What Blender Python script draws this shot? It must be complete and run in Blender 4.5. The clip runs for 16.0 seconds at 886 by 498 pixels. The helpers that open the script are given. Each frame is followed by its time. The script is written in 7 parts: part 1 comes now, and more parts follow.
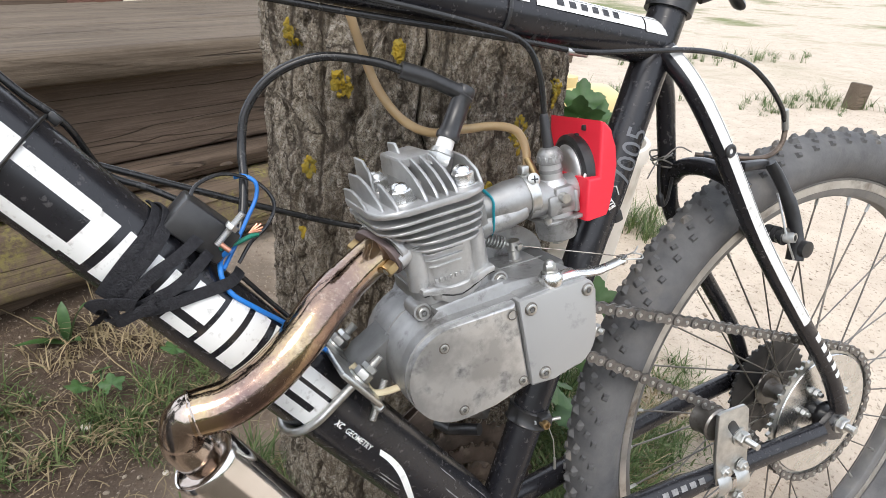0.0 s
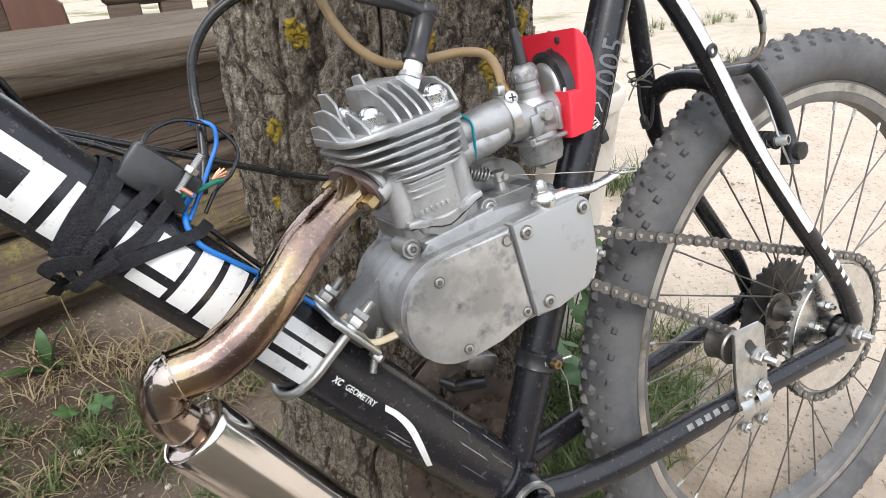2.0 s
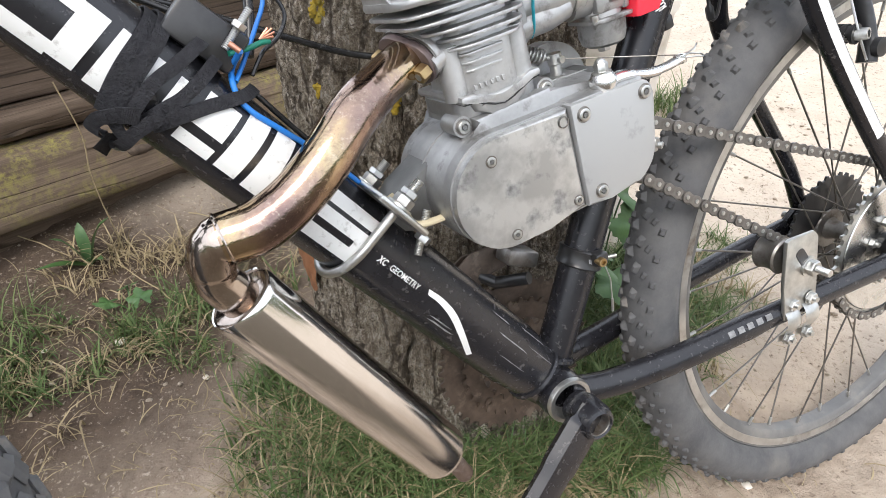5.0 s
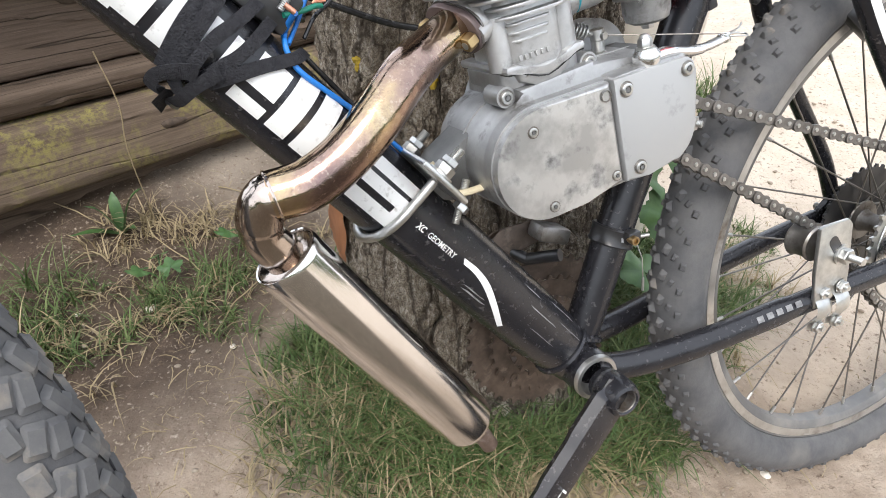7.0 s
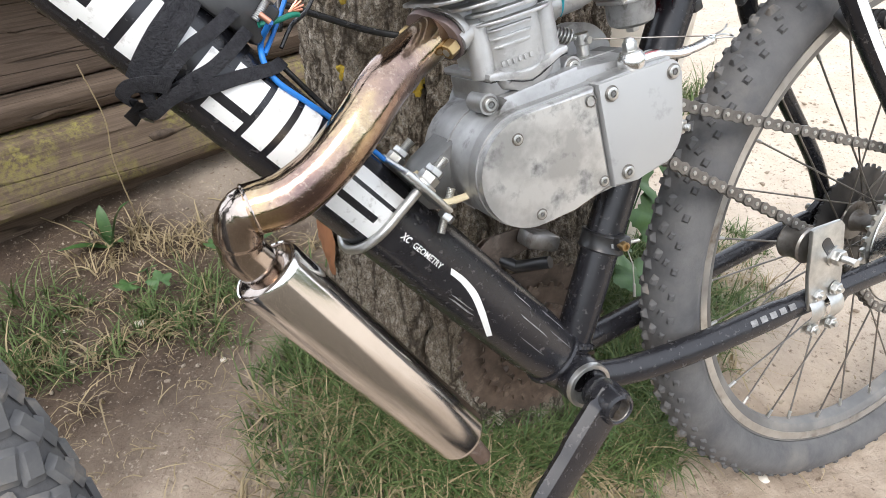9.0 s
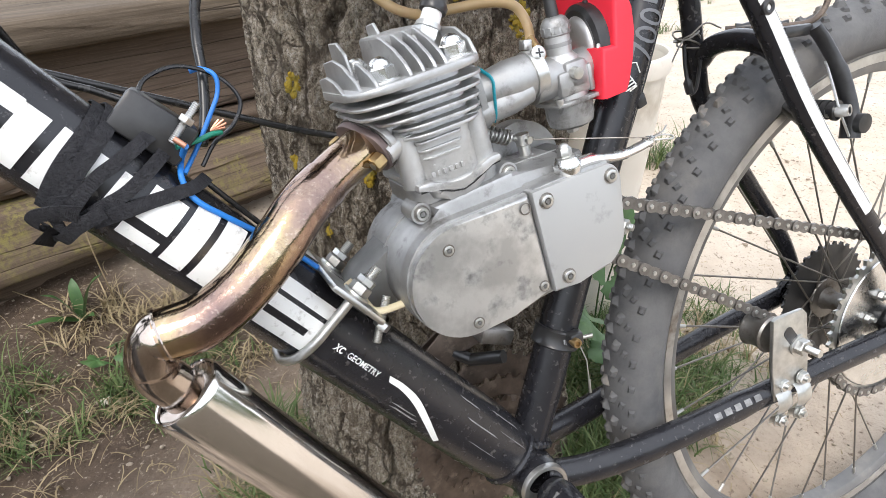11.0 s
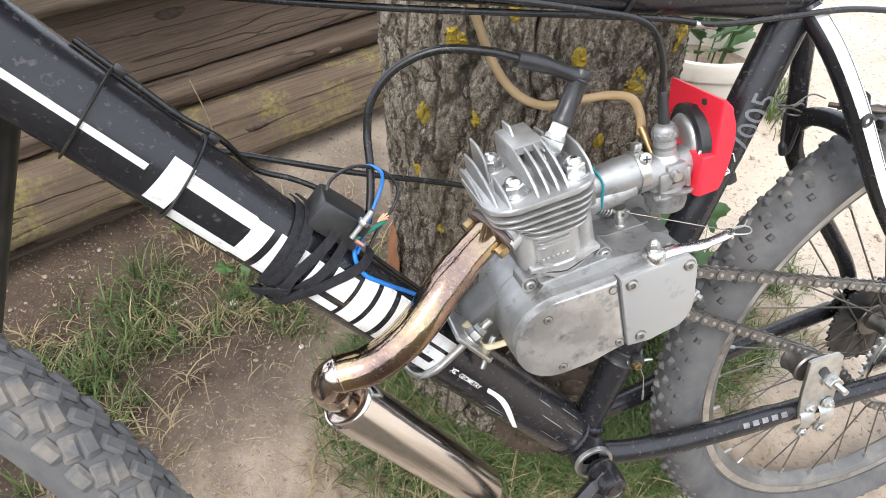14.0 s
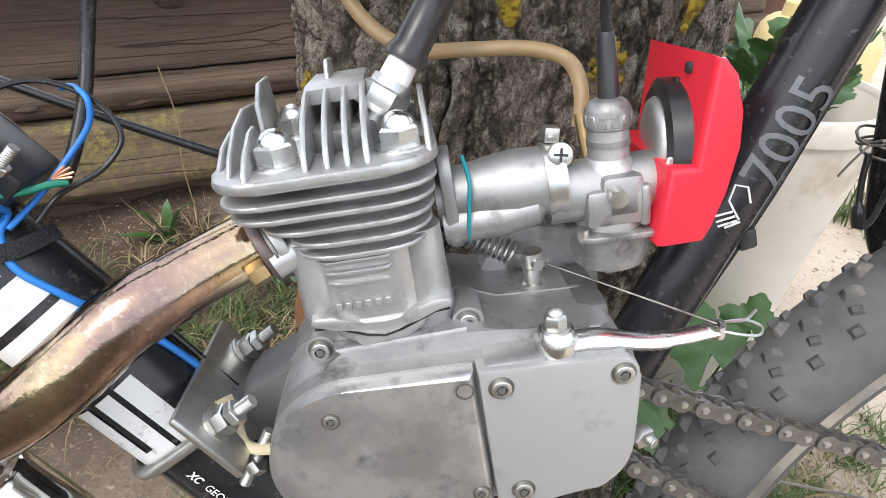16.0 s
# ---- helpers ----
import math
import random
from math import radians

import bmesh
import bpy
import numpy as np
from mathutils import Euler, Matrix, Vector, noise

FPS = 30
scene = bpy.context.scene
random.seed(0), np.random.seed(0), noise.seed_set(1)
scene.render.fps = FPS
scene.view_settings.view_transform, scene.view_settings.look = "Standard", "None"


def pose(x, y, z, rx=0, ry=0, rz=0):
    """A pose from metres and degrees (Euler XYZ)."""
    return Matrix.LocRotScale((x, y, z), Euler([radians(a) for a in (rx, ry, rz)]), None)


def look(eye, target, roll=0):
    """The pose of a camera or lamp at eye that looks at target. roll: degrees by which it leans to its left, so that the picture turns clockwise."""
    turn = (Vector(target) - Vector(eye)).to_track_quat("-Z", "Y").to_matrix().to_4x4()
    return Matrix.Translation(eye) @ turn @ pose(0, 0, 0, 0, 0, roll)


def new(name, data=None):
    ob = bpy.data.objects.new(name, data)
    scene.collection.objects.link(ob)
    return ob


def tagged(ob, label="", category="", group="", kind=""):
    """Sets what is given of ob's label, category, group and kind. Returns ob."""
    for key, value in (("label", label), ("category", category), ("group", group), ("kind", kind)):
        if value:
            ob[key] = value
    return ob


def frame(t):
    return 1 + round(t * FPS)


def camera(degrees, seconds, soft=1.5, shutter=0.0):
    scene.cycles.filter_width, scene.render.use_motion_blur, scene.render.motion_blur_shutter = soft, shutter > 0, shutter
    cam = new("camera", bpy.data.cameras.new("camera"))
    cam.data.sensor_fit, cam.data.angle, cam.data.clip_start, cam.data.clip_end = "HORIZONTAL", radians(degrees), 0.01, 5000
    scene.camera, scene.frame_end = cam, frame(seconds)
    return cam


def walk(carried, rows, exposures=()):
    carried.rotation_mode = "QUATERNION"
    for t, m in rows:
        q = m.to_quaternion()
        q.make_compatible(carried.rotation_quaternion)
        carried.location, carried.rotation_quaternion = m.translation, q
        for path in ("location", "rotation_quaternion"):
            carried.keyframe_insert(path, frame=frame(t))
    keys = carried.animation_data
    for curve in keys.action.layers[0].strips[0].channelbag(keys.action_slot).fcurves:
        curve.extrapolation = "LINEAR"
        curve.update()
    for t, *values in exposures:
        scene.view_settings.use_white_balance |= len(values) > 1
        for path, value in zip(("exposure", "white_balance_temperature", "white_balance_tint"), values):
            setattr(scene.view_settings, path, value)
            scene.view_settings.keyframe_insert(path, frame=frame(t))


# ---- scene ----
cam = camera(71.7, 16.0, soft=0.75)
PATH = [
    (0, (-0.2348, -0.3144, 0.8248), (0.1313, 0.5022, 0.3786), 2.47),
    (0.1, (-0.2347, -0.3186, 0.8187), (0.1265, 0.5003, 0.3727), 1.97),
    (0.2, (-0.2346, -0.3227, 0.8126), (0.1217, 0.4984, 0.3669), 1.47),
    (0.3, (-0.2334, -0.3244, 0.8059), (0.1198, 0.4993, 0.3624), 0.90),
    (0.4, (-0.2311, -0.3231, 0.7999), (0.1215, 0.5026, 0.3595), 0.30),
    (0.5, (-0.2285, -0.3216, 0.7942), (0.1244, 0.5059, 0.3575), -0.27),
    (0.6, (-0.2314, -0.3237, 0.7937), (0.1278, 0.5033, 0.3611), -0.59),
    (0.7, (-0.2348, -0.3259, 0.7929), (0.1300, 0.5005, 0.3639), -0.96),
    (0.8, (-0.2375, -0.3253, 0.7920), (0.1335, 0.4998, 0.3660), -1.44),
    (0.9, (-0.2389, -0.3223, 0.7899), (0.1386, 0.5013, 0.3665), -1.97),
    (1, (-0.2406, -0.3197, 0.7878), (0.1435, 0.5019, 0.3666), -2.51),
    (1.1, (-0.2432, -0.3196, 0.7841), (0.1449, 0.4981, 0.3590), -2.75),
    (1.2, (-0.2456, -0.3190, 0.7803), (0.1464, 0.4950, 0.3516), -2.98),
    (1.3, (-0.2459, -0.3159, 0.7752), (0.1485, 0.4951, 0.3431), -3.22),
    (1.4, (-0.2443, -0.3114, 0.7698), (0.1512, 0.4979, 0.3354), -3.47),
    (1.5, (-0.2431, -0.3073, 0.7644), (0.1529, 0.5007, 0.3280), -3.71),
    (1.6, (-0.2430, -0.3104, 0.7635), (0.1507, 0.4984, 0.3266), -3.73),
    (1.7, (-0.2427, -0.3131, 0.7625), (0.1496, 0.4959, 0.3249), -3.77),
    (1.8, (-0.2404, -0.3140, 0.7619), (0.1502, 0.4957, 0.3239), -3.87),
    (1.9, (-0.2370, -0.3120, 0.7610), (0.1518, 0.4981, 0.3223), -4.01),
    (2, (-0.2337, -0.3101, 0.7602), (0.1538, 0.5006, 0.3213), -4.16),
    (2.1, (-0.2365, -0.3117, 0.7583), (0.1485, 0.4996, 0.3184), -3.89),
    (2.2, (-0.2393, -0.3132, 0.7563), (0.1427, 0.4986, 0.3146), -3.61),
    (2.3, (-0.2409, -0.3119, 0.7535), (0.1370, 0.5003, 0.3090), -3.35),
    (2.4, (-0.2415, -0.3082, 0.7508), (0.1323, 0.5038, 0.3024), -3.15),
    (2.5, (-0.2422, -0.3047, 0.7482), (0.1273, 0.5073, 0.2963), -2.94),
    (2.6, (-0.2468, -0.3081, 0.7473), (0.1200, 0.5020, 0.2899), -2.76),
    (2.7, (-0.2512, -0.3114, 0.7464), (0.1130, 0.4966, 0.2832), -2.59),
    (2.8, (-0.2527, -0.3113, 0.7445), (0.1067, 0.4944, 0.2736), -2.48),
    (2.9, (-0.2516, -0.3080, 0.7413), (0.1015, 0.4943, 0.2601), -2.41),
    (3, (-0.2530, -0.3074, 0.7376), (0.0979, 0.4898, 0.2464), -2.41),
    (3.1, (-0.2551, -0.3086, 0.7333), (0.0966, 0.4795, 0.2282), -2.50),
    (3.2, (-0.2546, -0.3071, 0.7295), (0.0937, 0.4734, 0.2103), -2.51),
    (3.3, (-0.2565, -0.3099, 0.7209), (0.0840, 0.4614, 0.1832), -2.03),
    (3.4, (-0.2558, -0.3084, 0.7146), (0.0779, 0.4542, 0.1605), -1.77),
    (3.5, (-0.2544, -0.3057, 0.7097), (0.0732, 0.4481, 0.1401), -1.61),
    (3.6, (-0.2552, -0.3074, 0.7099), (0.0715, 0.4440, 0.1366), -1.64),
    (3.7, (-0.2567, -0.3104, 0.7086), (0.0683, 0.4383, 0.1309), -1.59),
    (3.8, (-0.2564, -0.3107, 0.7079), (0.0671, 0.4366, 0.1274), -1.64),
    (3.9, (-0.2543, -0.3082, 0.7078), (0.0670, 0.4383, 0.1251), -1.82),
    (4, (-0.2521, -0.3055, 0.7072), (0.0669, 0.4394, 0.1212), -2.00),
    (4.1, (-0.2542, -0.3089, 0.7091), (0.0666, 0.4412, 0.1307), -2.12),
    (4.2, (-0.2564, -0.3124, 0.7115), (0.0664, 0.4435, 0.1419), -2.25),
    (4.3, (-0.2571, -0.3135, 0.7147), (0.0672, 0.4493, 0.1553), -2.48),
    (4.4, (-0.2559, -0.3115, 0.7176), (0.0687, 0.4570, 0.1661), -2.77),
    (4.5, (-0.2571, -0.3122, 0.7184), (0.0673, 0.4589, 0.1706), -2.83),
    (4.6, (-0.2560, -0.3095, 0.7202), (0.0691, 0.4643, 0.1766), -3.05),
    (4.7, (-0.2524, -0.3041, 0.7239), (0.0736, 0.4754, 0.1890), -3.49),
    (6.8, (-0.2785, -0.3172, 0.7144), (0.0211, 0.4641, 0.1669), -2.09),
    (6.9, (-0.2765, -0.3148, 0.7146), (0.0210, 0.4672, 0.1669), -2.24),
    (7, (-0.2746, -0.3124, 0.7148), (0.0207, 0.4702, 0.1668), -2.38),
    (7.1, (-0.2764, -0.3155, 0.7146), (0.0192, 0.4677, 0.1677), -2.39),
    (7.2, (-0.2781, -0.3187, 0.7144), (0.0178, 0.4652, 0.1686), -2.41),
    (7.3, (-0.2774, -0.3196, 0.7146), (0.0177, 0.4651, 0.1694), -2.54),
    (7.4, (-0.2746, -0.3177, 0.7149), (0.0189, 0.4675, 0.1697), -2.78),
    (7.5, (-0.2717, -0.3161, 0.7154), (0.0200, 0.4699, 0.1704), -3.02),
    (7.6, (-0.2733, -0.3176, 0.7144), (0.0189, 0.4676, 0.1684), -2.95),
    (7.7, (-0.2749, -0.3189, 0.7131), (0.0177, 0.4653, 0.1660), -2.88),
    (7.8, (-0.2744, -0.3175, 0.7119), (0.0176, 0.4654, 0.1625), -2.89),
    (7.9, (-0.2718, -0.3136, 0.7111), (0.0188, 0.4683, 0.1596), -2.98),
    (8, (-0.2692, -0.3099, 0.7106), (0.0201, 0.4712, 0.1572), -3.09),
    (8.1, (-0.2705, -0.3126, 0.7104), (0.0208, 0.4684, 0.1580), -3.00),
    (8.2, (-0.2718, -0.3152, 0.7101), (0.0215, 0.4655, 0.1584), -2.91),
    (8.3, (-0.2712, -0.3152, 0.7100), (0.0238, 0.4653, 0.1588), -2.90),
    (8.4, (-0.2683, -0.3126, 0.7104), (0.0274, 0.4679, 0.1596), -3.00),
    (8.5, (-0.2654, -0.3101, 0.7106), (0.0312, 0.4704, 0.1603), -3.10),
    (8.6, (-0.2670, -0.3120, 0.7104), (0.0322, 0.4693, 0.1627), -3.04),
    (8.7, (-0.2687, -0.3138, 0.7103), (0.0332, 0.4683, 0.1652), -2.98),
    (8.8, (-0.2685, -0.3130, 0.7108), (0.0346, 0.4702, 0.1680), -3.02),
    (8.9, (-0.2662, -0.3099, 0.7117), (0.0369, 0.4742, 0.1701), -3.14),
    (9, (-0.2641, -0.3069, 0.7125), (0.0390, 0.4780, 0.1721), -3.25),
    (9.1, (-0.2656, -0.3096, 0.7131), (0.0384, 0.4759, 0.1742), -3.15),
    (9.2, (-0.2670, -0.3122, 0.7139), (0.0380, 0.4740, 0.1763), -3.04),
    (9.3, (-0.2665, -0.3122, 0.7153), (0.0390, 0.4746, 0.1791), -3.01),
    (9.4, (-0.2641, -0.3096, 0.7178), (0.0413, 0.4784, 0.1831), -3.06),
    (9.5, (-0.2617, -0.3065, 0.7205), (0.0436, 0.4821, 0.1867), -3.11),
    (9.6, (-0.2630, -0.3098, 0.7246), (0.0467, 0.4833, 0.2002), -3.05),
    (9.7, (-0.2643, -0.3136, 0.7285), (0.0499, 0.4844, 0.2140), -3.00),
    (9.8, (-0.2635, -0.3149, 0.7325), (0.0542, 0.4879, 0.2279), -3.06),
    (9.9, (-0.2607, -0.3136, 0.7355), (0.0592, 0.4933, 0.2389), -3.21),
    (10, (-0.2608, -0.3130, 0.7345), (0.0558, 0.4964, 0.2397), -3.24),
    (10.1, (-0.2563, -0.3133, 0.7399), (0.0698, 0.4976, 0.2539), -3.36),
    (10.2, (-0.2489, -0.3130, 0.7493), (0.0924, 0.5005, 0.2785), -3.60),
    (12.3, (-0.1842, -0.2635, 0.7170), (0.0595, 0.5703, 0.2216), -3.38),
    (12.4, (-0.1912, -0.2630, 0.7137), (0.0492, 0.5730, 0.2204), -3.24),
    (12.5, (-0.1937, -0.2607, 0.7105), (0.0406, 0.5789, 0.2204), -3.16),
    (12.6, (-0.1918, -0.2582, 0.7137), (0.0282, 0.5814, 0.2170), -3.20),
    (12.7, (-0.1943, -0.2576, 0.7167), (0.0141, 0.5804, 0.2124), -3.19),
    (12.8, (-0.1944, -0.2552, 0.7238), (-0.0019, 0.5774, 0.2045), -3.35),
    (12.9, (-0.1915, -0.2516, 0.7356), (-0.0166, 0.5710, 0.1946), -3.68),
    (13, (-0.1878, -0.2475, 0.7482), (-0.0288, 0.5622, 0.1833), -3.94),
    (13.1, (-0.1951, -0.2506, 0.7750), (-0.0309, 0.5329, 0.1758), -3.53),
    (13.2, (-0.2034, -0.2542, 0.8011), (-0.0359, 0.5040, 0.1709), -3.18),
    (13.3, (-0.2102, -0.2574, 0.8292), (-0.0439, 0.4775, 0.1717), -3.06),
    (13.4, (-0.2126, -0.2586, 0.8581), (-0.0543, 0.4575, 0.1783), -3.35),
    (13.5, (-0.2156, -0.2604, 0.8881), (-0.0654, 0.4396, 0.1899), -3.69),
    (13.6, (-0.2266, -0.2690, 0.9037), (-0.0652, 0.4405, 0.2177), -3.06),
    (13.7, (-0.2370, -0.2770, 0.9181), (-0.0641, 0.4384, 0.2411), -2.38),
    (13.8, (-0.2406, -0.2812, 0.9291), (-0.0633, 0.4394, 0.2588), -2.06),
    (13.9, (-0.2368, -0.2816, 0.9371), (-0.0647, 0.4419, 0.2686), -2.19),
    (14, (-0.2364, -0.2822, 0.9440), (-0.0679, 0.4435, 0.2769), -2.33),
    (14.1, (-0.2282, -0.2815, 0.9392), (-0.0636, 0.4446, 0.2716), -1.99),
    (14.2, (-0.2166, -0.2807, 0.9353), (-0.0577, 0.4466, 0.2677), -1.66),
    (14.3, (-0.1915, -0.2760, 0.9322), (-0.0519, 0.4509, 0.2598), -1.81),
    (14.4, (-0.1578, -0.2675, 0.9290), (-0.0485, 0.4576, 0.2490), -2.35),
    (14.5, (-0.1218, -0.2587, 0.9257), (-0.0443, 0.4631, 0.2380), -2.91),
    (14.6, (-0.1033, -0.2562, 0.9234), (-0.0442, 0.4656, 0.2338), -2.49),
    (14.7, (-0.0872, -0.2541, 0.9212), (-0.0443, 0.4674, 0.2300), -2.06),
    (14.8, (-0.0717, -0.2495, 0.9191), (-0.0478, 0.4703, 0.2254), -2.00),
    (14.9, (-0.0579, -0.2425, 0.9156), (-0.0529, 0.4756, 0.2197), -2.42),
    (15, (-0.0455, -0.2356, 0.9125), (-0.0583, 0.4792, 0.2133), -2.99),
    (15.1, (-0.0541, -0.2343, 0.9063), (-0.0524, 0.4866, 0.2132), -2.16),
    (15.2, (-0.0612, -0.2329, 0.8996), (-0.0458, 0.4947, 0.2138), -1.18),
    (15.3, (-0.0651, -0.2279, 0.8901), (-0.0392, 0.5085, 0.2142), -0.48),
    (15.4, (-0.0639, -0.2190, 0.8777), (-0.0336, 0.5278, 0.2132), -0.11),
    (15.5, (-0.0626, -0.2101, 0.8650), (-0.0270, 0.5473, 0.2130), 0.32),
    (15.6, (-0.0620, -0.2026, 0.8478), (-0.0157, 0.5705, 0.2151), 1.18),
    (15.7, (-0.0616, -0.1949, 0.8308), (-0.0050, 0.5927, 0.2172), 1.97),
    (15.8, (-0.0555, -0.1833, 0.8115), (0.0017, 0.6187, 0.2169), 2.26),
    (15.9, (-0.0456, -0.1681, 0.7899), (0.0055, 0.6479, 0.2141), 2.18),
    (16, (-0.0358, -0.1528, 0.7683), (0.0091, 0.6767, 0.2117), 2.11),
]
walk(cam, [(t, look(eye, target, roll)) for t, eye, target, roll in PATH],
     exposures=[(0.0, -0.08), (1.5, -0.06), (4.5, 0.08), (8.0, 0.18), (10.0, 0.18), (12.5, 0.14), (14.0, 0.28), (15.5, 0.24), (16.0, 0.12)])

# ---- light: bright overcast day, soft sun from behind the camera's left shoulder ----
SUN_EL, SUN_AZ = 52.0, 215.0
world = bpy.data.worlds.new("sky")
scene.world = world
world.use_nodes = True
_n = world.node_tree.nodes
_sky = _n.new("ShaderNodeTexSky")
_sky.sky_type, _sky.sun_disc = "NISHITA", False
_sky.sun_elevation, _sky.sun_rotation = radians(SUN_EL), radians(SUN_AZ)
_sky.air_density, _sky.dust_density, _sky.ozone_density = 1.0, 3.0, 1.0
_mixw = _n.new("ShaderNodeMixRGB")
_mixw.inputs[0].default_value = 0.75
_mixw.inputs[2].default_value = (6.6, 6.9, 7.5, 1)
world.node_tree.links.new(_sky.outputs[0], _mixw.inputs[1])
world.node_tree.links.new(_mixw.outputs[0], _n["Background"].inputs[0])
_n["Background"].inputs[1].default_value = 0.30
_sun = bpy.data.lights.new("sun", "SUN")
_sun.energy, _sun.angle, _sun.color = 1.6, radians(25), (1.0, 0.96, 0.9)
sun = new("sun", _sun)
_sd = Vector((math.sin(radians(SUN_AZ)) * math.cos(radians(SUN_EL)), math.cos(radians(SUN_AZ)) * math.cos(radians(SUN_EL)), math.sin(radians(SUN_EL))))
sun.matrix_world = look(_sd * 6, (0, 0, 0))

# ---- materials ----
def mat(name, color, rough=0.6, metal=0.0, color2=None, scale=20.0, bump=0.0, bump_scale=200.0, detail=6.0, spec=0.5, coat=0.0,
        dirt=None, dirt_scale=8.0, dirt_amount=0.0, stretch=(1, 1, 1), rough2=None, ramp=(0.35, 0.65), per_object=0.0, bump_dist=0.002):
    """A procedural surface: two tones mixed by noise, a second, larger layer of dirt, and fine relief."""
    m = bpy.data.materials.new(name)
    m.use_nodes = True
    t = m.node_tree
    n, l = t.nodes, t.links
    b = n["Principled BSDF"]
    b.inputs["Roughness"].default_value, b.inputs["Metallic"].default_value = rough, metal
    b.inputs["Specular IOR Level"].default_value, b.inputs["Coat Weight"].default_value = spec, coat
    co = n.new("ShaderNodeTexCoord")
    mp = n.new("ShaderNodeMapping")
    mp.inputs["Scale"].default_value = stretch
    l.new(co.outputs["Object"], mp.inputs[0])

    def noise_node(s, d=detail):
        q = n.new("ShaderNodeTexNoise")
        q.inputs["Scale"].default_value, q.inputs["Detail"].default_value, q.inputs["Roughness"].default_value = s, d, 0.62
        l.new(mp.outputs[0], q.inputs["Vector"])
        return q

    def ramp_node(src, lo, hi):
        r = n.new("ShaderNodeMapRange")
        r.inputs["From Min"].default_value, r.inputs["From Max"].default_value = lo, hi
        l.new(src, r.inputs["Value"])
        return r.outputs[0]

    c = n.new("ShaderNodeMixRGB")
    c.inputs[1].default_value = (*color, 1)
    c.inputs[2].default_value = (*(color2 or [v * 0.75 for v in color]), 1)
    f = ramp_node(noise_node(scale).outputs[0], *ramp)
    l.new(f, c.inputs[0])
    out = c.outputs[0]
    if dirt:
        d = n.new("ShaderNodeMixRGB")
        d.inputs[2].default_value = (*dirt, 1)
        g = ramp_node(noise_node(dirt_scale).outputs[0], 0.62 - 0.3 * dirt_amount, 0.78 - 0.2 * dirt_amount)
        l.new(g, d.inputs[0])
        l.new(out, d.inputs[1])
        out = d.outputs[0]
        rr = n.new("ShaderNodeMapRange")
        rr.inputs["To Min"].default_value, rr.inputs["To Max"].default_value = rough, min(1, rough + 0.35)
        l.new(g, rr.inputs["Value"])
        l.new(rr.outputs[0], b.inputs["Roughness"])
    elif rough2 is not None:
        rr = n.new("ShaderNodeMapRange")
        rr.inputs["To Min"].default_value, rr.inputs["To Max"].default_value = rough, rough2
        l.new(f, rr.inputs["Value"])
        l.new(rr.outputs[0], b.inputs["Roughness"])
    if per_object:
        oi = n.new("ShaderNodeObjectInfo")
        hs = n.new("ShaderNodeHueSaturation")
        mr = n.new("ShaderNodeMapRange")
        mr.inputs["To Min"].default_value, mr.inputs["To Max"].default_value = 1 - per_object, 1 + per_object
        l.new(oi.outputs["Random"], mr.inputs["Value"])
        l.new(mr.outputs[0], hs.inputs["Value"])
        l.new(out, hs.inputs["Color"])
        out = hs.outputs[0]
    l.new(out, b.inputs["Base Color"])
    if bump:
        bp = n.new("ShaderNodeBump")
        bp.inputs["Strength"].default_value, bp.inputs["Distance"].default_value = bump, bump_dist
        l.new(noise_node(bump_scale, 4).outputs[0], bp.inputs["Height"])
        l.new(bp.outputs[0], b.inputs["Normal"])
    return m


CAST = mat("cast_aluminium", (0.47, 0.47, 0.465), 0.46, 0.8, (0.31, 0.31, 0.305), 25, 0.25, 900, rough2=0.62, bump_dist=0.0006, dirt=(0.12, 0.11, 0.10), dirt_scale=35, dirt_amount=0.12)
COVER = mat("scuffed_cover", (0.60, 0.60, 0.59), 0.36, 0.8, (0.40, 0.40, 0.395), 26, 0.2, 320, rough2=0.58, bump_dist=0.0005, dirt=(0.15, 0.145, 0.14), dirt_scale=48, detail=10.0, dirt_amount=0.3, ramp=(0.42, 0.58))
COVER2 = mat("painted_cover", (0.42, 0.42, 0.412), 0.46, 0.5, (0.41, 0.41, 0.405), 30, 0.12, 700, bump_dist=0.0003, dirt=(0.24, 0.235, 0.23), dirt_scale=30, dirt_amount=0.1)
MOUNTM = mat("dark_casting", (0.20, 0.20, 0.195), 0.55, 0.6, (0.13, 0.13, 0.125), 30, 0.3, 500, bump_dist=0.0005)
SMOKE = mat("smoked_chrome", (0.58, 0.51, 0.45), 0.14, 1.0, (0.40, 0.33, 0.28), 30, 0.12, 90, rough2=0.3, bump_dist=0.0012, dirt=(0.14, 0.10, 0.08), dirt_scale=34, dirt_amount=0.22)
SOOT = mat("sooty_steel", (0.26, 0.19, 0.155), 0.5, 0.7, (0.15, 0.11, 0.09), 60, 0.2, 300, bump_dist=0.0004, dirt=(0.42, 0.36, 0.32), dirt_scale=70, dirt_amount=0.25)
BROWNED = mat("browned_steel", (0.15, 0.115, 0.11), 0.5, 0.5, (0.13, 0.10, 0.10), 45, 0.2, 300, bump_dist=0.0005)
ZINC = mat("zinc_steel", (0.62, 0.62, 0.60), 0.28, 0.95, (0.45, 0.45, 0.43), 60, 0.15, 600, rough2=0.45, bump_dist=0.0004)
FINM = mat("bright_casting", (0.56, 0.56, 0.555), 0.42, 0.74, (0.43, 0.43, 0.425), 40, 0.25, 900, rough2=0.58, bump_dist=0.0006, dirt=(0.24, 0.235, 0.23), dirt_scale=45, dirt_amount=0.1)
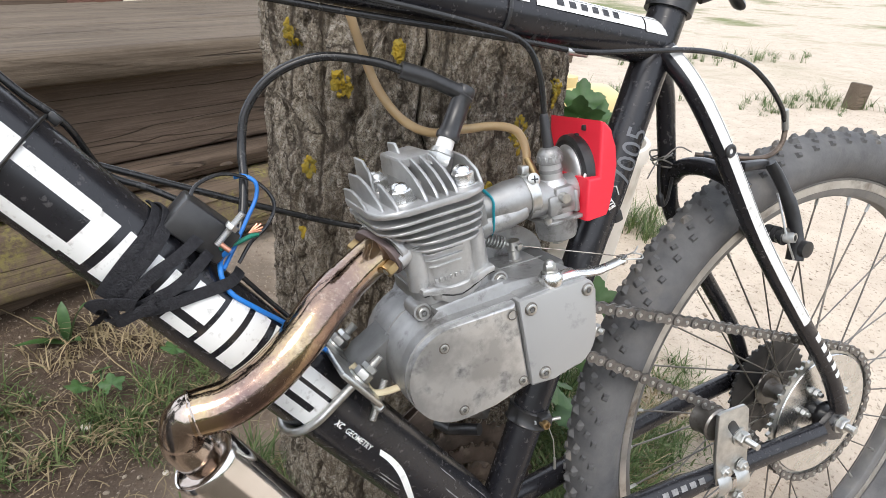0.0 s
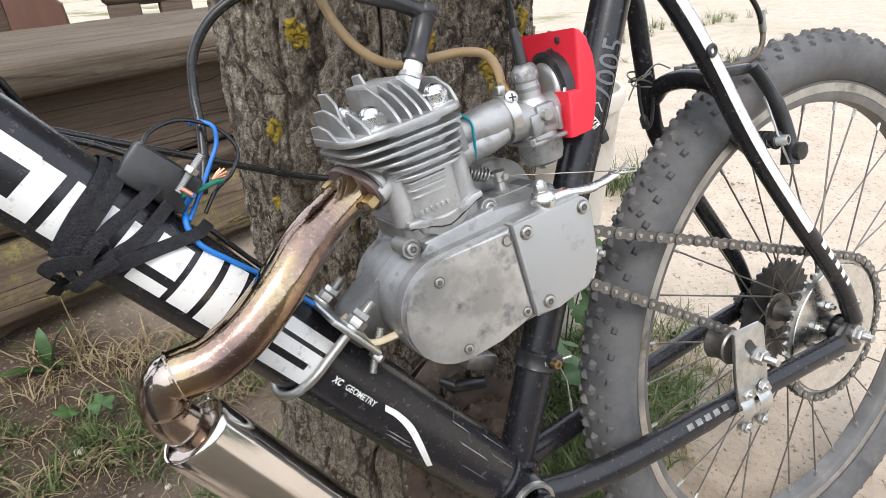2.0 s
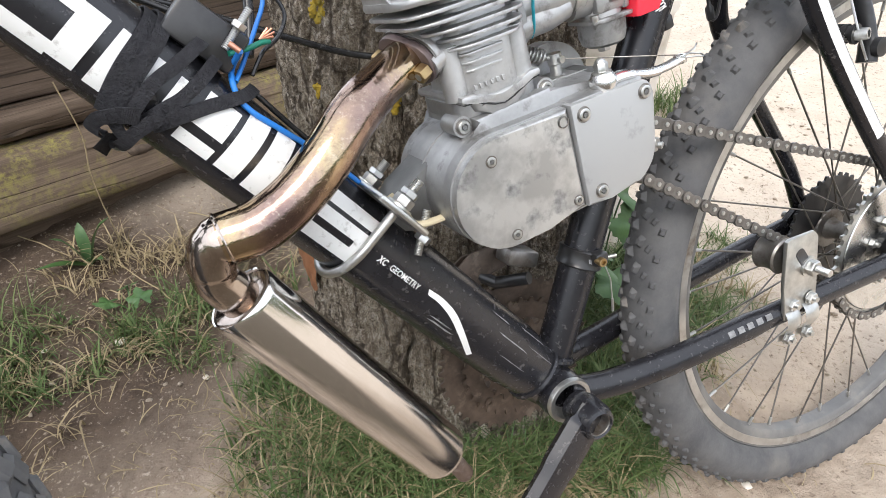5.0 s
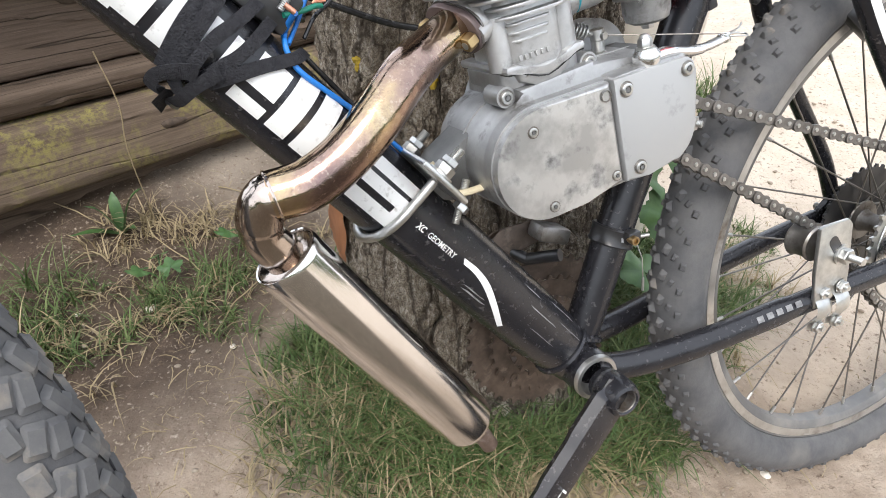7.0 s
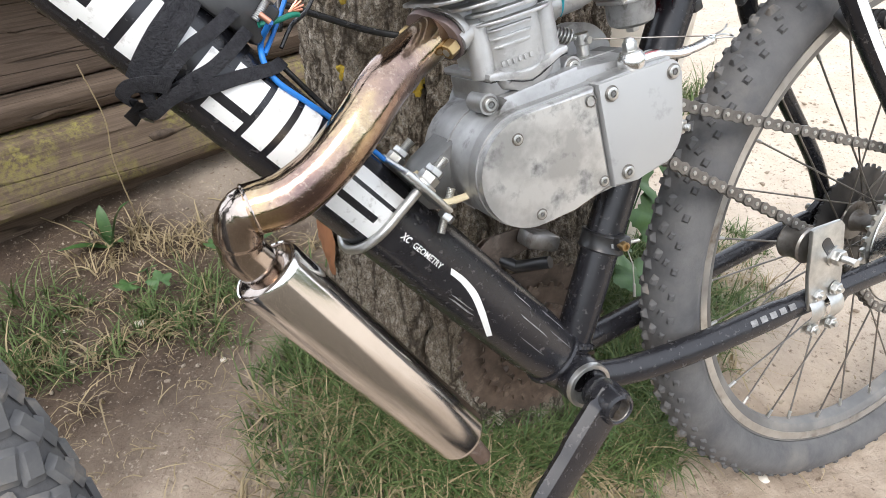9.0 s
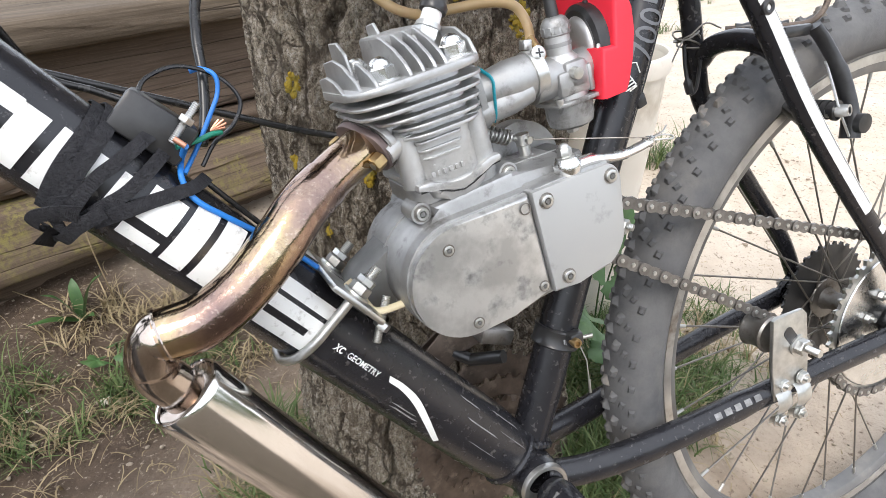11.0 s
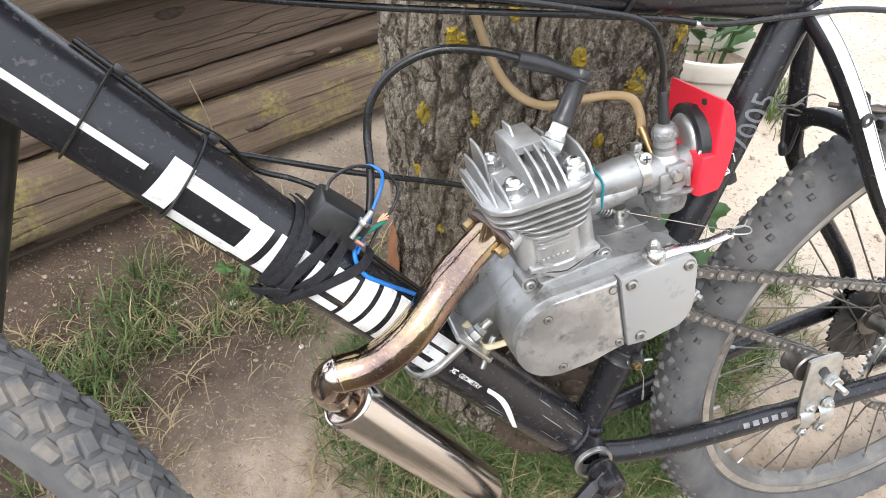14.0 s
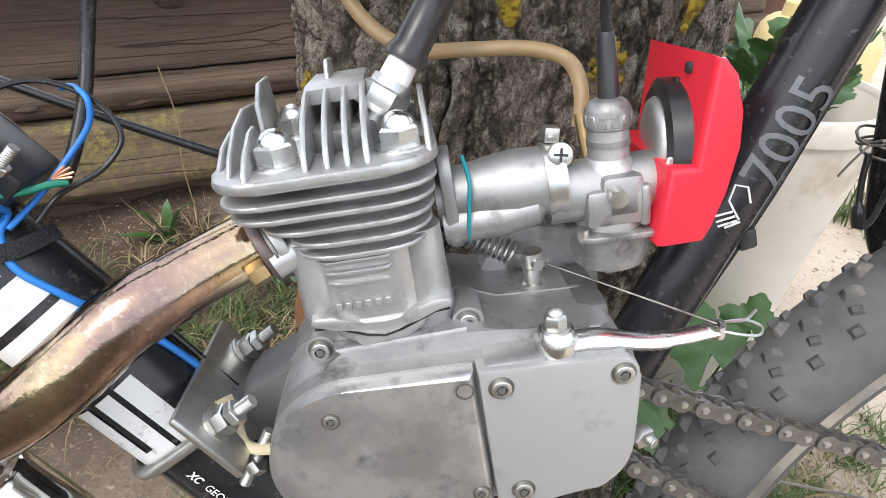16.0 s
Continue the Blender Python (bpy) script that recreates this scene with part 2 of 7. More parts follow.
SATIN = mat("satin_chrome", (0.74, 0.74, 0.73), 0.2, 1.0, (0.62, 0.62, 0.60), 60, 0.1, 300, rough2=0.3, bump_dist=0.0004)
CHROME = mat("chrome", (0.80, 0.78, 0.76), 0.07, 1.0, (0.70, 0.67, 0.64), 14, 0.0, 40, rough2=0.17, stretch=(1, 1, 0.6))
BRASS = mat("brass", (0.44, 0.32, 0.16), 0.38, 0.95, (0.32, 0.22, 0.11), 40, 0.1, 400, bump_dist=0.0004)
BLACK = mat("black_paint", (0.012, 0.012, 0.015), 0.25, 0.0, (0.019, 0.019, 0.022), 40, 0.08, 300, dirt=(0.11, 0.10, 0.095), dirt_scale=170, dirt_amount=0.06, bump_dist=0.0003, spec=0.5)
WHITE = mat("white_decal", (0.82, 0.82, 0.80), 0.4, 0.0, (0.76, 0.76, 0.74), 18, dirt=(0.38, 0.36, 0.33), dirt_scale=150, dirt_amount=0.16)
RUBBER = mat("tyre_rubber", (0.070, 0.070, 0.073), 0.85, 0.0, (0.125, 0.123, 0.122), 20, 0.5, 260, dirt=(0.16, 0.15, 0.138), dirt_scale=12, dirt_amount=0.28, bump_dist=0.001)
KNOB = mat("tread_rubber", (0.080, 0.080, 0.083), 0.85, 0.0, (0.13, 0.128, 0.125), 30, 0.3, 300, bump_dist=0.0006, dirt=(0.22, 0.19, 0.155), dirt_scale=30, dirt_amount=0.3)
RIM = mat("rim_alloy", (0.60, 0.60, 0.58), 0.35, 0.9, (0.42, 0.41, 0.39), 25, 0.1, 300, dirt=(0.25, 0.21, 0.17), dirt_scale=20, dirt_amount=0.3, bump_dist=0.0004)
RIMDARK = mat("rim_side", (0.13, 0.13, 0.13), 0.5, 0.4, (0.22, 0.215, 0.205), 12, 0.1, 200, dirt=(0.30, 0.28, 0.25), dirt_scale=12, dirt_amount=0.4, bump_dist=0.0004)
SPOKE = mat("spoke_steel", (0.16, 0.15, 0.14), 0.4, 0.8, (0.25, 0.23, 0.2), 40)
STEEL = mat("dark_steel", (0.30, 0.29, 0.275), 0.42, 0.9, (0.2, 0.185, 0.17), 60, 0.2, 500, bump_dist=0.0004, dirt=(0.15, 0.12, 0.09), dirt_scale=50, dirt_amount=0.3)
CHAINM = mat("chain_steel", (0.25, 0.24, 0.228), 0.42, 0.8, (0.155, 0.145, 0.135), 90, 0.1, 600, per_object=0.12, bump_dist=0.0003)
STUD = mat("stud_rubber", (0.070, 0.070, 0.072), 0.85, 0.0, (0.105, 0.104, 0.103), 60)
RUST = mat("rusty_chainring", (0.070, 0.055, 0.045), 0.5, 0.6, (0.15, 0.115, 0.092), 45, 0.4, 300, bump_dist=0.0006, dirt=(0.28, 0.225, 0.18), dirt_scale=60, dirt_amount=0.2)
CABLE = mat("black_cable", (0.012, 0.012, 0.013), 0.27, 0.0, (0.02, 0.02, 0.02), 60, dirt=(0.08, 0.075, 0.07), dirt_scale=120, dirt_amount=0.04)
BOOT = mat("black_plastic", (0.014, 0.014, 0.015), 0.30, 0.0, (0.035, 0.035, 0.036), 50, 0.1, 400, bump_dist=0.0004)
LACE = mat("black_lace", (0.027, 0.027, 0.031), 0.9, 0.0, (0.046, 0.046, 0.051), 260, 1.0, 650, bump_dist=0.003, spec=0.2)
BLUE = mat("blue_wire", (0.02, 0.20, 0.62), 0.4, 0.0, (0.02, 0.15, 0.5), 30)
GREEN = mat("green_wire", (0.01, 0.22, 0.14), 0.45)
CREAM = mat("cream_sleeve", (0.62, 0.55, 0.38), 0.6, 0.0, (0.5, 0.42, 0.27), 60)
COPPER = mat("copper_strands", (0.55, 0.24, 0.14), 0.4, 0.9, (0.7, 0.35, 0.25), 90)
RED = mat("red_plastic", (0.72, 0.022, 0.045), 0.42, 0.0, (0.66, 0.018, 0.038), 15, 0.05, 300, bump_dist=0.0003)
PORCELAIN = mat("porcelain", (0.82, 0.81, 0.79), 0.2)
TEAL = mat("teal_gasket", (0.01, 0.26, 0.33), 0.5)
LICHEN = mat("lichen", (0.42, 0.28, 0.03), 0.95, 0.0, (0.27, 0.22, 0.055), 120, 1.0, 500, bump_dist=0.002, spec=0.1)
REDWOOD = mat("red_brown_post", (0.16, 0.075, 0.05), 0.7, 0.0, (0.10, 0.05, 0.035), 20, 0.4, 80, stretch=(1, 1, 0.1), bump_dist=0.002)
CHIP = mat("broken_wood", (0.36, 0.16, 0.075), 0.8, 0.0, (0.22, 0.10, 0.05), 40, 0.8, 120, stretch=(1, 1, 0.15), bump_dist=0.002)
PLASTIC_W = mat("white_plastic", (0.80, 0.75, 0.67), 0.5, 0.0, (0.72, 0.66, 0.57), 6, dirt=(0.45, 0.38, 0.28), dirt_scale=9, dirt_amount=0.3)
PLASTIC_Y = mat("yellowed_plastic", (0.74, 0.60, 0.30), 0.5, 0.0, (0.66, 0.5, 0.22), 6)
LEAF = mat("mallow_leaf", (0.042, 0.10, 0.028), 0.5, 0.0, (0.07, 0.145, 0.04), 40, 0.4, 150, bump_dist=0.001)


class Nodes:
    """Short hands for wiring a node material."""

    def __init__(self, name, rough=0.85, spec=0.2):
        self.m = bpy.data.materials.new(name)
        self.m.use_nodes = True
        self.n, self.l = self.m.node_tree.nodes, self.m.node_tree.links
        self.b = self.n["Principled BSDF"]
        self.b.inputs["Roughness"].default_value, self.b.inputs["Specular IOR Level"].default_value = rough, spec
        self.co = self.n.new("ShaderNodeTexCoord").outputs["Object"]

    def scaled(self, k):
        q = self.n.new("ShaderNodeMapping")
        q.inputs["Scale"].default_value = k
        self.l.new(self.co, q.inputs[0])
        return q.outputs[0]

    def noise(self, vec, scale, detail=6, rough=0.62, distort=0.0):
        q = self.n.new("ShaderNodeTexNoise")
        for k, v in (("Scale", scale), ("Detail", detail), ("Roughness", rough), ("Distortion", distort)):
            q.inputs[k].default_value = v
        self.l.new(vec, q.inputs["Vector"])
        return q.outputs[0]

    def cells(self, vec, scale):
        """Distance to the nearest border between uneven cells."""
        q = self.n.new("ShaderNodeTexVoronoi")
        q.feature = "DISTANCE_TO_EDGE"
        q.inputs["Scale"].default_value = scale
        self.l.new(vec, q.inputs["Vector"])
        return q.outputs["Distance"]

    def fit(self, v, lo, hi, a=0.0, b=1.0):
        q = self.n.new("ShaderNodeMapRange")
        for k, x in (("From Min", lo), ("From Max", hi), ("To Min", a), ("To Max", b)):
            q.inputs[k].default_value = x
        self.l.new(v, q.inputs["Value"])
        return q.outputs[0]

    def calc(self, op, a, b):
        q = self.n.new("ShaderNodeMath")
        q.operation = op
        for k, v in ((0, a), (1, b)):
            if isinstance(v, (int, float)):
                q.inputs[k].default_value = v
            else:
                self.l.new(v, q.inputs[k])
        return q.outputs[0]

    def mix(self, f, a, b):
        q = self.n.new("ShaderNodeMixRGB")
        self.l.new(f, q.inputs[0])
        for k, v in ((1, a), (2, b)):
            if isinstance(v, tuple):
                q.inputs[k].default_value = (*v, 1)
            else:
                self.l.new(v, q.inputs[k])
        return q.outputs[0]

    def finish(self, colour, height, dist, strength=1.0):
        self.l.new(colour, self.b.inputs["Base Color"])
        q = self.n.new("ShaderNodeBump")
        q.inputs["Strength"].default_value, q.inputs["Distance"].default_value = strength, dist
        self.l.new(height, q.inputs["Height"])
        self.l.new(q.outputs[0], self.b.inputs["Normal"])
        return self.m


def bark_mat():
    """Flaky tan plates between dark upright cracks, with finer scales on them."""
    k = Nodes("bark", 0.92, 0.15)
    warp = k.noise(k.co, 22, 4)
    shift = k.n.new("ShaderNodeVectorMath")
    shift.operation = "MULTIPLY_ADD"
    k.l.new(k.scaled((1, 1, 0.26)), shift.inputs[0])
    shift.inputs[1].default_value = (1, 1, 1)
    spread = k.n.new("ShaderNodeCombineXYZ")
    for q in range(3):
        k.l.new(k.fit(warp, 0, 1, -0.022, 0.022), spread.inputs[q])
    k.l.new(spread.outputs[0], shift.inputs[2])
    plate = k.fit(k.cells(shift.outputs[0], 29), 0.012, 0.16)
    scale_ = k.fit(k.cells(shift.outputs[0], 115), 0.01, 0.16)
    fine = k.noise(k.scaled((1, 1, 0.55)), 190, 8, 0.7)
    grit = k.noise(k.co, 480, 6, 0.7)
    mottle = k.noise(k.scaled((1, 1, 0.5)), 26, 6)
    tan = k.mix(k.fit(mottle, 0.36, 0.66), (0.44, 0.38, 0.297), (0.28, 0.232, 0.175))
    tan = k.mix(k.fit(fine, 0.51, 0.60), tan, (0.58, 0.525, 0.455))
    tan = k.mix(k.fit(fine, 0.40, 0.475, 0.75, 0), tan, (0.15, 0.12, 0.095))
    tan = k.mix(k.fit(grit, 0.41, 0.48, 0.7, 0), tan, (0.12, 0.096, 0.074))
    tan = k.mix(k.fit(grit, 0.53, 0.60, 0, 0.5), tan, (0.52, 0.47, 0.39))
    tan = k.mix(k.fit(scale_, 0.0, 0.5, 0.35, 0), tan, (0.15, 0.118, 0.09))
    tan = k.mix(k.fit(plate, 0.0, 0.55, 0.85, 0), tan, (0.070, 0.055, 0.042))
    high = k.calc("ADD", k.calc("ADD", k.calc("MULTIPLY", plate, 0.45), k.calc("MULTIPLY", scale_, 0.2)), k.calc("ADD", k.calc("MULTIPLY", grit, 0.6), k.calc("MULTIPLY", fine, 1.1)))
    return k.finish(tan, high, 0.007)


def wood_mat(name, pale, dark, lichen=0.0, rough=0.85):
    """Weathered timber: long fine grain, drying cracks, worn patches and, where given, lichen on top."""
    k = Nodes(name, rough, 0.2)
    grain = k.noise(k.scaled((0.020, 1, 1)), 260, 5, 0.6)
    hair = k.noise(k.scaled((0.035, 1, 1)), 900, 3, 0.6)
    wide = k.noise(k.scaled((0.22, 1, 1)), 14, 6, 0.6)
    crack = k.calc("ABSOLUTE", k.calc("SUBTRACT", k.noise(k.scaled((0.045, 1, 1)), 15, 2, 0.5), 0.5), 0.0)
    split = k.fit(crack, 0.0015, 0.006)
    col = k.mix(k.fit(wide, 0.36, 0.66), pale, dark)
    col = k.mix(k.fit(grain, 0.44, 0.66, 0, 0.7), col, tuple(v * 0.68 for v in dark))
    col = k.mix(k.fit(hair, 0.56, 0.74, 0, 0.45), col, tuple(min(1, v * 1.4) for v in pale))
    col = k.mix(k.fit(split, 0, 1, 0.6, 0), col, (0.018, 0.014, 0.011))
    if lichen:
        sep = k.n.new("ShaderNodeSeparateXYZ")
        k.l.new(k.co, sep.inputs[0])
        top = k.fit(sep.outputs[2], 0.285, 0.345, 0.45, 1.0)
        spots = k.calc("MULTIPLY", k.fit(k.noise(k.co, 13, 5), 0.47, 0.60), k.fit(k.noise(k.co, 120, 5, 0.7), 0.40, 0.58))
        col = k.mix(k.calc("MULTIPLY", k.calc("MULTIPLY", spots, top), lichen), col, (0.30, 0.27, 0.075))
    high = k.calc("ADD", k.calc("MULTIPLY", split, 0.6), k.calc("ADD", k.calc("MULTIPLY", grain, 0.5), k.calc("MULTIPLY", hair, 0.2)))
    return k.finish(col, high, 0.0022)


BARK = bark_mat()
LICHWOOD = wood_mat("lichened_timber", (0.180, 0.134, 0.096), (0.118, 0.087, 0.063), 0.8)
WOOD = wood_mat("weathered_timber", (0.165, 0.122, 0.091), (0.110, 0.081, 0.060))
GREYWOOD = wood_mat("grey_timber", (0.165, 0.130, 0.096), (0.105, 0.081, 0.059))

def ground_mat():
    m = bpy.data.materials.new("trodden_dirt")
    m.use_nodes = True
    t = m.node_tree
    n, l = t.nodes, t.links
    b = n["Principled BSDF"]
    b.inputs["Roughness"].default_value, b.inputs["Specular IOR Level"].default_value = 0.95, 0.15
    co = n.new("ShaderNodeTexCoord")

    def nz(s, d=8, r=0.65):
        q = n.new("ShaderNodeTexNoise")
        q.inputs["Scale"].default_value, q.inputs["Detail"].default_value, q.inputs["Roughness"].default_value = s, d, r
        l.new(co.outputs["Object"], q.inputs["Vector"])
        return q.outputs[0]

    def mixc(fac, lo, hi, a, c):
        mr = n.new("ShaderNodeMapRange")
        mr.inputs["From Min"].default_value, mr.inputs["From Max"].default_value = lo, hi
        l.new(fac, mr.inputs["Value"])
        x = n.new("ShaderNodeMixRGB")
        l.new(mr.outputs[0], x.inputs[0])
        for k, v in ((1, a), (2, c)):
            if isinstance(v, tuple):
                x.inputs[k].default_value = (*v, 1)
            else:
                l.new(v, x.inputs[k])
        return x.outputs[0]

    sand = mixc(nz(9), 0.35, 0.7, (0.60, 0.515, 0.42), (0.47, 0.395, 0.315))
    earth = mixc(nz(22), 0.38, 0.66, (0.41, 0.33, 0.256), (0.265, 0.207, 0.157))
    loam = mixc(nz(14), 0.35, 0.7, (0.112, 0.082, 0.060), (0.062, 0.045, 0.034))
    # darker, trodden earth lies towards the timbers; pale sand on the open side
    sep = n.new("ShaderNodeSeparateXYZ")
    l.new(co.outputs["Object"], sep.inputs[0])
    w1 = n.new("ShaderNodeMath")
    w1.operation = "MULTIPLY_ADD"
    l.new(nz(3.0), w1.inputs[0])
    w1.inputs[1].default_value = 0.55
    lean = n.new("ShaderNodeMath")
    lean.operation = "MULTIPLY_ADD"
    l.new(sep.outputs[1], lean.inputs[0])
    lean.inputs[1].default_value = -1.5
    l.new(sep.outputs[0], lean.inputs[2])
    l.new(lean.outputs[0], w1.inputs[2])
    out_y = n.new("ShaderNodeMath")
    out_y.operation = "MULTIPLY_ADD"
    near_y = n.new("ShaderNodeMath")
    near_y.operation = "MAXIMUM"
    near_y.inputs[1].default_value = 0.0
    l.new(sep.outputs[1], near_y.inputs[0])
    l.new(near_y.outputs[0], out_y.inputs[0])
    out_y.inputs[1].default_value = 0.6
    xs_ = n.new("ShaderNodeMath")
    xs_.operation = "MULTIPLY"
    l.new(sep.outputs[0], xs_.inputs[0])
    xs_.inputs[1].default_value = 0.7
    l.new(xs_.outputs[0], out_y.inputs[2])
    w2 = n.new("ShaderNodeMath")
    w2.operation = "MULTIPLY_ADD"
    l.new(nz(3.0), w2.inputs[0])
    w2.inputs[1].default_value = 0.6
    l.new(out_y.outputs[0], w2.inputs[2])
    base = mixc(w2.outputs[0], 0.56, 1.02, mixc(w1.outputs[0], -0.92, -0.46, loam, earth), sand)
    # near-side ground darkened in its colour, a painted shade for the chrome to reflect
    near_shade = n.new("ShaderNodeMath")
    near_shade.operation = "MULTIPLY_ADD"
    l.new(nz(5.0), near_shade.inputs[0])
    near_shade.inputs[1].default_value = 0.35
    open_x = n.new("ShaderNodeMath")
    open_x.operation = "MAXIMUM"
    open_x.inputs[1].default_value = 0.0
    l.new(sep.outputs[0], open_x.inputs[0])
    away = n.new("ShaderNodeMath")
    away.operation = "MULTIPLY_ADD"
    l.new(open_x.outputs[0], away.inputs[0])
    away.inputs[1].default_value = 1.5
    l.new(sep.outputs[1], away.inputs[2])
    l.new(away.outputs[0], near_shade.inputs[2])
    base = mixc(near_shade.outputs[0], -0.12, 0.14, mixc(nz(30), 0.35, 0.65, (0.125, 0.096, 0.078), (0.066, 0.060, 0.036)), base)
    speck = mixc(nz(150, 4), 0.58, 0.72, base, (0.43, 0.36, 0.285))
    dark = mixc(nz(95, 5), 0.57, 0.70, speck, (0.15, 0.11, 0.08))
    far = mixc(nz(0.6), 0.50, 0.62, dark, (0.17, 0.19, 0.085))
    ay = n.new("ShaderNodeMath")
    ay.operation = "ABSOLUTE"
    l.new(sep.outputs[1], ay.inputs[0])
    ly = n.new("ShaderNodeMapRange")
    ly.inputs["From Min"].default_value, ly.inputs["From Max"].default_value = 2.0, 5.0
    l.new(ay.outputs[0], ly.inputs["Value"])
    x = n.new("ShaderNodeMixRGB")
    l.new(ly.outputs[0], x.inputs[0])
    l.new(dark, x.inputs[1])
    l.new(far, x.inputs[2])
    l.new(x.outputs[0], b.inputs["Base Color"])
    bp = n.new("ShaderNodeBump")
    bp.inputs["Strength"].default_value, bp.inputs["Distance"].default_value = 0.9, 0.006
    l.new(nz(90, 6), bp.inputs["Height"])
    l.new(bp.outputs[0], b.inputs["Normal"])
    return m


def grass_mat(name, c1, c2):
    m = mat(name, c1, 0.6, 0.0, c2, 30, spec=0.3)
    t = m.node_tree
    n, l = t.nodes, t.links
    b = n["Principled BSDF"]
    g = n.new("ShaderNodeNewGeometry")
    x = n.new("ShaderNodeMixRGB")
    l.new(g.outputs["Random Per Island"], x.inputs[0])
    x.inputs[1].default_value, x.inputs[2].default_value = (*c1, 1), (*c2, 1)
    l.new(x.outputs[0], b.inputs["Base Color"])
    return m


def pipe_mat():
    """Heat-tinted steel: gold, bronze and violet bands in the oxide, sooty blotches and fine scratches."""
    k = Nodes("heat_tinted_steel", 0.14, 0.5)
    k.b.inputs["Metallic"].default_value = 1.0
    r = k.n.new("ShaderNodeValToRGB")
    k.l.new(k.noise(k.co, 19, 6, 0.55), r.inputs[0])
    e = r.color_ramp.elements
    e[0].position, e[0].color = 0.30, (0.20, 0.14, 0.135, 1)
    e[1].position, e[1].color = 0.72, (0.70, 0.62, 0.49, 1)
    for p, c in ((0.42, (0.31, 0.22, 0.185, 1)), (0.50, (0.37, 0.265, 0.205, 1)), (0.58, (0.47, 0.36, 0.225, 1)), (0.65, (0.57, 0.46, 0.31, 1))):
        e.new(p).color = c
    blot = k.fit(k.noise(k.scaled((0.55, 1, 0.55)), 55, 10, 0.75), 0.50, 0.66)
    scr = k.fit(k.noise(k.co, 230, 9, 0.78), 0.53, 0.70)
    col = k.mix(k.calc("MULTIPLY", blot, 0.65), r.outputs[0], (0.17, 0.12, 0.10))
    col = k.mix(k.calc("MULTIPLY", scr, 0.35), col, (0.74, 0.66, 0.53))
    k.l.new(k.calc("ADD", k.fit(blot, 0, 1, 0.10, 0.34), k.calc("MULTIPLY", scr, 0.10)), k.b.inputs["Roughness"])
    return k.finish(col, k.noise(k.co, 75, 5), 0.0011, 0.35)


def hose_mat():
    m = mat("amber_hose", (0.60, 0.44, 0.24), 0.3, 0.0, (0.52, 0.37, 0.19), 40)
    b = m.node_tree.nodes["Principled BSDF"]
    b.inputs["Transmission Weight"].default_value = 0.5
    return m


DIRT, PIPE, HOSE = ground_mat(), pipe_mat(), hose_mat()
GRASS = grass_mat("grass_blades", (0.050, 0.095, 0.026), (0.15, 0.19, 0.070))
STRAW = grass_mat("dry_grass", (0.40, 0.32, 0.19), (0.24, 0.185, 0.105))


# ---- mesh tools ----
def shade(me, angle=38):
    me.polygons.foreach_set("use_smooth", [True] * len(me.polygons))
    me.set_sharp_from_angle(angle=radians(angle))


def part(name, bm, material, parent=None, label="", angle=38):
    """Links a bmesh as one mesh object, under a thing or a part."""
    me = bpy.data.meshes.new(name)
    bmesh.ops.recalc_face_normals(bm, faces=bm.faces)
    bm.to_mesh(me)
    bm.free()
    me.materials.append(material)
    shade(me, angle)
    ob = new(name, me)
    ob.parent = parent
    return tagged(ob, label)


def share(name, me, m, parent):
    """One more object on a mesh that exists already."""
    ob = new(name, me)
    ob.parent = parent
    ob.matrix_local = m
    return ob


def raw(name, verts, faces, material, parent=None, label="", smooth=True, angle=38):
    me = bpy.data.meshes.new(name)
    me.from_pydata([tuple(v) for v in verts], [], faces)
    me.materials.append(material)
    if smooth:
        shade(me, angle)
    ob = new(name, me)
    ob.parent = parent
    return tagged(ob, label)


def join(*bms):
    out = bms[0]
    for b in bms[1:]:
        me = bpy.data.meshes.new("tmp")
        b.to_mesh(me)
        b.free()
        out.from_mesh(me)
        bpy.data.meshes.remove(me)
    return out


def moved(bm, m):
    bmesh.ops.transform(bm, matrix=m, verts=bm.verts)
    return bm


def spline(pts, n=6):
    """Catmull-Rom through the points."""
    p = [Vector(q) for q in pts]
    p = [p[0] * 2 - p[1]] + p + [p[-1] * 2 - p[-2]]
    out = []
    for i in range(1, len(p) - 2):
        a, b, c, d = p[i - 1:i + 3]
        for k in range(n):
            t = k / n
            out.append(0.5 * ((2 * b) + (c - a) * t + (2 * a - 5 * b + 4 * c - d) * t * t + (3 * b - a - 3 * c + d) * t ** 3))
    return out + [p[-2]]


def tube(pts, r, segs=14, flat=None, caps=True):
    """A tube along points. r: one radius or one for each point. flat: (across, through) scales of the section."""
    pts = [Vector(p) for p in pts]
    rs = r if isinstance(r, (list, tuple)) else [r] * len(pts)
    bm = bmesh.new()
    d0 = (pts[1] - pts[0]).normalized()
    side = d0.cross(Vector((0, 0, 1)) if abs(d0.z) < 0.9 else Vector((0, 1, 0))).normalized()
    rings = []
    for i, p in enumerate(pts):
        d = (pts[min(i + 1, len(pts) - 1)] - pts[max(i - 1, 0)]).normalized()
        side = (side - d * side.dot(d)).normalized()
        up = side.cross(d)
        fa, fb = flat or (1, 1)
        rings.append([bm.verts.new(p + (side * math.cos(a) * fa + up * math.sin(a) * fb) * rs[i]) for a in (2 * math.pi * k / segs for k in range(segs))])
    for a, b in zip(rings, rings[1:]):
        for k in range(segs):
            bm.faces.new((a[k], a[(k + 1) % segs], b[(k + 1) % segs], b[k]))
    if caps:
        bm.faces.new(rings[0])
        bm.faces.new(rings[-1][::-1])
    return bm


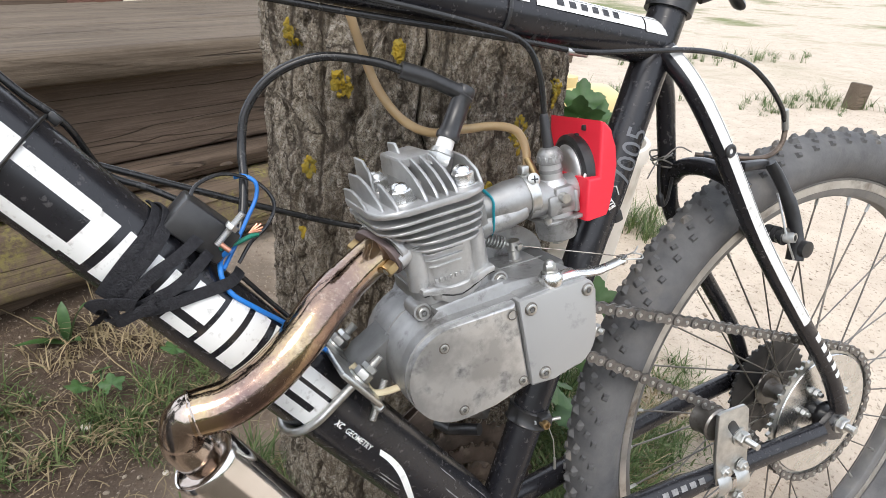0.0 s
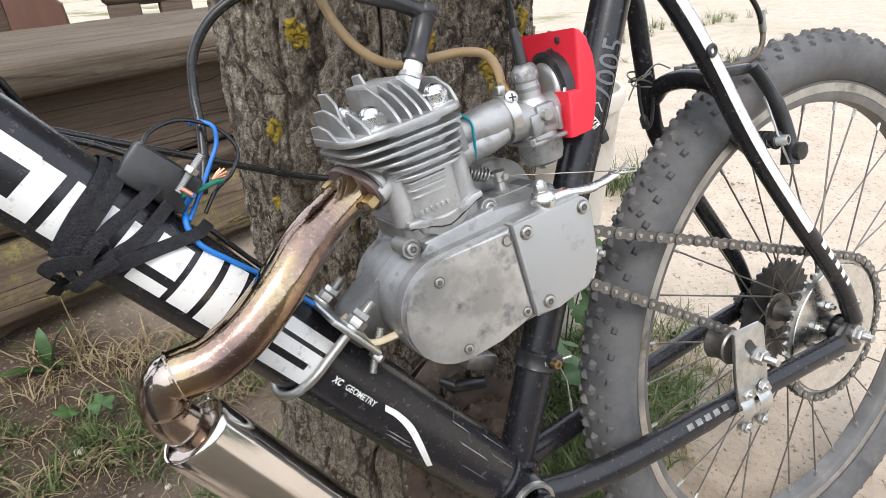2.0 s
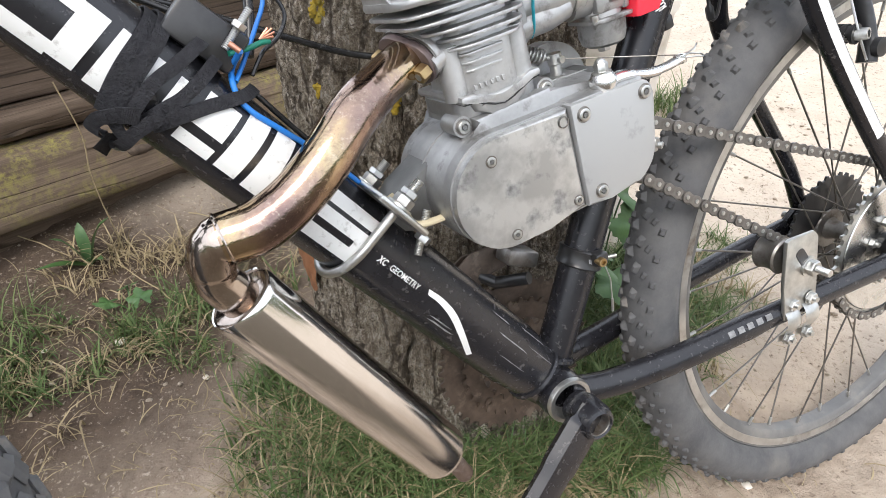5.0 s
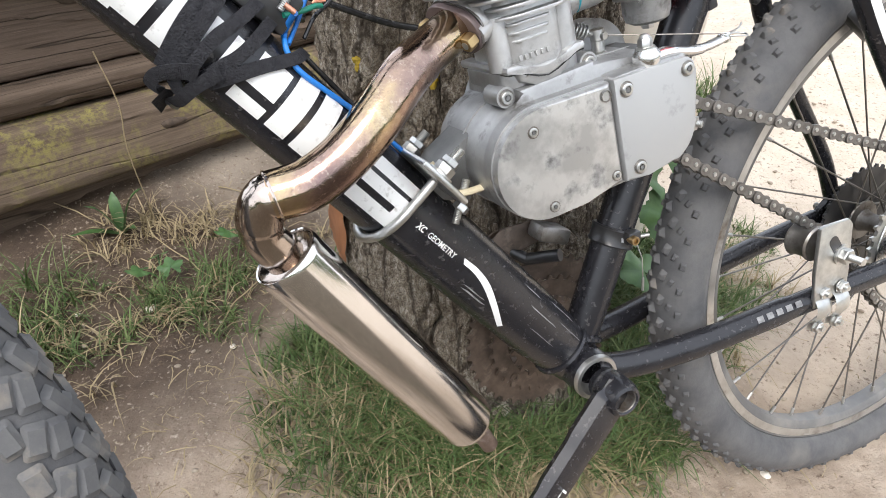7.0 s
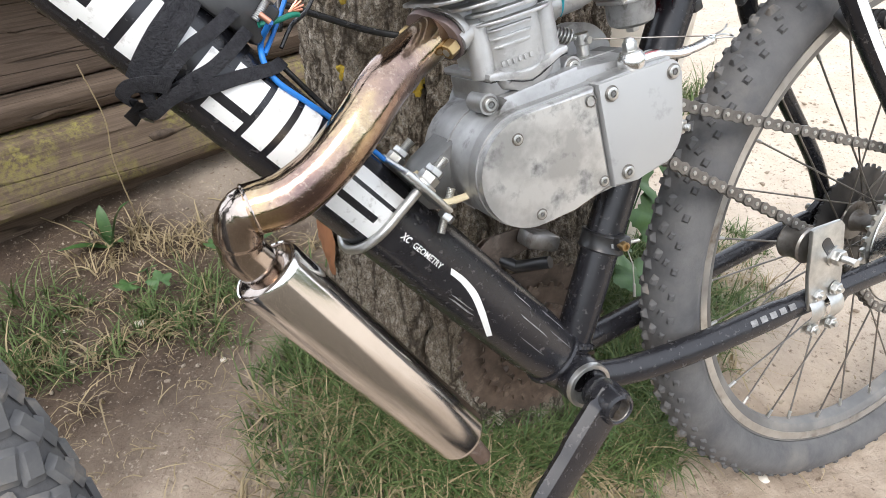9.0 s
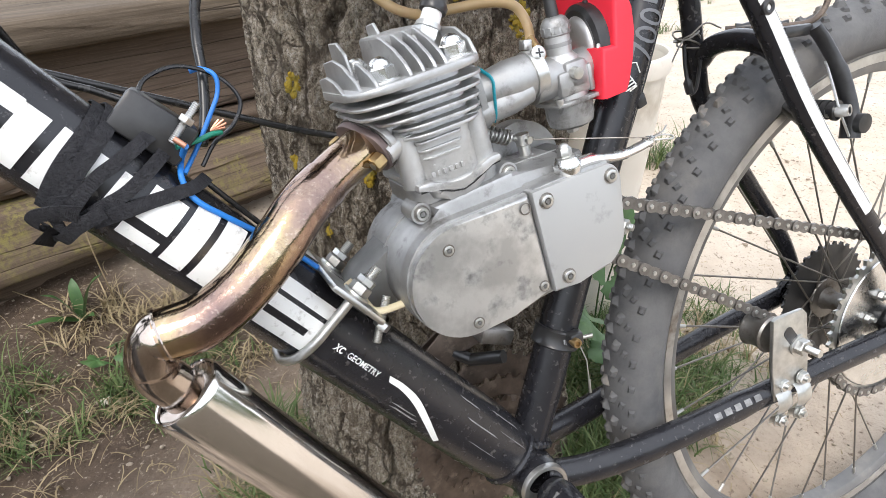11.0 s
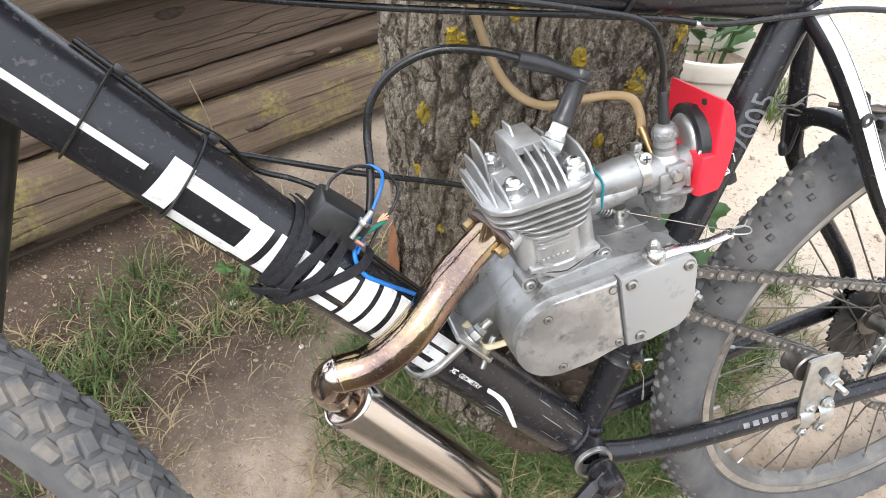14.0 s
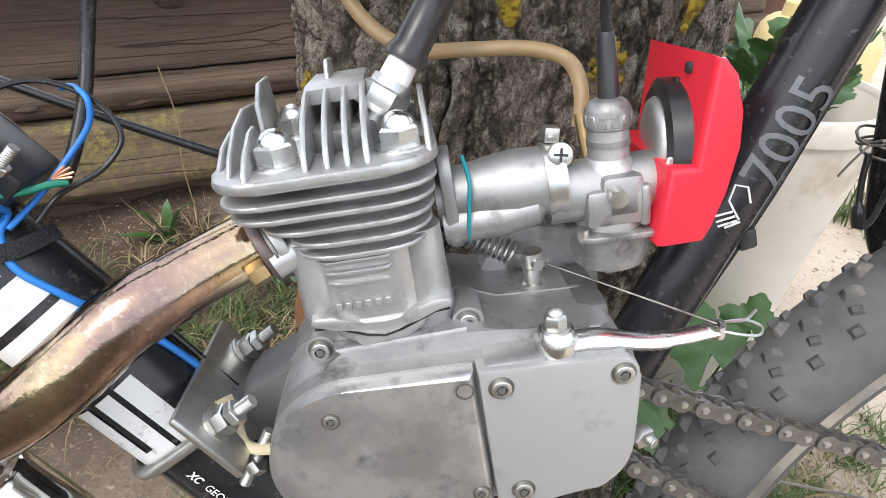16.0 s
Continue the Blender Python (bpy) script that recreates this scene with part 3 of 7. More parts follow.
def lathe(profile, segs=24, m=Matrix(), closed=False):
    """Revolves (radius, height) pairs round the z axis of m."""
    bm = bmesh.new()
    rings = []
    for r, h in profile:
        rings.append([bm.verts.new((r * math.cos(2 * math.pi * k / segs), r * math.sin(2 * math.pi * k / segs), h)) for k in range(segs)] if r > 1e-6 else [bm.verts.new((0, 0, h))])
    pairs = list(zip(rings, rings[1:])) + ([(rings[-1], rings[0])] if closed else [])
    for a, b in pairs:
        for k in range(segs):
            q = (k + 1) % segs
            if len(a) == 1 and len(b) == 1:
                continue
            if len(a) == 1:
                bm.faces.new((a[0], b[k], b[q]))
            elif len(b) == 1:
                bm.faces.new((a[k], a[q], b[0]))
            else:
                bm.faces.new((a[k], a[q], b[q], b[k]))
    return moved(bm, m)


def prism(outline, y0, y1, m=Matrix(), bevel=0.0, segs=2):
    """An outline of (x, z) extruded from y0 to y1, with rounded rims."""
    bm = bmesh.new()
    a = [bm.verts.new((x, y0, z)) for x, z in outline]
    b = [bm.verts.new((x, y1, z)) for x, z in outline]
    n = len(outline)
    bm.faces.new(a)
    bm.faces.new(b[::-1])
    for k in range(n):
        bm.faces.new((a[k], b[k], b[(k + 1) % n], a[(k + 1) % n]))
    if bevel:
        rim = [e for e in bm.edges if abs(e.verts[0].co.y - e.verts[1].co.y) < 1e-9]
        bmesh.ops.bevel(bm, geom=rim, offset=bevel, segments=segs, affect="EDGES", profile=0.5)
    return moved(bm, m)


def box(sx, sy, sz, m=Matrix(), bevel=0.0, segs=2):
    bm = bmesh.new()
    bmesh.ops.create_cube(bm, size=1)
    bmesh.ops.transform(bm, matrix=Matrix.Diagonal((sx, sy, sz, 1)), verts=bm.verts)
    if bevel:
        bmesh.ops.bevel(bm, geom=bm.edges[:], offset=bevel, segments=segs, affect="EDGES", profile=0.5)
    return moved(bm, m)


def rounded(w, h, r, n=5, cx=0.0, cz=0.0):
    """A rounded rectangle as an outline."""
    out = []
    for sx, sz, a0 in ((1, 1, 0), (-1, 1, 90), (-1, -1, 180), (1, -1, 270)):
        for k in range(n + 1):
            a = radians(a0 + 90 * k / n)
            out.append((cx + sx * (w / 2 - r) + r * math.cos(a), cz + sz * (h / 2 - r) + r * math.sin(a)))
    return out


def aim(p, d, spin=0.0):
    """A matrix at p whose z axis points along d."""
    return Matrix.Translation(p) @ Vector(d).to_track_quat("Z", "Y").to_matrix().to_4x4() @ Matrix.Rotation(radians(spin), 4, "Z")


def hexnut(r, h, m, hole=0.0):
    bm = lathe([(0, 0), (r * 0.92, 0), (r, h * 0.12), (r, h * 0.88), (r * 0.9, h), (hole, h)] + ([(hole, h * 0.6), (0, h * 0.6)] if hole else []), 6, m)
    return bm


def cap_screw(r, h, m):
    """A round socket screw with a recessed hexagon."""
    return join(lathe([(0, -0.004), (r, -0.004), (r, h * 0.85), (r * 0.9, h), (r * 0.55, h)], 16, m), lathe([(r * 0.56, h), (r * 0.5, h * 0.35), (0, h * 0.35)], 6, m))


def acorn(r, h, m):
    """A washer, a hexagon and a domed cap."""
    dome = [(r * 0.78 * math.cos(radians(a)), h * 0.55 + r * 0.78 * 0.9 * math.sin(radians(a))) for a in range(0, 91, 15)]
    dome[-1] = (0, dome[-1][1])
    return join(lathe([(0, 0), (r * 1.25, 0), (r * 1.25, h * 0.1), (0, h * 0.1)], 18, m), lathe([(r, h * 0.1), (r, h * 0.5), (r * 0.85, h * 0.58), (0, h * 0.58)], 6, m), lathe(dome, 16, m))


def thread(p0, p1, r, pitch=0.0012):
    """A threaded rod: rings of alternating radius."""
    p0, p1 = Vector(p0), Vector(p1)
    n = max(4, int((p1 - p0).length / pitch * 2))
    return tube([p0.lerp(p1, k / n) for k in range(n + 1)], [r if k % 2 else r * 0.86 for k in range(n + 1)], 10)


# ---- the place: ground, tree, timbers ----
def ramp(a, b, v):
    t = min(1.0, max(0.0, (v - a) / (b - a)))
    return t * t * (3 - 2 * t)


def ground_z(x, y):
    """Level under the bicycle, rising gently towards the tree and the timbers."""
    rise = 0.16 * max(0.0, min(y, 1.0) - 0.06) * ramp(0.03, 0.25, y)
    bank = 0.09 * ramp(-0.35, 0.15, (y - 0.95) - 0.42 * (x + 0.48)) * ramp(0.5, -0.1, x)
    mound = 0.05 * math.exp(-((x - 0.03) ** 2 + (y - 0.38) ** 2) / 0.09)
    slope = -0.0325 * (max(-0.9, min(0.8, x)) + 0.10)
    return rise + bank + mound + slope


def build_ground():
    def steps(lo, hi, fine, far):
        v, out = lo, []
        while v <= hi:
            out.append(v)
            v += fine
        s, v = fine, hi
        while v < far:
            s *= 1.35
            v += s
            out.append(v)
        s, v = fine, lo
        while v > -far:
            s *= 1.35
            v -= s
            out.insert(0, v)
        return out

    xs, ys = steps(-1.0, 1.3, 0.0125, 900), steps(-0.4, 1.15, 0.0125, 900)
    verts, faces = [], []
    for y in ys:
        for x in xs:
            near = ramp(2.5, 1.2, abs(x)) * ramp(2.2, 1.1, abs(y - 0.3))
            z = ground_z(x, y)
            z += near * 0.009 * noise.noise(Vector((x * 7, y * 7, 0))) + near * 0.0045 * noise.noise(Vector((x * 24, y * 24, 3)))
            z += near * 0.003 * noise.noise(Vector((x * 62, y * 62, 9)))
            z += ramp(1.5, 8, y) * 0.05 * noise.noise(Vector((x * 0.7, y * 0.7, 5)))
            verts.append((x, y, z))
    w = len(xs)
    for j in range(len(ys) - 1):
        for i in range(w - 1):
            faces.append((j * w + i, j * w + i + 1, (j + 1) * w + i + 1, (j + 1) * w + i))
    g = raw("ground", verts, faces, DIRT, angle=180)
    return tagged(g, "trodden sandy dirt, darker towards the timbers", "ground", kind="structure")


build_ground()

TREE = Vector((0.03, 0.385))


def trunk_r(z, a):
    """The trunk's radius: flared to the roots, with lobes."""
    flare = 0.030 * math.exp(-max(0, z) / 0.14) * (0.25 + 0.75 * min(1, abs(a) / 1.6)) - 0.012 * z
    return 0.188 + flare + 0.006 * math.sin(2 * a + 1.0) + 0.004 * math.sin(5 * a)


def bark_relief(a, z):
    """Long plates of bark between deep, wandering furrows."""
    wob = 0.55 * noise.noise(Vector((a * 2.6, z * 9, 1.0))) + 0.25 * noise.noise(Vector((a * 7, z * 24, 2.0)))
    f = abs(noise.noise(Vector((a * 3.6 + wob, z * 2.6, 7.0))))
    f2 = abs(noise.noise(Vector((a * 9 + wob * 2, z * 9.5, 3.0))))
    cross = abs(noise.noise(Vector((a * 5.0 + wob, z * 19 + wob, 11.0))))
    plate = min(1, f / 0.075) ** 0.7 * 0.025 + min(1, f2 / 0.10) * 0.0035 + min(1, cross / 0.06) * 0.0035
    grain = 0.0042 * noise.noise(Vector((a * 24, z * 60, 0))) + 0.0032 * noise.noise(Vector((a * 55, z * 150, 5))) + 0.0016 * noise.noise(Vector((a * 120, z * 330, 8)))
    return plate + grain - 0.0295


def trunk_point(a, z, off=0.0):
    r = trunk_r(z, a) + bark_relief(a, z) + off
    return Vector((TREE.x + r * math.sin(a) + 0.012 * z, TREE.y - r * math.cos(a) + 0.02 * z, z))


def build_tree():
    tree = new("tree")
    tree.location = (0, 0, 0)
    na, nz_ = 620, 520
    verts, faces = [], []
    for j in range(nz_ + 1):
        z = -0.06 + 1.5 * j / nz_
        for i in range(na):
            # the camera's side is meshed more finely
            u = -math.pi + 2 * math.pi * i / na
            a = u - 0.45 * math.sin(u)
            verts.append(trunk_point(a, z))
    for j in range(nz_):
        for i in range(na):
            faces.append((j * na + i, j * na + (i + 1) % na, (j + 1) * na + (i + 1) % na, (j + 1) * na + i))
    faces.append(tuple(range(nz_ * na, (nz_ + 1) * na)))
    raw("trunk", verts, faces, BARK, tree, angle=180)
    # patches of lichen on the plates
    rnd = random.Random(4)
    spots = [(-0.62, 0.53, 0.020), (-1.02, 0.61, 0.016), (-0.78, 0.70, 0.018), (0.22, 0.655, 0.026), (-0.12, 0.69, 0.013), (-1.15, 0.74, 0.018),
             (-0.30, 0.46, 0.022), (-1.1, 0.53, 0.010), (-0.66, 0.62, 0.009), (0.5, 0.69, 0.02), (-0.9, 0.46, 0.010), (-0.45, 0.735, 0.012), (0.05, 0.60, 0.01)]
    for a0, z0, size in spots:
        vs, fs = [], []
        for k in range(64):
            r = 0.62 * size * rnd.random() ** 0.6
            t = rnd.random() * 2 * math.pi
            a, z, s = a0 + r * math.cos(t) * 0.7 / 0.19, z0 + r * math.sin(t) * 1.15, 0.0015 + 0.0028 * rnd.random()
            c = trunk_point(a, z, 0.0006)
            n_ = Vector((math.sin(a), -math.cos(a), 0))
            u_ = Vector((math.cos(a), math.sin(a), 0))
            b = len(vs)
            vs.append(c + n_ * 0.0016)
            m_ = 6
            for q in range(m_):
                w = s * (0.6 + 0.7 * rnd.random())
                vs.append(c + u_ * w * math.cos(2 * math.pi * q / m_) + Vector((0, 0, w * math.sin(2 * math.pi * q / m_))) - n_ * 0.0005)
            fs += [(b, b + 1 + q, b + 1 + (q + 1) % m_) for q in range(m_)]
        raw("lichen", vs, fs, LICHEN, tree, "yellow crusty lichen")
    # torn strip where the reddish inner wood shows
    vs, fs = [], []
    for j in range(25):
        z = 0.25 + 0.15 * j / 24
        w = 0.11 * math.sin(math.pi * (j + 0.5) / 25) ** 0.5
        for i in range(9):
            a = -1.50 + w * (i / 4 - 1)
            off = 0.012 + 0.012 * (1 - (i / 4 - 1) ** 2) * math.sin(math.pi * (j + 0.5) / 25) + 0.004 * noise.noise(Vector((i * 1.3, z * 60, 4)))
            r = trunk_r(z, a) + off
            vs.append(Vector((TREE.x + r * math.sin(a) + 0.012 * z, TREE.y - r * math.cos(a) + 0.02 * z, z)))
    for j in range(24):
        for i in range(8):
            fs.append((j * 9 + i, j * 9 + i + 1, j * 9 + i + 10, j * 9 + i + 9))
    raw("torn_strip", vs, fs, CHIP, tree, "splintered orange-brown inner wood")
    return tagged(tree, "rough grey-brown tree trunk with furrowed bark and yellow lichen", "tree")


build_tree()

# timbers: a stack of heavy planks that runs away behind the tree
WALL0, WALL_AZ = Vector((-0.48, 0.90, 0)), 67.0
WALL_M = Matrix.Translation(WALL0) @ Matrix.Rotation(radians(90 - WALL_AZ), 4, "Z")


def timber(name, s0, s1, section, material, label, seed, group="stacked timbers"):
    """A long worn plank; section: (depth, height) corners, depth growing away from the open side."""
    rnd = random.Random(seed)
    n = 220
    # finer section
    pts = []
    for k, (a, b) in enumerate(section):
        c, d = section[(k + 1) % len(section)]
        m_ = max(2, int(math.hypot(c - a, d - b) / 0.004))
        for q in range(m_):
            pts.append((a + (c - a) * q / m_, b + (d - b) * q / m_))
    verts, faces = [], []
    m_ = len(pts)
    for i in range(n + 1):
        s = s0 + (s1 - s0) * i / n
        for k, (dy, z) in enumerate(pts):
            q = noise.noise(Vector((s * 2.2, dy * 9 + seed, z * 5))) * 0.004 + noise.noise(Vector((s * 1.6, dy * 80 + seed, z * 80))) * 0.0006 + noise.noise(Vector((s * 22, dy * 40, z * 40 + seed))) * 0.0016 - 0.004 * max(0, 1 - abs(noise.noise(Vector((s * 0.7, dy * 3 + 5 * seed, z * 8)))) / 0.012)
            verts.append((s, dy + q, z + 0.7 * q))
    for i in range(n):
        for k in range(m_):
            faces.append((i * m_ + k, i * m_ + (k + 1) % m_, (i + 1) * m_ + (k + 1) % m_, (i + 1) * m_ + k))
    faces += [tuple(range(m_)), tuple(range(n * m_, n * m_ + m_))[::-1]]
    ob = raw(name, verts, faces, material, angle=60)
    ob.matrix_world = WALL_M
    return tagged(ob, label, "timber", group)


def rounded_section(y0, y1, z0, z1, r=0.015, lean=0.0):
    return [(y + lean * (z - z0), z) for y, z in [(y0 + r, z0), (y1, z0), (y1, z1), (y0 + r, z1), (y0 + 0.3 * r, z1 - 0.3 * r), (y0, z1 - r), (y0, z0 + r), (y0 + 0.3 * r, z0 + 0.3 * r)]]


beam = timber("timber", -1.6, 1.5, rounded_section(-0.07, 0.26, 0.235, 0.355, 0.022, 0.25), LICHWOOD, "thick weathered brown timber with yellow lichen, lowest of the stack", 1)
buried = timber("timber", -1.6, 1.5, rounded_section(-0.015, 0.26, 0.12, 0.233, 0.012, 0.05), WOOD, "half-buried weathered timber on the dirt", 2)
third = timber("timber", -1.6, 1.5, rounded_section(0.0, 0.26, 0.358, 0.407, 0.016, -0.35), WOOD, "dark weathered timber in the stack", 3)
board = timber("timber", -1.6, 1.5, rounded_section(0.040, 0.10, 0.410, 0.582, 0.01, 0.12), WOOD, "wide weathered board with knots under the bench plank", 4)
timber("bench_plank", -1.6, 1.5, rounded_section(-0.03, 0.285, 0.583, 0.640, 0.016), GREYWOOD, "thick grey weathered bench plank with worn edge", 5, "bench planks")
timber("bench_plank", -1.6, 1.5, rounded_section(0.293, 0.74, 0.583, 0.642, 0.012), GREYWOOD, "thick grey weathered bench plank", 6, "bench planks")

# knots in the wide board and the lowest beam
KNOTM = mat("knot_wood", (0.055, 0.038, 0.027), 0.85, 0.0, (0.10, 0.072, 0.052), 120, 0.6, 200, bump_dist=0.002)
for owner, s0, h, w in ((board, -0.52, 0.530, 0.022), (board, -0.30, 0.47, 0.018), (board, 0.05, 0.52, 0.020), (board, 0.52, 0.50, 0.022), (beam, 0.12, 0.30, 0.018), (third, -0.2, 0.385, 0.012), (third, 0.35, 0.380, 0.011), (buried, -0.35, 0.205, 0.012)):
    y = {board: 0.040 + 0.12 * (h - 0.410), beam: -0.07 + 0.25 * (h - 0.235), third: -0.35 * (h - 0.358), buried: -0.015}[owner]
    vs = [Vector((s0, y - 0.009, h))]
    for ring, f in ((-0.0075, 0.45), (-0.004, 0.8), (0.006, 1.0)):
        for q in range(18):
            a = 2 * math.pi * q / 18
            vs.append(Vector((s0 + 1.6 * w * f * math.cos(a) * (1 + 0.12 * math.sin(3 * a + s0 * 9)), y + ring, h + 0.55 * w * f * math.sin(a))))
    fs = [(0, 1 + q, 1 + (q + 1) % 18) for q in range(18)]
    for k in range(2):
        fs += [(1 + 18 * k + q, 19 + 18 * k + q, 19 + 18 * k + (q + 1) % 18, 1 + 18 * k + (q + 1) % 18) for q in range(18)]
    raw("knot", vs, fs, KNOTM, owner, "dark knot")

# an unseen line of trees added across the open ground, for the chrome to reflect
rnd = random.Random(30)
vs, fs = [], []
for k in range(6000):
    a = radians(95 + 295 * rnd.random())
    d, h = 34 + 5 * rnd.random(), 6.0 * rnd.random() ** 0.8 * (0.7 + 0.3 * math.sin(a * 9) * math.sin(a * 23 + 1))
    c = Vector((d * math.sin(a), d * math.cos(a), h))
    b = len(vs)
    for q in range(3):
        vs.append(c + Vector((rnd.gauss(0, 0.65), rnd.gauss(0, 0.65), rnd.gauss(0, 0.6))))
    fs.append((b, b + 1, b + 2))
tagged(raw("backdrop", vs, fs, GRASS, angle=180), "distant green trees along the edge of the open ground, added out of view for reflections", "trees", kind="structure")


# ---- the bicycle, in its own upright coordinates: x to the rear, y to its right, z up ----
bike = new("motorised_bicycle")
bike.matrix_world = pose(-0.0061, 0.0099, -0.0104, -9.95, 1.28, 1.58) @ Matrix.Scale(1.0154, 4)
tagged(bike, "black mountain bike with a petrol engine, leaning on a tree", "bicycle")

BB, AXLE = Vector((0, 0, 0.298)), Vector((0.435, 0, 0.335))
ST_TOP, DT_DIR = Vector((0.172, 0, 0.772)), Vector((-0.640, -0.019, 0.769)).normalized()
DT_NEAR = (Vector((0, -1, 0)) - DT_DIR * -DT_DIR.y).normalized()
DT_UP = DT_DIR.cross(DT_NEAR) if DT_DIR.cross(DT_NEAR).z > 0 else DT_NEAR.cross(DT_DIR)
HEAD_LO = BB + DT_DIR * 0.69
HEAD_D = Vector((0.36, 0, 0.93)).normalized()
DT_R = 0.0305
TT_PATH = spline([(0.167, 0, 0.764), (0.02, 0, 0.787), (-0.2, 0, 0.821), (-0.40, 0, 0.852)], 8)


def build_frame():
    f = part("frame", tube([BB, BB + DT_DIR * 0.02, BB + DT_DIR * 0.06, BB + DT_DIR * 0.70], [0.025, 0.027, DT_R, DT_R], 40), BLACK, bike, "black painted down tube with scratches")
    part("seat_tube", tube([BB, ST_TOP + (ST_TOP - BB).normalized() * 0.03], 0.0172, 26), BLACK, f)
    part("seat_post", tube([ST_TOP, ST_TOP + (ST_TOP - BB).normalized() * 0.12], 0.0145, 20), BLACK, f)
    part("top_tube", tube(TT_PATH, 0.0195, 26, (0.85, 1.0)), BLACK, f)
    part("head_tube", tube([HEAD_LO - HEAD_D * 0.03, HEAD_LO + HEAD_D * 0.11], 0.023, 26), BLACK, f)
    # bottom bracket: shell, threaded ring and bearing cup
    my = Matrix.Translation(BB) @ Matrix.Rotation(radians(90), 4, "X")
    part("bottom_bracket_shell", lathe([(0.0175, -0.036), (0.0222, -0.036), (0.0228, -0.034), (0.0228, 0.034), (0.0222, 0.036), (0.0175, 0.036)], 36, my, True), BLACK, f)
    part("bearing_cup", lathe([(0.0115, 0.030), (0.0150, 0.0335), (0.0172, 0.0345), (0.0180, 0.0405), (0.0216, 0.0405), (0.0224, 0.0385), (0.0224, 0.030)], 36, my, True), ZINC, f, "greasy steel bearing cup")
    # welds round the joints
    for p0, d, r in ((BB, DT_DIR, 0.0275), (BB, (ST_TOP - BB).normalized(), 0.0180)):
        c = Vector(p0) + d * 0.024
        u = d.cross(Vector((0, 1, 0))).normalized()
        ring = []
        for k in range(60):
            a = 2 * math.pi * k / 60
            ring.append(c + (u * math.cos(a) + Vector((0, 1, 0)) * math.sin(a)) * r * 0.99 + d * 0.004 * math.sin(a) ** 2)
        part("weld_bead", tube(ring + [ring[0]], [0.0032 + 0.0007 * (k % 2) for k in range(61)], 8), BLACK, f)
    for sy in (-1, 1):
        cs = [(0.008, 0.026 * sy, 0.298), (0.05, 0.033 * sy, 0.294), (0.12, 0.042 * sy, 0.298), (0.21, 0.052 * sy, 0.311), (0.31, 0.060 * sy, 0.322), (0.405, 0.066 * sy, 0.330)]
        part("chainstay", tube(spline(cs, 6), [0.0140] * 7 + [0.0142] * 12 + [0.0125] * 12, 18, (0.85, 1.0)), BLACK, f)
        top = [(0.168, -0.012, 0.758), (0.182, -0.036, 0.725), (0.2115, -0.0485, 0.672), (0.2635, -0.056, 0.585)] if sy < 0 else [(0.175, 0.012, 0.765), (0.205, 0.034, 0.746), (0.226, 0.043, 0.719), (0.237, 0.047, 0.674), (0.250, 0.051, 0.622), (0.268, 0.056, 0.580)]
        ss = top + [ (0.3315, 0.060 * sy, 0.497), (0.40, 0.065 * sy, 0.412), (0.432, 0.067 * sy, 0.355)]
        part("seatstay", tube(spline(ss, 6), 0.0095, 20), BLACK, f)
        drop = [(0.395, 0.326), (0.40, 0.338), (0.422, 0.352), (0.430, 0.362), (0.440, 0.360), (0.447, 0.345), (0.452, 0.322), (0.444, 0.311), (0.430, 0.314), (0.412, 0.320)]
        part("dropout", prism(drop, 0.062 * sy, 0.069 * sy, bevel=0.0012), BLACK, f)
    # bridge that carries the brake
    part("brake_bridge", tube(spline([(0.250, -0.046, 0.628), (0.246, -0.028, 0.641), (0.244, 0, 0.646), (0.246, 0.028, 0.641), (0.250, 0.046, 0.628)], 6), 0.0095, 16), BLACK, f)
    part("frame_bolt", lathe([(0.0025, 0.0035), (0.0045, 0.004), (0.0062, 0.003), (0.0062, 0), (0.0025, 0)], 18, aim((0.2115, -0.0560, 0.671), (0, -1, 0)), True), BOOT, f)
    return f


frame_ob = build_frame()


def on_tube(s, th, off=0.0009):
    """A place on the down tube: s metres from the bottom bracket, th degrees up from the near side."""
    r = DT_R + off
    return BB + DT_DIR * s + DT_NEAR * r * math.cos(radians(th)) + DT_UP * r * math.sin(radians(th))


def decal(s0, s1, t0, t1, name="decal", material=None, skew=0.0, off=0.0006):
    """A painted patch that follows the down tube."""
    verts, faces = [], []
    n, m_ = 14, 3
    for i in range(n + 1):
        for j in range(m_ + 1):
            t = t0 + (t1 - t0) * i / n
            s = s0 + (s1 - s0) * j / m_ + skew * (i / n)
            verts.append(on_tube(s, t, off))
    for i in range(n):
        for j in range(m_):
            faces.append((i * (m_ + 1) + j, i * (m_ + 1) + j + 1, (i + 1) * (m_ + 1) + j + 1, (i + 1) * (m_ + 1) + j))
    return raw(name, verts, faces, material or WHITE, frame_ob, angle=180)


for s0, s1, t0, t1 in ((0.66, 0.548, 3, 12),
                       (0.5385, 0.5225, -32, 37), (0.5225, 0.470, 13, 31), (0.5190, 0.470, -43, -23), (0.470, 0.4555, -38, 29),
                       (0.4495, 0.437, -40, 31), (0.4285, 0.4215, -22, 30), (0.4135, 0.4075, -22, 29),
                       (0.3965, 0.3745, -4, 37), (0.3985, 0.3747, -31, -15), (0.3705, 0.3555, -30, 51), (0.3508, 0.3365, -31, 57), (0.331, 0.318, -31, 57), (0.3125, 0.3075, -31, 50),
                       (0.3035, 0.2550, 20, 39), (0.3035, 0.2590, -3, 14), (0.3035, 0.2590, -34, -13), (0.267, 0.2590, -13, -3)):
    decal(s0, s1, t0, t1)


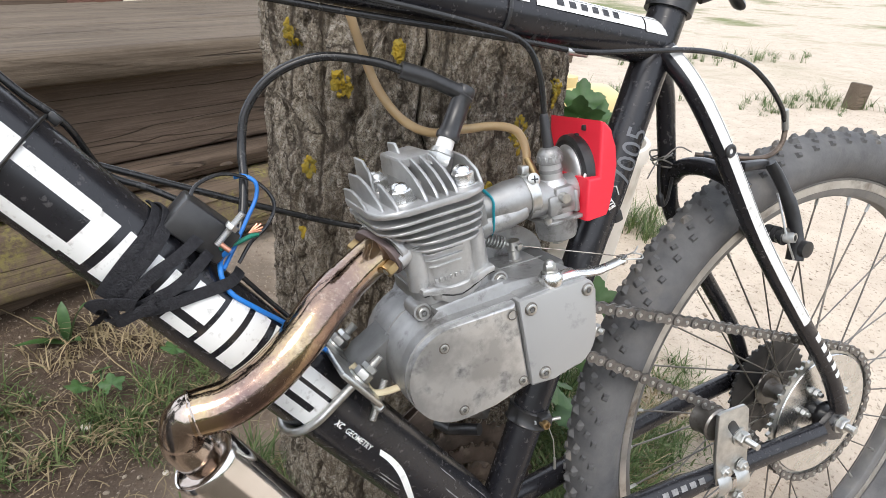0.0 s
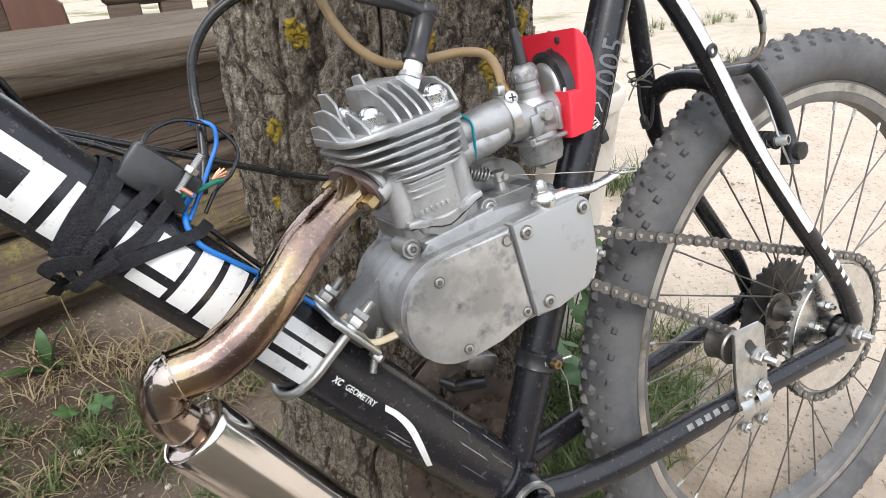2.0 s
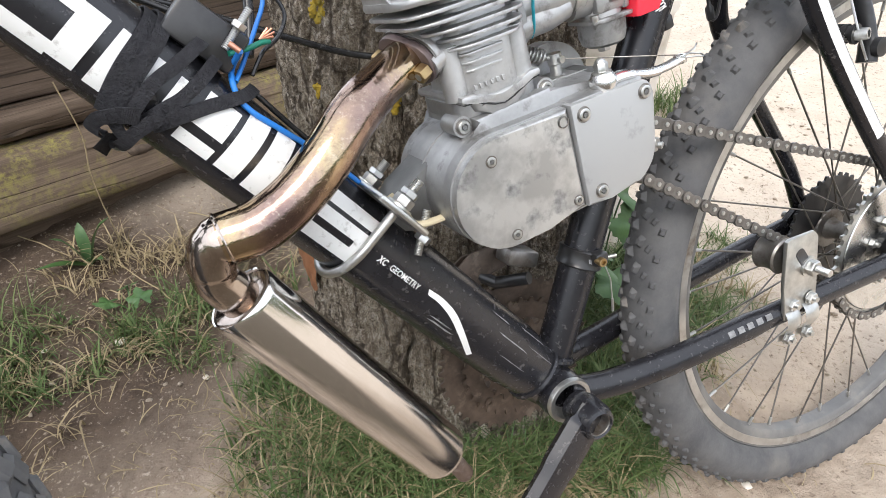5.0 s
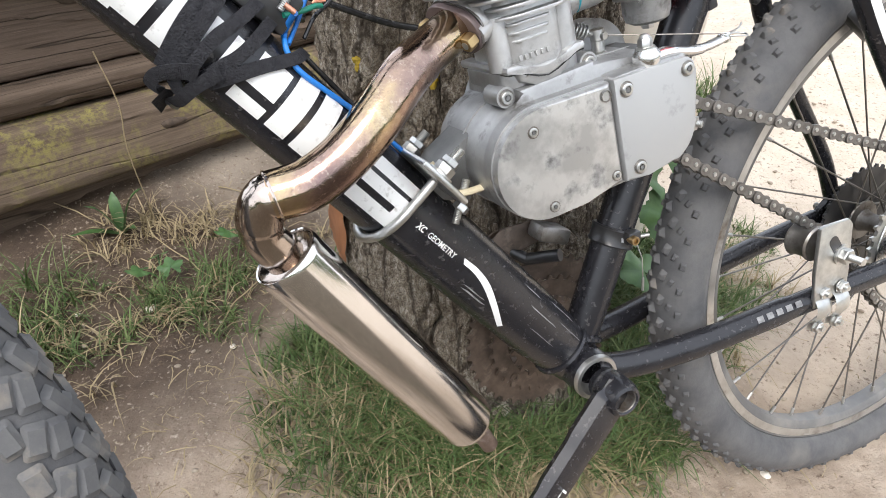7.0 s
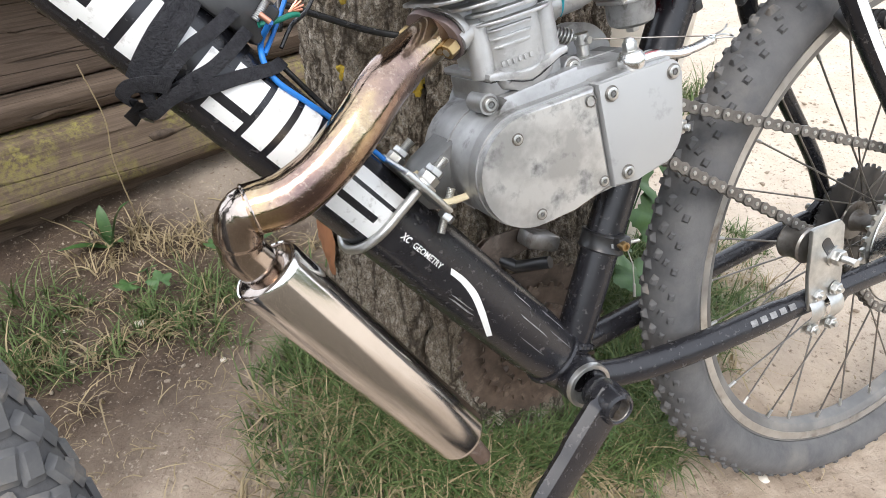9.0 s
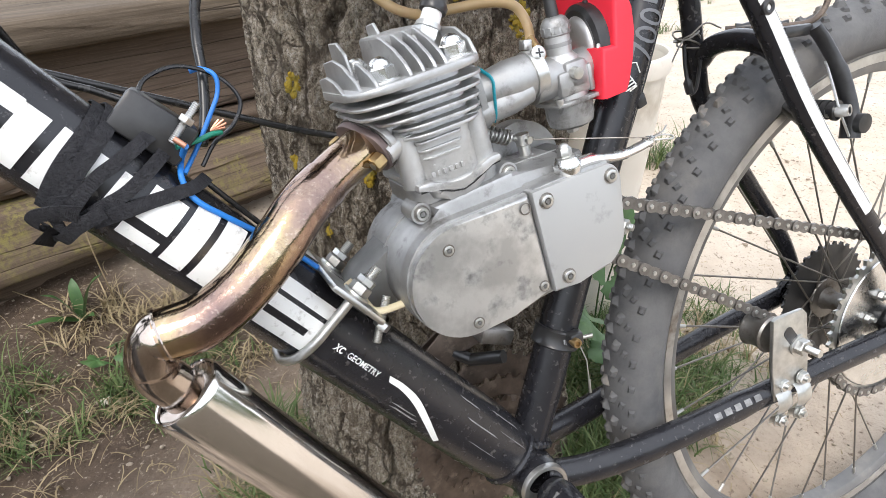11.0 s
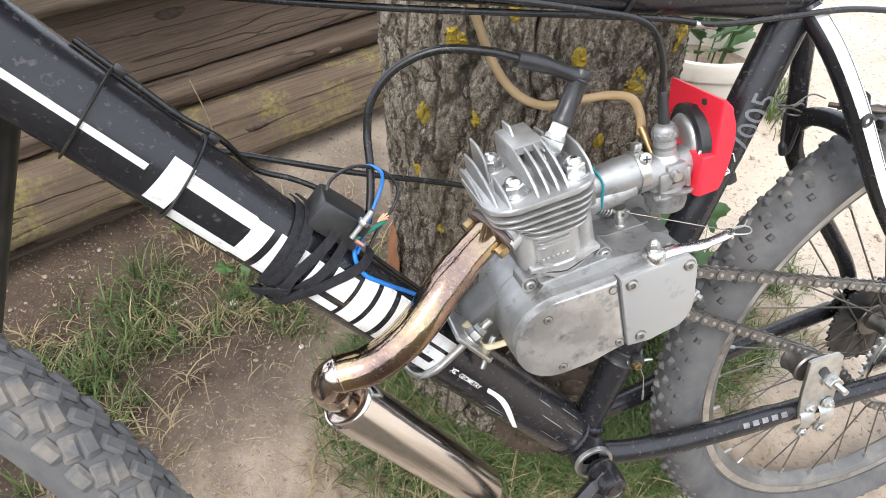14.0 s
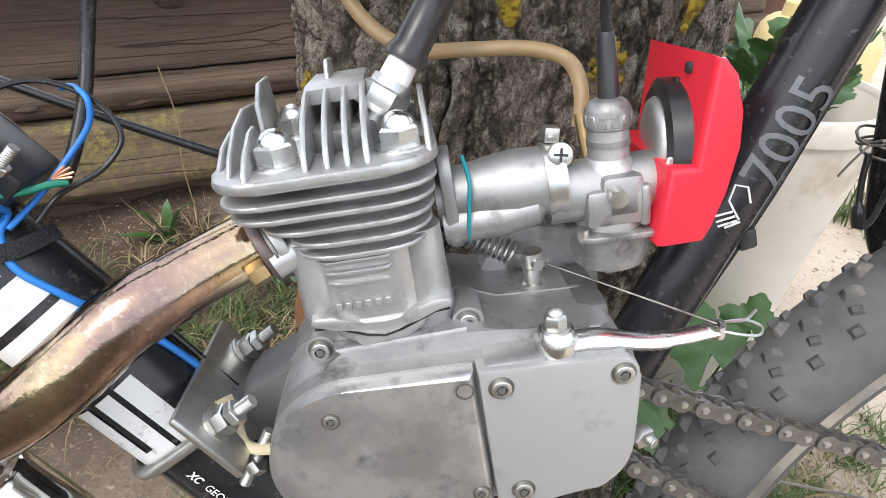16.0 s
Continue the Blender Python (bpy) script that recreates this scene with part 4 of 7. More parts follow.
def build_wheel(name, centre, m, rear):
    """A knobbly tyre on an alloy rim, laced with crossed spokes."""
    w = part(name, lathe([(0.0, -0.03), (0.011, -0.03), (0.014, -0.024), (0.011, -0.016), (0.011, 0.016), (0.014, 0.024), (0.011, 0.03), (0.0, 0.03)], 24, Matrix.Rotation(radians(90), 4, "X")), STEEL, bike, "knobbly mountain bike wheel")
    w.matrix_local = m
    Y = Matrix.Rotation(radians(90), 4, "X")
    R, r = 0.3080, 0.0272
    prof = []
    for k in range(21):
        a = radians(-150 + 300 * k / 20)
        prof.append((R + r * math.cos(a) * 1.02, r * math.sin(a) * 1.05))
    prof += [(R - r * 0.84, 0.009), (R - r * 0.84, -0.009)]
    part("tyre", lathe(prof, 140, Y, True), RUBBER, w, "dusty black knobbly tyre")
    rimp = [(0.2805, -0.0125), (0.2835, -0.0132), (0.2835, -0.0112), (0.281, -0.010), (0.281, 0.010), (0.2835, 0.0112), (0.2835, 0.0132), (0.2805, 0.0125), (0.268, 0.0118), (0.262, 0.008), (0.260, 0.0), (0.262, -0.008), (0.268, -0.0118)]
    part("rim", lathe(rimp, 120, Y, True), RIMDARK, w, "dusty dark alloy rim")
    for sy in (-1, 1):
        part("brake_track", lathe([(0.2715, 0.0122 * sy), (0.2715, 0.0129 * sy), (0.2808, 0.0136 * sy), (0.2808, 0.0128 * sy)], 120, Y, True), RIM, w, "bright brake track")
    # tread
    rnd = random.Random(3)
    kb = [box(0.0090, 0.0078, 0.0046, bevel=0.0005, segs=1), box(0.0085, 0.0066, 0.0042, bevel=0.0004, segs=1), box(0.012, 0.008, 0.0060, bevel=0.0012, segs=1)] if rear else [box(0.020, 0.012, 0.0046, bevel=0.0014, segs=1), box(0.019, 0.012, 0.0044, bevel=0.0014, segs=1), box(0.021, 0.012, 0.0046, bevel=0.0014, segs=1)]
    for b in kb:
        for v in b.verts:
            if v.co.z > 0:
                v.co.x *= 0.55 if rear else 0.75
                v.co.y *= 0.55 if rear else 0.8
    meshes = []
    for b in kb:
        me = bpy.data.meshes.new("tread_block")
        bmesh.ops.recalc_face_normals(b, faces=b.faces)
        b.to_mesh(me)
        b.free()
        me.materials.append(STUD if rear else KNOB)
        meshes.append(me)
    n = 78 if rear else 74
    vs, fs = [], []

    def knob(me, a, tilt, spin, singly):
        q = radians(tilt)
        loc = Matrix.Rotation(a, 4, "Y") @ Matrix.Translation((0, math.sin(q) * r * 1.05, R + math.cos(q) * r * 1.02)) @ Matrix.Rotation(-q, 4, "X") @ Matrix.Rotation(radians(spin), 4, "Z") @ Matrix.Translation((0, 0, 0.0002 if rear and abs(tilt) > 20 else 0.0015))
        if singly:
            share("tread_block", me, loc, w)
        else:
            b = len(vs)
            vs.extend(loc @ v.co for v in me.vertices)
            fs.extend([tuple(b + i for i in p.vertices) for p in me.polygons])

    for k in range(n):
        a = 2 * math.pi * k / n
        for sy in (-1, 1):
            near = rear and sy < 0 and (math.sin(a) < 0.15 or math.cos(a) < -0.5)
            knob(meshes[0], a, 47 * sy, 8 * sy if rear else 0, near)
            knob(meshes[1], a + 0.6 * math.pi / n, 29 * sy, 25 * sy, near)
        knob(meshes[2], a, 10, 20, False)
        knob(meshes[2], a + math.pi / n, -10, -20, False)
    o = raw("tread", vs, fs, KNOB, w, "worn tread blocks")
    tagged(o, kind="stuff")
    # spokes
    for k in range(32):
        a = 2 * math.pi * k / 32
        sy = -1 if k % 2 else 1
        cross = 1 if (k // 2) % 2 else -1
        b = a + cross * radians(58)
        hub = Vector((0.021 * math.sin(b), 0.026 * sy, 0.021 * math.cos(b)))
        end = Vector((0.262 * math.sin(a), 0.002 * sy, 0.262 * math.cos(a)))
        sp = part("spoke", tube([hub, end], 0.00105, 6), SPOKE, w)
        part("nipple", tube([end - (end - hub).normalized() * 0.012, end], 0.0019, 8), RIM, sp, "bright spoke nipple")
    for sy in (-1, 1):
        part("hub_flange", lathe([(0.009, 0.024 * sy), (0.024, 0.0245 * sy), (0.025, 0.026 * sy), (0.024, 0.0275 * sy), (0.009, 0.028 * sy)], 30, Y, True), STEEL, w)
    return w


rear = build_wheel("rear_wheel", AXLE, Matrix.Translation(AXLE), True)
FRONT = Vector((-0.671, 0.040, 0.3555))
front = build_wheel("front_wheel", FRONT, bike.matrix_basis.inverted() @ pose(-0.682, 0.0935, 0.3533, -10.6, 0, -26.8) @ Matrix.Scale(1.0154, 4), False)

# ---- the engine ----
PHI = 10.0
ENG = Matrix.Translation((-0.020, -0.012, 0.530)) @ Matrix.Rotation(radians(-PHI), 4, "Y")


def E(u, y, w):
    """A place in the bicycle's coordinates from the engine's own: u rearward, y from the cylinder's middle, w along the cylinder."""
    return ENG @ Vector((u, y, w))


def arc(cx, cz, r, a0, a1, n=10):
    return [(cx + r * math.cos(radians(a0 + (a1 - a0) * k / n)), cz + r * math.sin(radians(a0 + (a1 - a0) * k / n))) for k in range(n + 1)]


PORT_L = (ENG.to_3x3() @ Vector((0.12, -0.91, -0.39))).normalized()


def build_engine():
    case = arc(-0.046, -0.002, 0.043, 95, 270, 16) + [(0.0, -0.046), (0.045, -0.044)] + arc(0.06, -0.018, 0.026, -80, 0, 6) + arc(0.068, 0.024, 0.018, 0, 90, 6) + [(0.03, 0.044), (0.012, 0.052), (-0.05, 0.05)]
    e = part("engine", prism(case, -0.039, 0.045, ENG, 0.003), CAST, bike, "grey cast aluminium engine")
    part("crankcase_belt", prism(case, -0.001, 0.001, ENG @ Matrix.Diagonal((1.015, 1, 1.015, 1))), CAST, e)
    def screw(u, y, w, r, h):
        m_ = aim(E(u, y, w), (0, -1, 0))
        part("cover_screw", cap_screw(r, h, m_), ZINC, e, "zinc socket screw")
        # dark disc on the head paints in the shade of its hexagon socket
        part("screw_socket", lathe([(0, h + 0.0001), (r * 0.42, h + 0.0001), (r * 0.42, h - 0.0006), (0, h - 0.0006)], 6, m_), MOUNTM, e, "dark hexagon disc painting the shade in the socket")
        part("screw_seat", lathe([(r * 1.28, 0.0002), (r * 1.28, -0.001), (r * 0.98, -0.001), (r * 0.98, 0.0002)], 18, m_, True), STEEL, e)

    # clutch cover in two parts with a gap between them
    left = arc(-0.047, -0.002, 0.0405, 90, 270, 22) + [(-0.02, -0.0425), (0.0135, -0.0385), (0.0115, 0.0385)]
    right = [(0.0150, -0.0390), (0.036, -0.0405)] + arc(0.052, -0.010, 0.0295, -75, -5, 8) + [(0.0835, 0.008)] + arc(0.0745, 0.0265, 0.0105, -5, 95, 6) + [(0.0130, 0.0395)]
    part("cover_rim", prism(arc(-0.046, -0.002, 0.0425, 90, 270, 22) + [(0.036, -0.0425)] + arc(0.053, -0.010, 0.0305, -75, -5, 8) + arc(0.0745, 0.0265, 0.0115, -5, 95, 6), -0.0485, -0.037, ENG, 0.0015), CAST, e)
    part("clutch_cover", prism(left, -0.0565, -0.046, ENG, 0.0030, 3), COVER, e, "scuffed grey metal cover with dark marks")
    part("sprocket_cover", prism(right, -0.0585, -0.046, ENG, 0.0018), COVER2, e, "flat grey painted cover")
    for u, w, r in ((-0.0545, 0.0245, 0.0034), (-0.048, -0.0345, 0.0034), (0.0075, -0.0310, 0.0034)):
        screw(u, -0.0567, w, r, 0.0010)
    part("screw_hole", lathe([(0.0043, 0.0005), (0.0036, 0.0006), (0.0033, -0.004), (0, -0.004)], 16, aim(E(0.0065, -0.0567, 0.0300), (0, -1, 0))), STEEL, e, "empty screw hole")
    for u, w in ((0.0225, 0.0300), (0.0275, -0.0310), (0.0770, 0.0280)):
        screw(u, -0.0585, w, 0.0046, 0.0022)
    # neck between crankcase and cylinder
    part("cylinder_base", prism(rounded(0.066, 0.066, 0.012, 4, -0.0245, 0.0), 0.0, 0.012, ENG @ Matrix.Translation((0, 0, 0.050)) @ Matrix.Rotation(radians(90), 4, "X") @ Matrix.Diagonal((1, 1, -1, 1)), 0.0015), CAST, e)
    part("transfer_bulge", prism([(-0.050, 0.0635), (-0.046, 0.0535), (-0.036, 0.0495), (-0.026, 0.0445), (-0.015, 0.0480), (-0.006, 0.0535), (-0.001, 0.0635)], -0.0385, -0.025, ENG, 0.006, 4), CAST, e)
    part("cylinder_flange", prism([(-0.056, 0.0620), (-0.047, 0.0615), (-0.040, 0.0590), (-0.033, 0.0555), (-0.025, 0.0540), (-0.017, 0.0560), (-0.009, 0.0605), (-0.001, 0.0625), (0.006, 0.0630), (0.007, 0.0655), (0.006, 0.0680), (-0.001, 0.0680), (-0.009, 0.0655), (-0.017, 0.0610), (-0.025, 0.0590), (-0.033, 0.0605), (-0.040, 0.0640), (-0.047, 0.0670), (-0.056, 0.0670), (-0.057, 0.0645)], -0.0395, 0.036, ENG, 0.0012, 2), FINM, e)
    part("gasket_line", prism([(-0.0555, 0.0612), (-0.047, 0.0607), (-0.033, 0.0547), (-0.025, 0.0532), (-0.017, 0.0552), (-0.001, 0.0617), (0.0055, 0.0622), (0.0055, 0.0632), (-0.001, 0.0627), (-0.017, 0.0562), (-0.025, 0.0542), (-0.033, 0.0557), (-0.047, 0.0617), (-0.0555, 0.0622)], -0.0392, 0.0355, ENG), BOOT, e, "thin dark gasket")
    for u, w in ((-0.057, 0.0465), (0.0130, 0.0500)):
        part("case_lug", tube([E(u, -0.0315, w), E(u, -0.010, w)], 0.0074, 20), CAST, e)
        screw(u, -0.0315, w, 0.0046, 0.0030)

    CY = -0.004
    flat_on = ENG @ Matrix.Rotation(radians(90), 4, "X") @ Matrix.Diagonal((1, 1, -1, 1))

    def fin(w, u0, u1, y0, y1, t, r=0.019, name="cooling_fin"):
        """A level plate of the finned barrel, from u0 to u1 and y0 to y1, with rounded corners."""
        return part(name, prism(rounded(u1 - u0, y1 - y0, r, 5, (u0 + u1) / 2, (y0 + y1) / 2), w - t / 2, w + t / 2, flat_on, t * 0.33, 2), FINM, e)

    part("cylinder", prism(rounded(0.050, 0.064, 0.014, 5, -0.027, CY), 0.060, 0.132, flat_on, 0.002), FINM, e)
    for w, u0, u1, y0 in ((0.1248, -0.0815, 0.0085, -0.0510), (0.1182, -0.0790, 0.0070, -0.0500), (0.1114, -0.0680, 0.0055, -0.0490), (0.1046, -0.0580, 0.0040, -0.0480), (0.0980, -0.0565, 0.0020, -0.0465)):
        fin(w, u0, u1, y0, 0.040, 0.0022)
    for k, w in enumerate((0.0925, 0.0867, 0.0810, 0.0755)):
        fin(w, -0.0480 + 0.0008 * k, -0.0150 - 0.0006 * k, -0.0400 + 0.0014 * k, 0.030, 0.0020, 0.006)
    for u, r in ((-0.0525, 0.0082), (-0.0030, 0.0095)):
        part("stud_column", tube([E(u, -0.0250, 0.064), E(u, -0.0260, 0.100)], [r * 1.12, r], 20), FINM, e)
    # exhaust port: a cast boss that ends in an oval flange
    port_c, port_n = E(-0.0735, -0.012, 0.0990), (ENG.to_3x3() @ Vector((-0.91, -0.28, -0.31))).normalized()
    part("port_boss", tube([port_c - port_n * 0.030, port_c - port_n * 0.004], [0.0205, 0.0180], 24), FINM, e)
    for k in (-1, 1):
        lug = port_c + PORT_L * 0.0190 * k
        part("port_lug", tube([lug - port_n * 0.022, lug - port_n * 0.003], 0.0078, 18), FINM, e)
    # cylinder head with upright fins
    fin(0.1333, -0.0830, 0.0100, -0.0520, 0.0430, 0.0052, 0.022, "head_plate")
    part("head_dome", prism(rounded(0.030, 0.060, 0.01, 4, -0.0290, 0.008), 0.1345, 0.1450, flat_on, 0.002), CAST, e)
    tall = [(-0.0470, 0.1355), (0.0400, 0.1355), (0.0400, 0.1500), (0.0340, 0.1600), (-0.0050, 0.1602), (-0.0120, 0.1590), (-0.0290, 0.1520), (-0.0410, 0.1435), (-0.0460, 0.1390)]
    fins = [(-0.0810, [(-0.030, 0.1350), (0.026, 0.1350), (0.024, 0.1440), (0.004, 0.1460), (-0.014, 0.1430)]), (-0.0735, [(-0.042, 0.1350), (0.034, 0.1350), (0.030, 0.1530), (0.004, 0.1550), (-0.016, 0.1510), (-0.034, 0.1420)]),
            (-0.0655, [(-0.0500, 0.1350), (-0.016, 0.1350), (-0.016, 0.1505), (-0.024, 0.1500), (-0.040, 0.1440), (-0.0485, 0.1385)]), (-0.0655, [(-0.002, 0.1350), (0.036, 0.1350), (0.032, 0.1640), (0.012, 0.1640), (0.0, 0.1560)])]
    fins += [(u, tall) for u in (-0.0422, -0.0335, -0.0255, -0.0178)]
    fins += [(-0.0345, [(0.004, 0.1500), (0.038, 0.1500), (0.036, 0.1680), (0.020, 0.1690)]), (-0.0100, [(0.004, 0.1350), (0.038, 0.1350), (0.030, 0.1560), (0.012, 0.1580)])]
    fins += [(0.0065, [(-0.040, 0.1350), (0.036, 0.1350), (0.030, 0.1500), (0.004, 0.1545), (-0.018, 0.1530), (-0.034, 0.1450)])]
    for u, prof in fins:
        part("head_fin", prism(prof, -0.00115, 0.00115, ENG @ Matrix.Translation((u, 0, 0)) @ Matrix.Rotation(radians(90), 4, "Z"), 0.0006, 1), FINM, e)
    part("head_top", prism([(-0.0055, 0.1535), (0.039, 0.1535), (0.039, 0.1590), (0.034, 0.1612), (-0.0035, 0.1614), (-0.0062, 0.1598)], -0.0132, 0.0132, ENG @ Matrix.Translation((-0.0300, 0, 0)) @ Matrix.Rotation(radians(90), 4, "Z"), 0.0012), FINM, e)
    for u in (-0.0550, -0.0045):
        for y in (-0.0300, 0.0220):
            part("head_nut", acorn(0.0090, 0.0165, aim(E(u, y, 0.1358), ENG.to_3x3() @ Vector((0, 0, 1)))), SATIN, e, "bright domed nut")
            part("nut_seat", lathe([(0, 0), (0.0120, 0), (0.0112, 0.0016), (0, 0.0016)], 20, aim(E(u, y, 0.1352), ENG.to_3x3() @ Vector((0, 0, 1)))), FINM, e)
    # raised makers' mark on the side, as plain bars
    for k in range(6):
        part("cast_mark", box(0.0026, 0.0012, 0.0036, ENG @ Matrix.Translation((-0.0430 + 0.0044 * k, -0.0368, 0.0700)), 0.0003, 1), FINM, e)
    return e


engine = build_engine()


def build_exhaust():
    pts = [E(-0.0735, -0.012, 0.0990), (-0.1258, -0.0322, 0.6078), (-0.143, -0.042, 0.600), (-0.163, -0.056, 0.590), (-0.186, -0.066, 0.570), (-0.208, -0.068, 0.552), (-0.232, -0.066, 0.5385), (-0.2555, -0.0632, 0.5345)]
    line, run, lap = spline(pts, 10), 0.0, 0
    for k in range(1, len(line)):
        run += (line[k] - line[k - 1]).length
        if run < 0.048:
            lap = k
    x = part("exhaust_pipe", tube(line[lap:], [0.0160 + 0.0003 * noise.noise(p * 40) for p in line[lap:]], 36), PIPE, bike, "exhaust pipe heat-tinted gold and violet")
    part("pipe_stub", tube(line[:lap + 3], 0.0150, 36), PIPE, x, "polished gold stub lapped into the pipe")
    fd_ = (ENG.to_3x3() @ Vector((-0.91, -0.28, -0.31))).normalized()
    fx = (PORT_L - fd_ * PORT_L.dot(fd_)).normalized()
    fl = Matrix((fx, fd_.cross(fx), fd_)).transposed().to_4x4()
    fl.translation = E(-0.0755, -0.0126, 0.0983)
    pl = join(prism(rounded(0.0475, 0.0315, 0.0150, 6), -0.0030, 0.0022, fl @ Matrix.Rotation(radians(90), 4, "X"), 0.001))
    part("gasket", prism(rounded(0.0490, 0.0325, 0.0155, 6), -0.0045, -0.0031, fl @ Matrix.Rotation(radians(90), 4, "X")), STEEL, x, "thin dark gasket")
    part("port_flange", prism(rounded(0.0490, 0.0335, 0.0158, 6), -0.0100, -0.0046, fl @ Matrix.Rotation(radians(90), 4, "X"), 0.001), FINM, engine, "grey cast oval port flange")
    part("flange", pl, BROWNED, x, "oval steel exhaust flange, browned by heat")
    for sx in (-0.0190, 0.0190):
        part("brass_nut", hexnut(0.0056, 0.0085, fl @ Matrix.Translation((sx, 0, 0.003))), BRASS, x, "brass nut")
        part("stud", thread(fl @ Vector((sx, 0, -0.02)), fl @ Vector((sx, 0, 0.012)), 0.0028), ZINC, x)
    el = [(-0.250, -0.064, 0.5350), (-0.2565, -0.063, 0.5340), (-0.2612, -0.0610, 0.5295), (-0.2640, -0.058, 0.5220), (-0.2645, -0.0545, 0.5135), (-0.2625, -0.0515, 0.5050), (-0.2530, -0.0470, 0.4880)]
    part("elbow", tube(spline(el, 6), [0.0152] * 8 + [0.0147] * 14 + [0.0142] * 15, 30), SMOKE, x, "smoke-stained chrome elbow")
    part("weld_ring", tube([Vector((-0.2545, -0.0632, 0.5345)) + Vector((-0.003 * math.sin(a), 0.0152 * math.cos(a), 0.0152 * math.sin(a))) for a in (2 * math.pi * k / 28 for k in range(29))], 0.0013, 8), SMOKE, x)
    a, b = Vector((-0.2525, -0.0465, 0.4880)), Vector((-0.1235, -0.0210, 0.2830))
    mm = aim(a, b - a)
    L = (b - a).length
    part("end_cap", lathe([(0, 0.008), (0.014, 0.0072), (0.0195, 0.0045), (0.0222, 0.0010), (0.0225, 0.012), (0, 0.012)], 56, mm), SMOKE, x, "dished end cap, smoke-stained")
    part("muffler", lathe([(0.0222, 0.006), (0.0226, -0.0008), (0.0236, -0.0014), (0.0246, 0.0004), (0.0248, 0.004), (0.0246, L - 0.006), (0.0240, L - 0.0020), (0.0222, L), (0.0200, L - 0.0016), (0, L - 0.003)], 56, mm), CHROME, x, "polished chrome muffler")
    part("tailpipe", lathe([(0.0, 0), (0.0082, 0), (0.0082, 0.050), (0.0070, 0.050), (0.0070, 0.01), (0, 0.01)], 22, aim(b - (b - a).normalized() * 0.006 + Vector((0.003, 0.0, 0.002)), (b - a).normalized() + Vector((-0.10, 0.0, -0.06)))), SOOT, x, "short tailpipe dulled by soot")
    return x


exhaust = build_exhaust()


# ---- markings ----
MARK = mat("grey_marking", (0.40, 0.41, 0.43), 0.5)
DULL = mat("dull_lettering", (0.155, 0.163, 0.178), 0.5, 0.0, (0.12, 0.127, 0.138), 120)
DIMMARK = mat("worn_marking", (0.28, 0.28, 0.28), 0.5, 0.0, (0.12, 0.12, 0.12), 160)


def text_outline(txt, heavy=0.0):
    """The built-in font's letters as a flat mesh, one unit high."""
    cu = bpy.data.curves.new("lettering", "FONT")
    cu.body = txt
    cu.resolution_u = 3
    cu.offset = heavy
    ob = new("lettering", cu)
    dg = bpy.context.evaluated_depsgraph_get()
    me = bpy.data.meshes.new_from_object(ob.evaluated_get(dg))
    bpy.data.objects.remove(ob)
    bpy.data.curves.remove(cu)
    return me


def lettered(name, txt, place, material, parent, label="", heavy=0.0):
    """Letters laid onto a surface by place(x, y)."""
    me = text_outline(txt, heavy)
    bm = bmesh.new()
    bm.from_mesh(me)
    bmesh.ops.triangulate(bm, faces=bm.faces[:])
    for _ in range(2):
        bmesh.ops.subdivide_edges(bm, edges=bm.edges[:], cuts=1, use_grid_fill=True)
    bm.to_mesh(me)
    bm.free()
    for v in me.vertices:
        v.co = place(v.co.x, v.co.y)
    me.materials.clear()
    me.materials.append(material)
    ob = new(name, me)
    ob.parent = parent
    return tagged(ob, label)


lettered("lettering", "XC", lambda x, y: on_tube(0.2440 - 0.0056 * x - 0.0010 * y, -5 + 13 * y, 0.0007), WHITE, frame_ob, "white lettering", 0.035)
lettered("lettering", "GEOMETRY", lambda x, y: on_tube(0.2320 - 0.00595 * x, -5 + 12.5 * y, 0.0007), WHITE, frame_ob, "white lettering", 0.012)


def strip(upper, lower, place, name, material, parent, n=8):
    """A curved patch between two lines of (s, angle)."""
    a, b = spline([(p[0], p[1], 0) for p in upper], n), spline([(p[0], p[1], 0) for p in lower], n)
    verts, faces = [], []
    for p, q in zip(a, b):
        for k in range(4):
            r = p.lerp(q, k / 3)
            verts.append(place(r.x, r.y))
    for i in range(len(a) - 1):
        for k in range(3):
            faces.append((i * 4 + k, i * 4 + k + 1, i * 4 + k + 5, i * 4 + k + 4))
    return raw(name, verts, faces, material, parent, angle=180)


strip([(0.1939, 6.5), (0.1783, 7.5), (0.1609, 2.7), (0.1414, -12.2), (0.1158, -36)], [(0.1911, -1.2), (0.1779, -1.5), (0.1614, -8.2), (0.1406, -24), (0.117, -45)], lambda s, t: on_tube(s, t, 0.0007), "swoosh_decal", WHITE, frame_ob)
# scuffs in the paint
for s0, s1, t0, t1 in ((0.172, 0.150, -22, -24), (0.170, 0.145, -28, -31), (0.105, 0.07, 18, 20), (0.09, 0.06, -8, -9), (0.12, 0.10, 40, 42), (0.08, 0.05, 52, 54), (0.065, 0.035, 30, 31)):
    decal(s0, s1, t0, t1, "scratch", DIMMARK, 0.006, 0.0004)

def on_path(path, i, th, r, fa=0.85):
    """A place on a tube's skin near its i-th point (i may lie between two)."""
    i = max(0.0, min(len(path) - 1.001, i))
    k = int(i)
    p = path[k].lerp(path[k + 1], i - k)
    d = (path[k + 1] - path[k]).normalized()
    near = (Vector((0, -1, 0)) - d * d.dot(Vector((0, -1, 0)))).normalized()
    up = near.cross(d)
    if up.z < 0:
        up = -up
    return p + near * r * fa * math.cos(radians(th)) + up * r * math.sin(radians(th))


